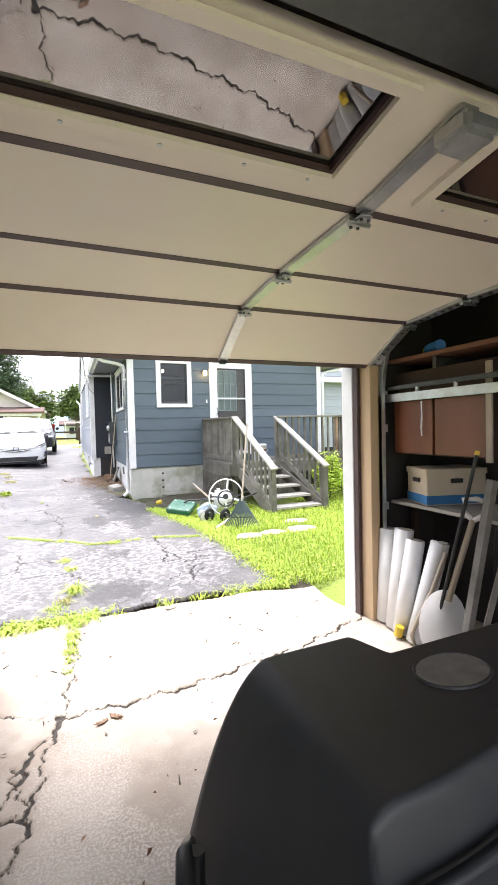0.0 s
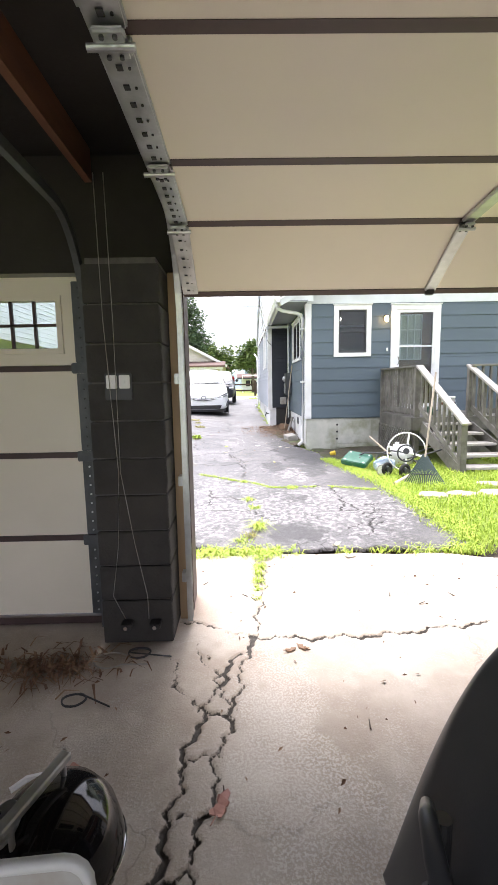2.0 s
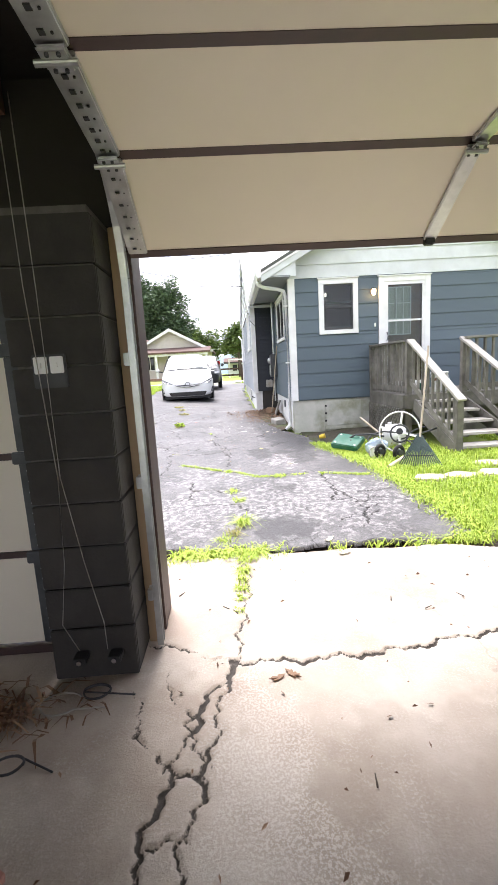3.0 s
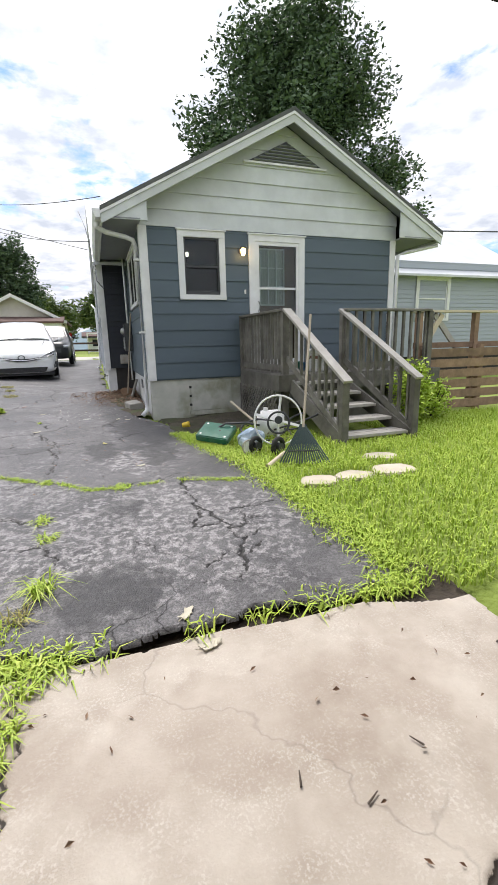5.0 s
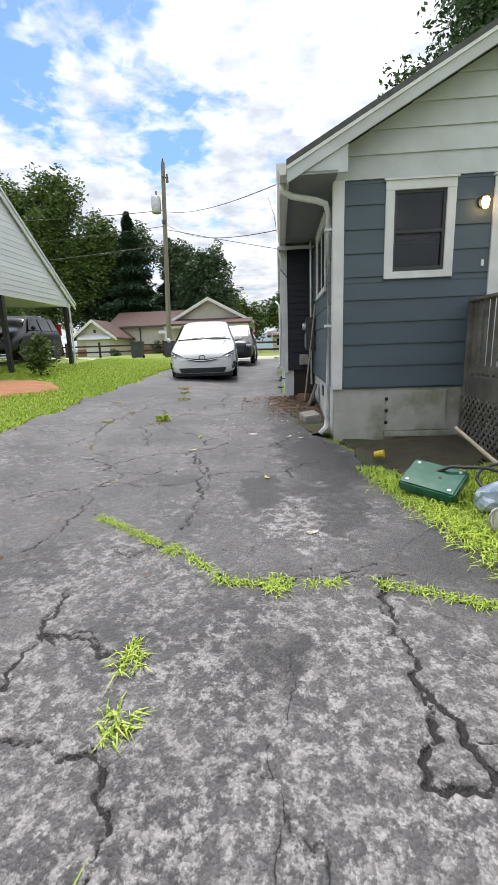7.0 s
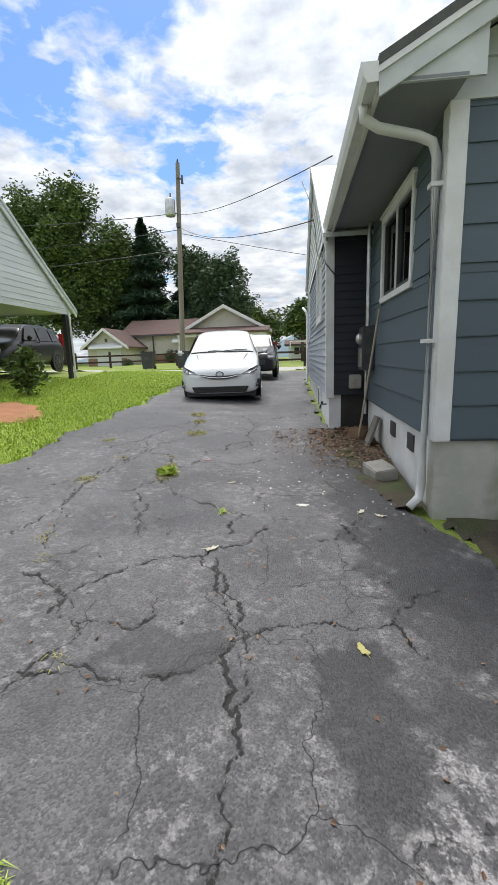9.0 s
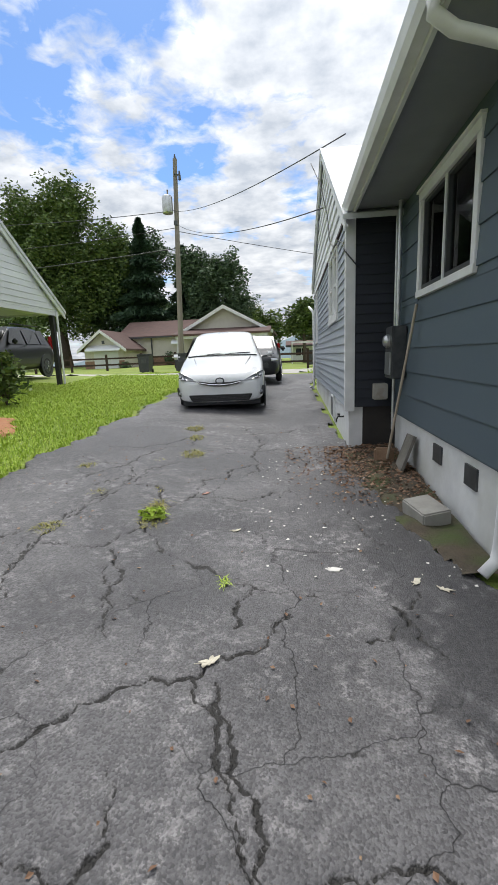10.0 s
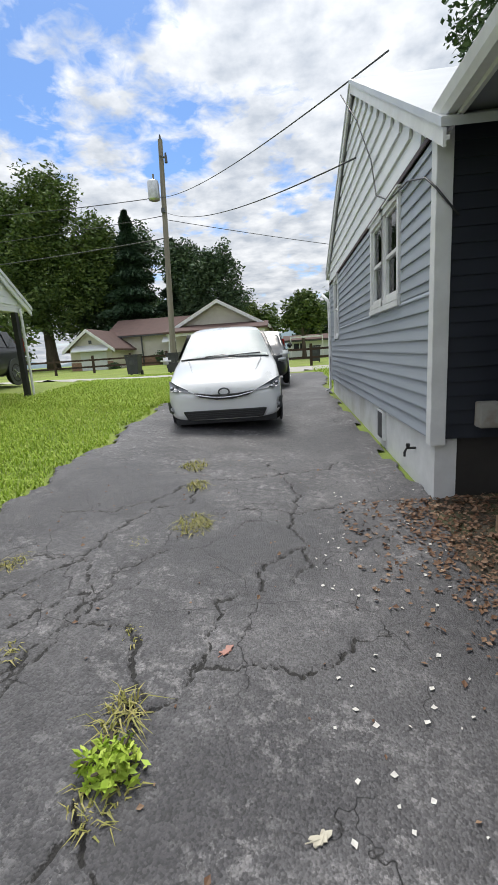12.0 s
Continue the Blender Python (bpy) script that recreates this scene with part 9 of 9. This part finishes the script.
part("board", box(3.1, 0.0, 0.905, 3.59, 2.45, 0.93, 0.003), DECK_TOP, sh2)
for yy in (2.4, 1.3, 0.2):
    part("leg", box(3.3, yy, 0.0, 3.34, yy + 0.04, 0.903), DARKWOOD, sh2)
ctn = thing("carton", (3.3, 2.15, 0.93), "cream archive carton with a blue printed band", "box")
CTM = Matrix.Translation((3.1, 2.08, 0.93)) @ Euler((0, 0, radians(-17))).to_matrix().to_4x4()


def in_carton(bm):
    bmesh.ops.transform(bm, matrix=CTM, verts=bm.verts)
    return bm


part("body", in_carton(box(0.008, 0.008, 0.001, 0.462, 0.302, 0.26, 0.004)), CARDBOARD, ctn)
part("lid", in_carton(box(0.0, 0.0, 0.225, 0.47, 0.31, 0.268, 0.004)), CARDBOARD, ctn)
part("band", in_carton(box(0.005, 0.005, 0.012, 0.465, 0.305, 0.075)), BLUEPRINT, ctn, "blue printed band")
part("hand_hole", in_carton(box(-0.002, 0.1, 0.165, 0.009, 0.2, 0.195)), BLACKMETAL, ctn)
part("hand_hole", in_carton(box(0.19, -0.002, 0.165, 0.28, 0.009, 0.195)), BLACKMETAL, ctn)
can = thing("spray_bottle", (3.2, 2.05, 2.03), "blue and yellow bottle lying on the upper shelf", "bottle")
part("bottle", rod((3.14, 1.98, 2.07), (3.2, 2.14, 2.07), 0.04, n=16), BLUEPRINT, can)
part("cap", rod((3.2, 2.14, 2.07), (3.22, 2.2, 2.07), 0.032, 0.02, n=14), YELLOW, can)
for k, (a, h, tx) in enumerate(((2.38, 0.72, 0.0), (2.26, 0.74, 0.02), (2.17, 0.68, 0.03), (2.02, 0.7, 0.07))):
    tb = thing("plastic_sheet_roll", (2.98, a, 0.0), "upright roll of translucent white plastic sheet", "roll", "sheet rolls")
    part("roll", rod((2.98 - 0.02 * k, a, 0.012), (3.02 + tx, a - tx, h), 0.075 - 0.004 * k, n=20), TUBE, tb, "", True)
    part("core", rod((3.02 + tx, a - tx, h - 0.02), (3.022 + tx, a - tx, h + 0.003), 0.05, n=16), GREYPLASTIC, tb)
tagged(part("yellow_plug", rod((2.86, 2.12, 0.02), (2.87, 2.11, 0.09), 0.03), YELLOW), "yellow plastic plug on the floor", "plug")
shv = thing("snow_shovel", (3.0, 1.75, 0.0), "white scoop shovel with a wooden shaft and D handle", "shovel")
part("blade", prism([(0.14 * math.cos(a), 0.22 * math.sin(a)) for a in (2 * math.pi * k / 22 for k in range(22))], "y", -0.012, 0.012, bevel=0.005), PLASTER, shv, "", True).matrix_basis = Matrix.Translation(Vector((2.9, 1.76, 0.24)) - BASE[shv.name]) @ Euler((radians(-12), radians(8), radians(-45))).to_matrix().to_4x4() @ Matrix.Translation(BASE[shv.name])
part("shaft", rod((2.93, 1.74, 0.4), (3.02, 1.63, 0.93), 0.02, 0.018), TOOLWOOD, shv)
part("grip", tube([(3.02, 1.63, 0.92), (3.0, 1.68, 0.98), (3.0, 1.68, 1.05), (3.03, 1.61, 1.06), (3.06, 1.55, 1.04), (3.05, 1.57, 0.97), (3.02, 1.63, 0.92)], 0.016, n=8), PLASTER, shv, "", True)
brm = thing("long_pole_tool", (2.95, 1.72, 0.0), "slim black pole with a yellow tip and blue foot", "pole")
part("pole", rod((2.88, 1.82, 0.12), (3.02, 1.6, 1.33), 0.011), BLACKMETAL, brm)
part("tip", rod((3.02, 1.6, 1.33), (3.023, 1.596, 1.355), 0.014), YELLOW, brm)
part("foot", rod((2.866, 1.842, 0.0), (2.88, 1.82, 0.12), 0.014), BLUEPRINT, brm)
hoe = thing("bent_iron_tool", (2.95, 1.95, 0.0), "old wooden-handled tool with a hooked iron foot", "tool")
part("shaft", tube([(2.88, 1.98, 0.01), (2.86, 1.99, 0.08), (2.88, 1.97, 0.16), (2.93, 1.87, 0.42), (2.98, 1.8, 0.68)], 0.015, n=8), TOOLWOOD, hoe, "", True)
plank = thing("old_plank", (3.0, 1.35, 0.0), "rough grey plank leaning against the shelf", "plank")
part("plank", beam((2.87, 1.6, 0.01), (3.0, 1.48, 1.19), 0.03, 0.09, up=(0.6, 1, 0)), DECK, plank)
part("plank_back", beam((2.84, 1.5, 0.01), (3.02, 1.36, 1.0), 0.02, 0.03), DECK, plank)
scr = thing("wrought_iron_panel", (3.0, 1.05, 0.0), "wrought iron panel of scrolls leaning at the shelf", "iron panel")
part("frame", tube([(2.97, 1.5, 0.02), (3.06, 1.5, 0.9), (3.06, 0.97, 0.9), (2.97, 0.97, 0.02)], 0.01, closed=True, n=6), BLACKMETAL, scr)
for cy_, cz_, r_, s_ in ((1.18, 0.2, 0.08, 1), (0.98, 0.2, 0.09, -1), (1.15, 0.4, 0.07, -1), (0.95, 0.45, 0.08, 1), (1.16, 0.6, 0.08, 1), (0.96, 0.68, 0.08, -1), (1.12, 0.78, 0.06, 1)):
    pts = []
    for k in range(30):
        a = k * 0.42
        rr = r_ * (1 - k / 34)
        pts.append((2.98 + 0.1 * cz_, cy_ + 0.24 + s_ * rr * math.cos(a), cz_ + rr * math.sin(a)))
    part("scroll", tube(pts, 0.006, n=5), BLACKMETAL, scr)
jar = thing("glass_jar", (3.2, 1.1, 0.93), "cloudy glass jar on the low shelf", "jar")
part("jar", lathe([(0.0, 0.0), (0.06, 0.0), (0.065, 0.02), (0.06, 0.14), (0.045, 0.16), (0.045, 0.18), (0.0, 0.18)], (3.2, 1.1, 0.93), n=18), TUBE, jar, "", True)
for k in range(9):
    bx0 = 1.0 - 0.11 * k
    cl_ = thing("tin_can", (3.3, bx0, 0.93), "dark dusty tin standing on the low shelf", "tin", "tins on the shelf")
    hh = 0.1 + 0.03 * (k % 3)
    part("tin", lathe([(0.0, 0.0), (0.045, 0.0), (0.047, 0.006), (0.045, 0.012), (0.045, hh - 0.01), (0.047, hh), (0.0, hh)], (3.33, bx0, 0.93), n=14), (DARKSTEEL, BLACKPLASTIC, CABINET)[k % 3], cl_)

# pier: switch plates, cords; floor: wires, dry twigs, scraps
sw = thing("light_switches", (-0.04, 2.18, 1.46), "two white switch plates on a black backing", "switch")
part("backing", box(-0.11, 2.17, 1.39, 0.03, 2.189, 1.53, 0.004), BLACKPLASTIC, sw)
for x in (-0.1, -0.033):
    pl_ = part("plate", box(x, 2.162, 1.45, x + 0.056, 2.17, 1.52, 0.003), PLASTER, sw)
    part("toggle", box(x + 0.023, 2.152, 1.475, x + 0.033, 2.162, 1.495), PLASTER, pl_)
for k, (x0, x1) in enumerate(((-0.1, -0.07), (-0.05, 0.06))):
    cd = tagged(part("pull_cord", tube([(x0, 2.15, 2.5), (x0 + 0.005, 2.155, 1.8), (x0 + 0.04 * (k == 0), 2.16, 1.0), ((x0 + x1) / 2, 2.165, 0.6), (x1 - 0.06 * (k == 0), 2.165, 0.3), (x1, 2.17, 0.16)], 0.0022, n=6), GREYPLASTIC, None, "", True), "thin grey door cord hanging on the pier", "cord", "door cords")
for x in (-0.06, 0.1):
    ey_ = thing("door_sensor", (x, 2.15, 0.14), "small metal door sensor on the pier foot", "sensor", "door sensors")
    part("body", box(x - 0.03, 2.12, 0.12, x + 0.03, 2.188, 0.15, 0.004), BLACKMETAL, ey_)
    part("lens", rod((x, 2.12, 0.135), (x, 2.112, 0.135), 0.012, n=10), CHROME, ey_)
for k, (x, y, r_, turns) in enumerate(((0.02, 2.08, 0.06, 2.5), (-0.12, 2.02, 0.09, 0.9), (-0.2, 1.72, 0.055, 2.2))):
    pts = [(x + r_ * (1 + 0.06 * math.sin(3 * a)) * math.cos(a), y + 0.75 * r_ * math.sin(a), 0.008 + 0.004 * k + 0.003 * a / 6) for a in np.linspace(0, 2 * math.pi * turns, int(18 * turns))]
    pts += [(x + r_ + 0.12, y - 0.03, 0.006)]
    tagged(part("wire_coil", tube([tuple(float(c) for c in p) for p in pts], 0.004, n=5), BLACKPLASTIC if k != 1 else GREYPLASTIC), "loose coil of wire on the floor", "wire", "wire coils")
n = 260
a = rng.random(n) * 2 * np.pi
px, py = -0.42 + 0.16 * rng.normal(size=n), 1.98 + 0.07 * rng.normal(size=n)
blades("dry_twigs", rng, px, py, 0 * px + 0.004, 0.045, 0.006, LITTER, "heap of dry twigs and leaves by the closed door", 3.0)
tagged(part("paper_scrap", prism([(-0.09, 1.30), (-0.03, 1.28), (-0.02, 1.35), (-0.07, 1.38)], "z", 0.004, 0.03, bevel=0.004), PINKLEAF), "crumpled pinkish paper scrap on the floor", "paper")
tagged(part("plastic_strip", tube([(-0.26, 1.28, 0.008), (-0.22, 1.32, 0.014), (-0.17, 1.34, 0.008)], 0.012, n=6), PLASTER), "curved white plastic strip on the floor", "strip")
for k in range(14):
    rx, ry = -0.3 + 3.0 * rng.random(), 0.7 + 2.6 * rng.random()
    ra = rng.random() * 3.1
    tagged(part("twig", rod((rx, ry, 0.006), (rx + 0.05 * math.cos(ra), ry + 0.05 * math.sin(ra), 0.008), 0.004, 0.002, n=5), BARK), "small dry twig on the concrete", "twig", "twigs on the floor")
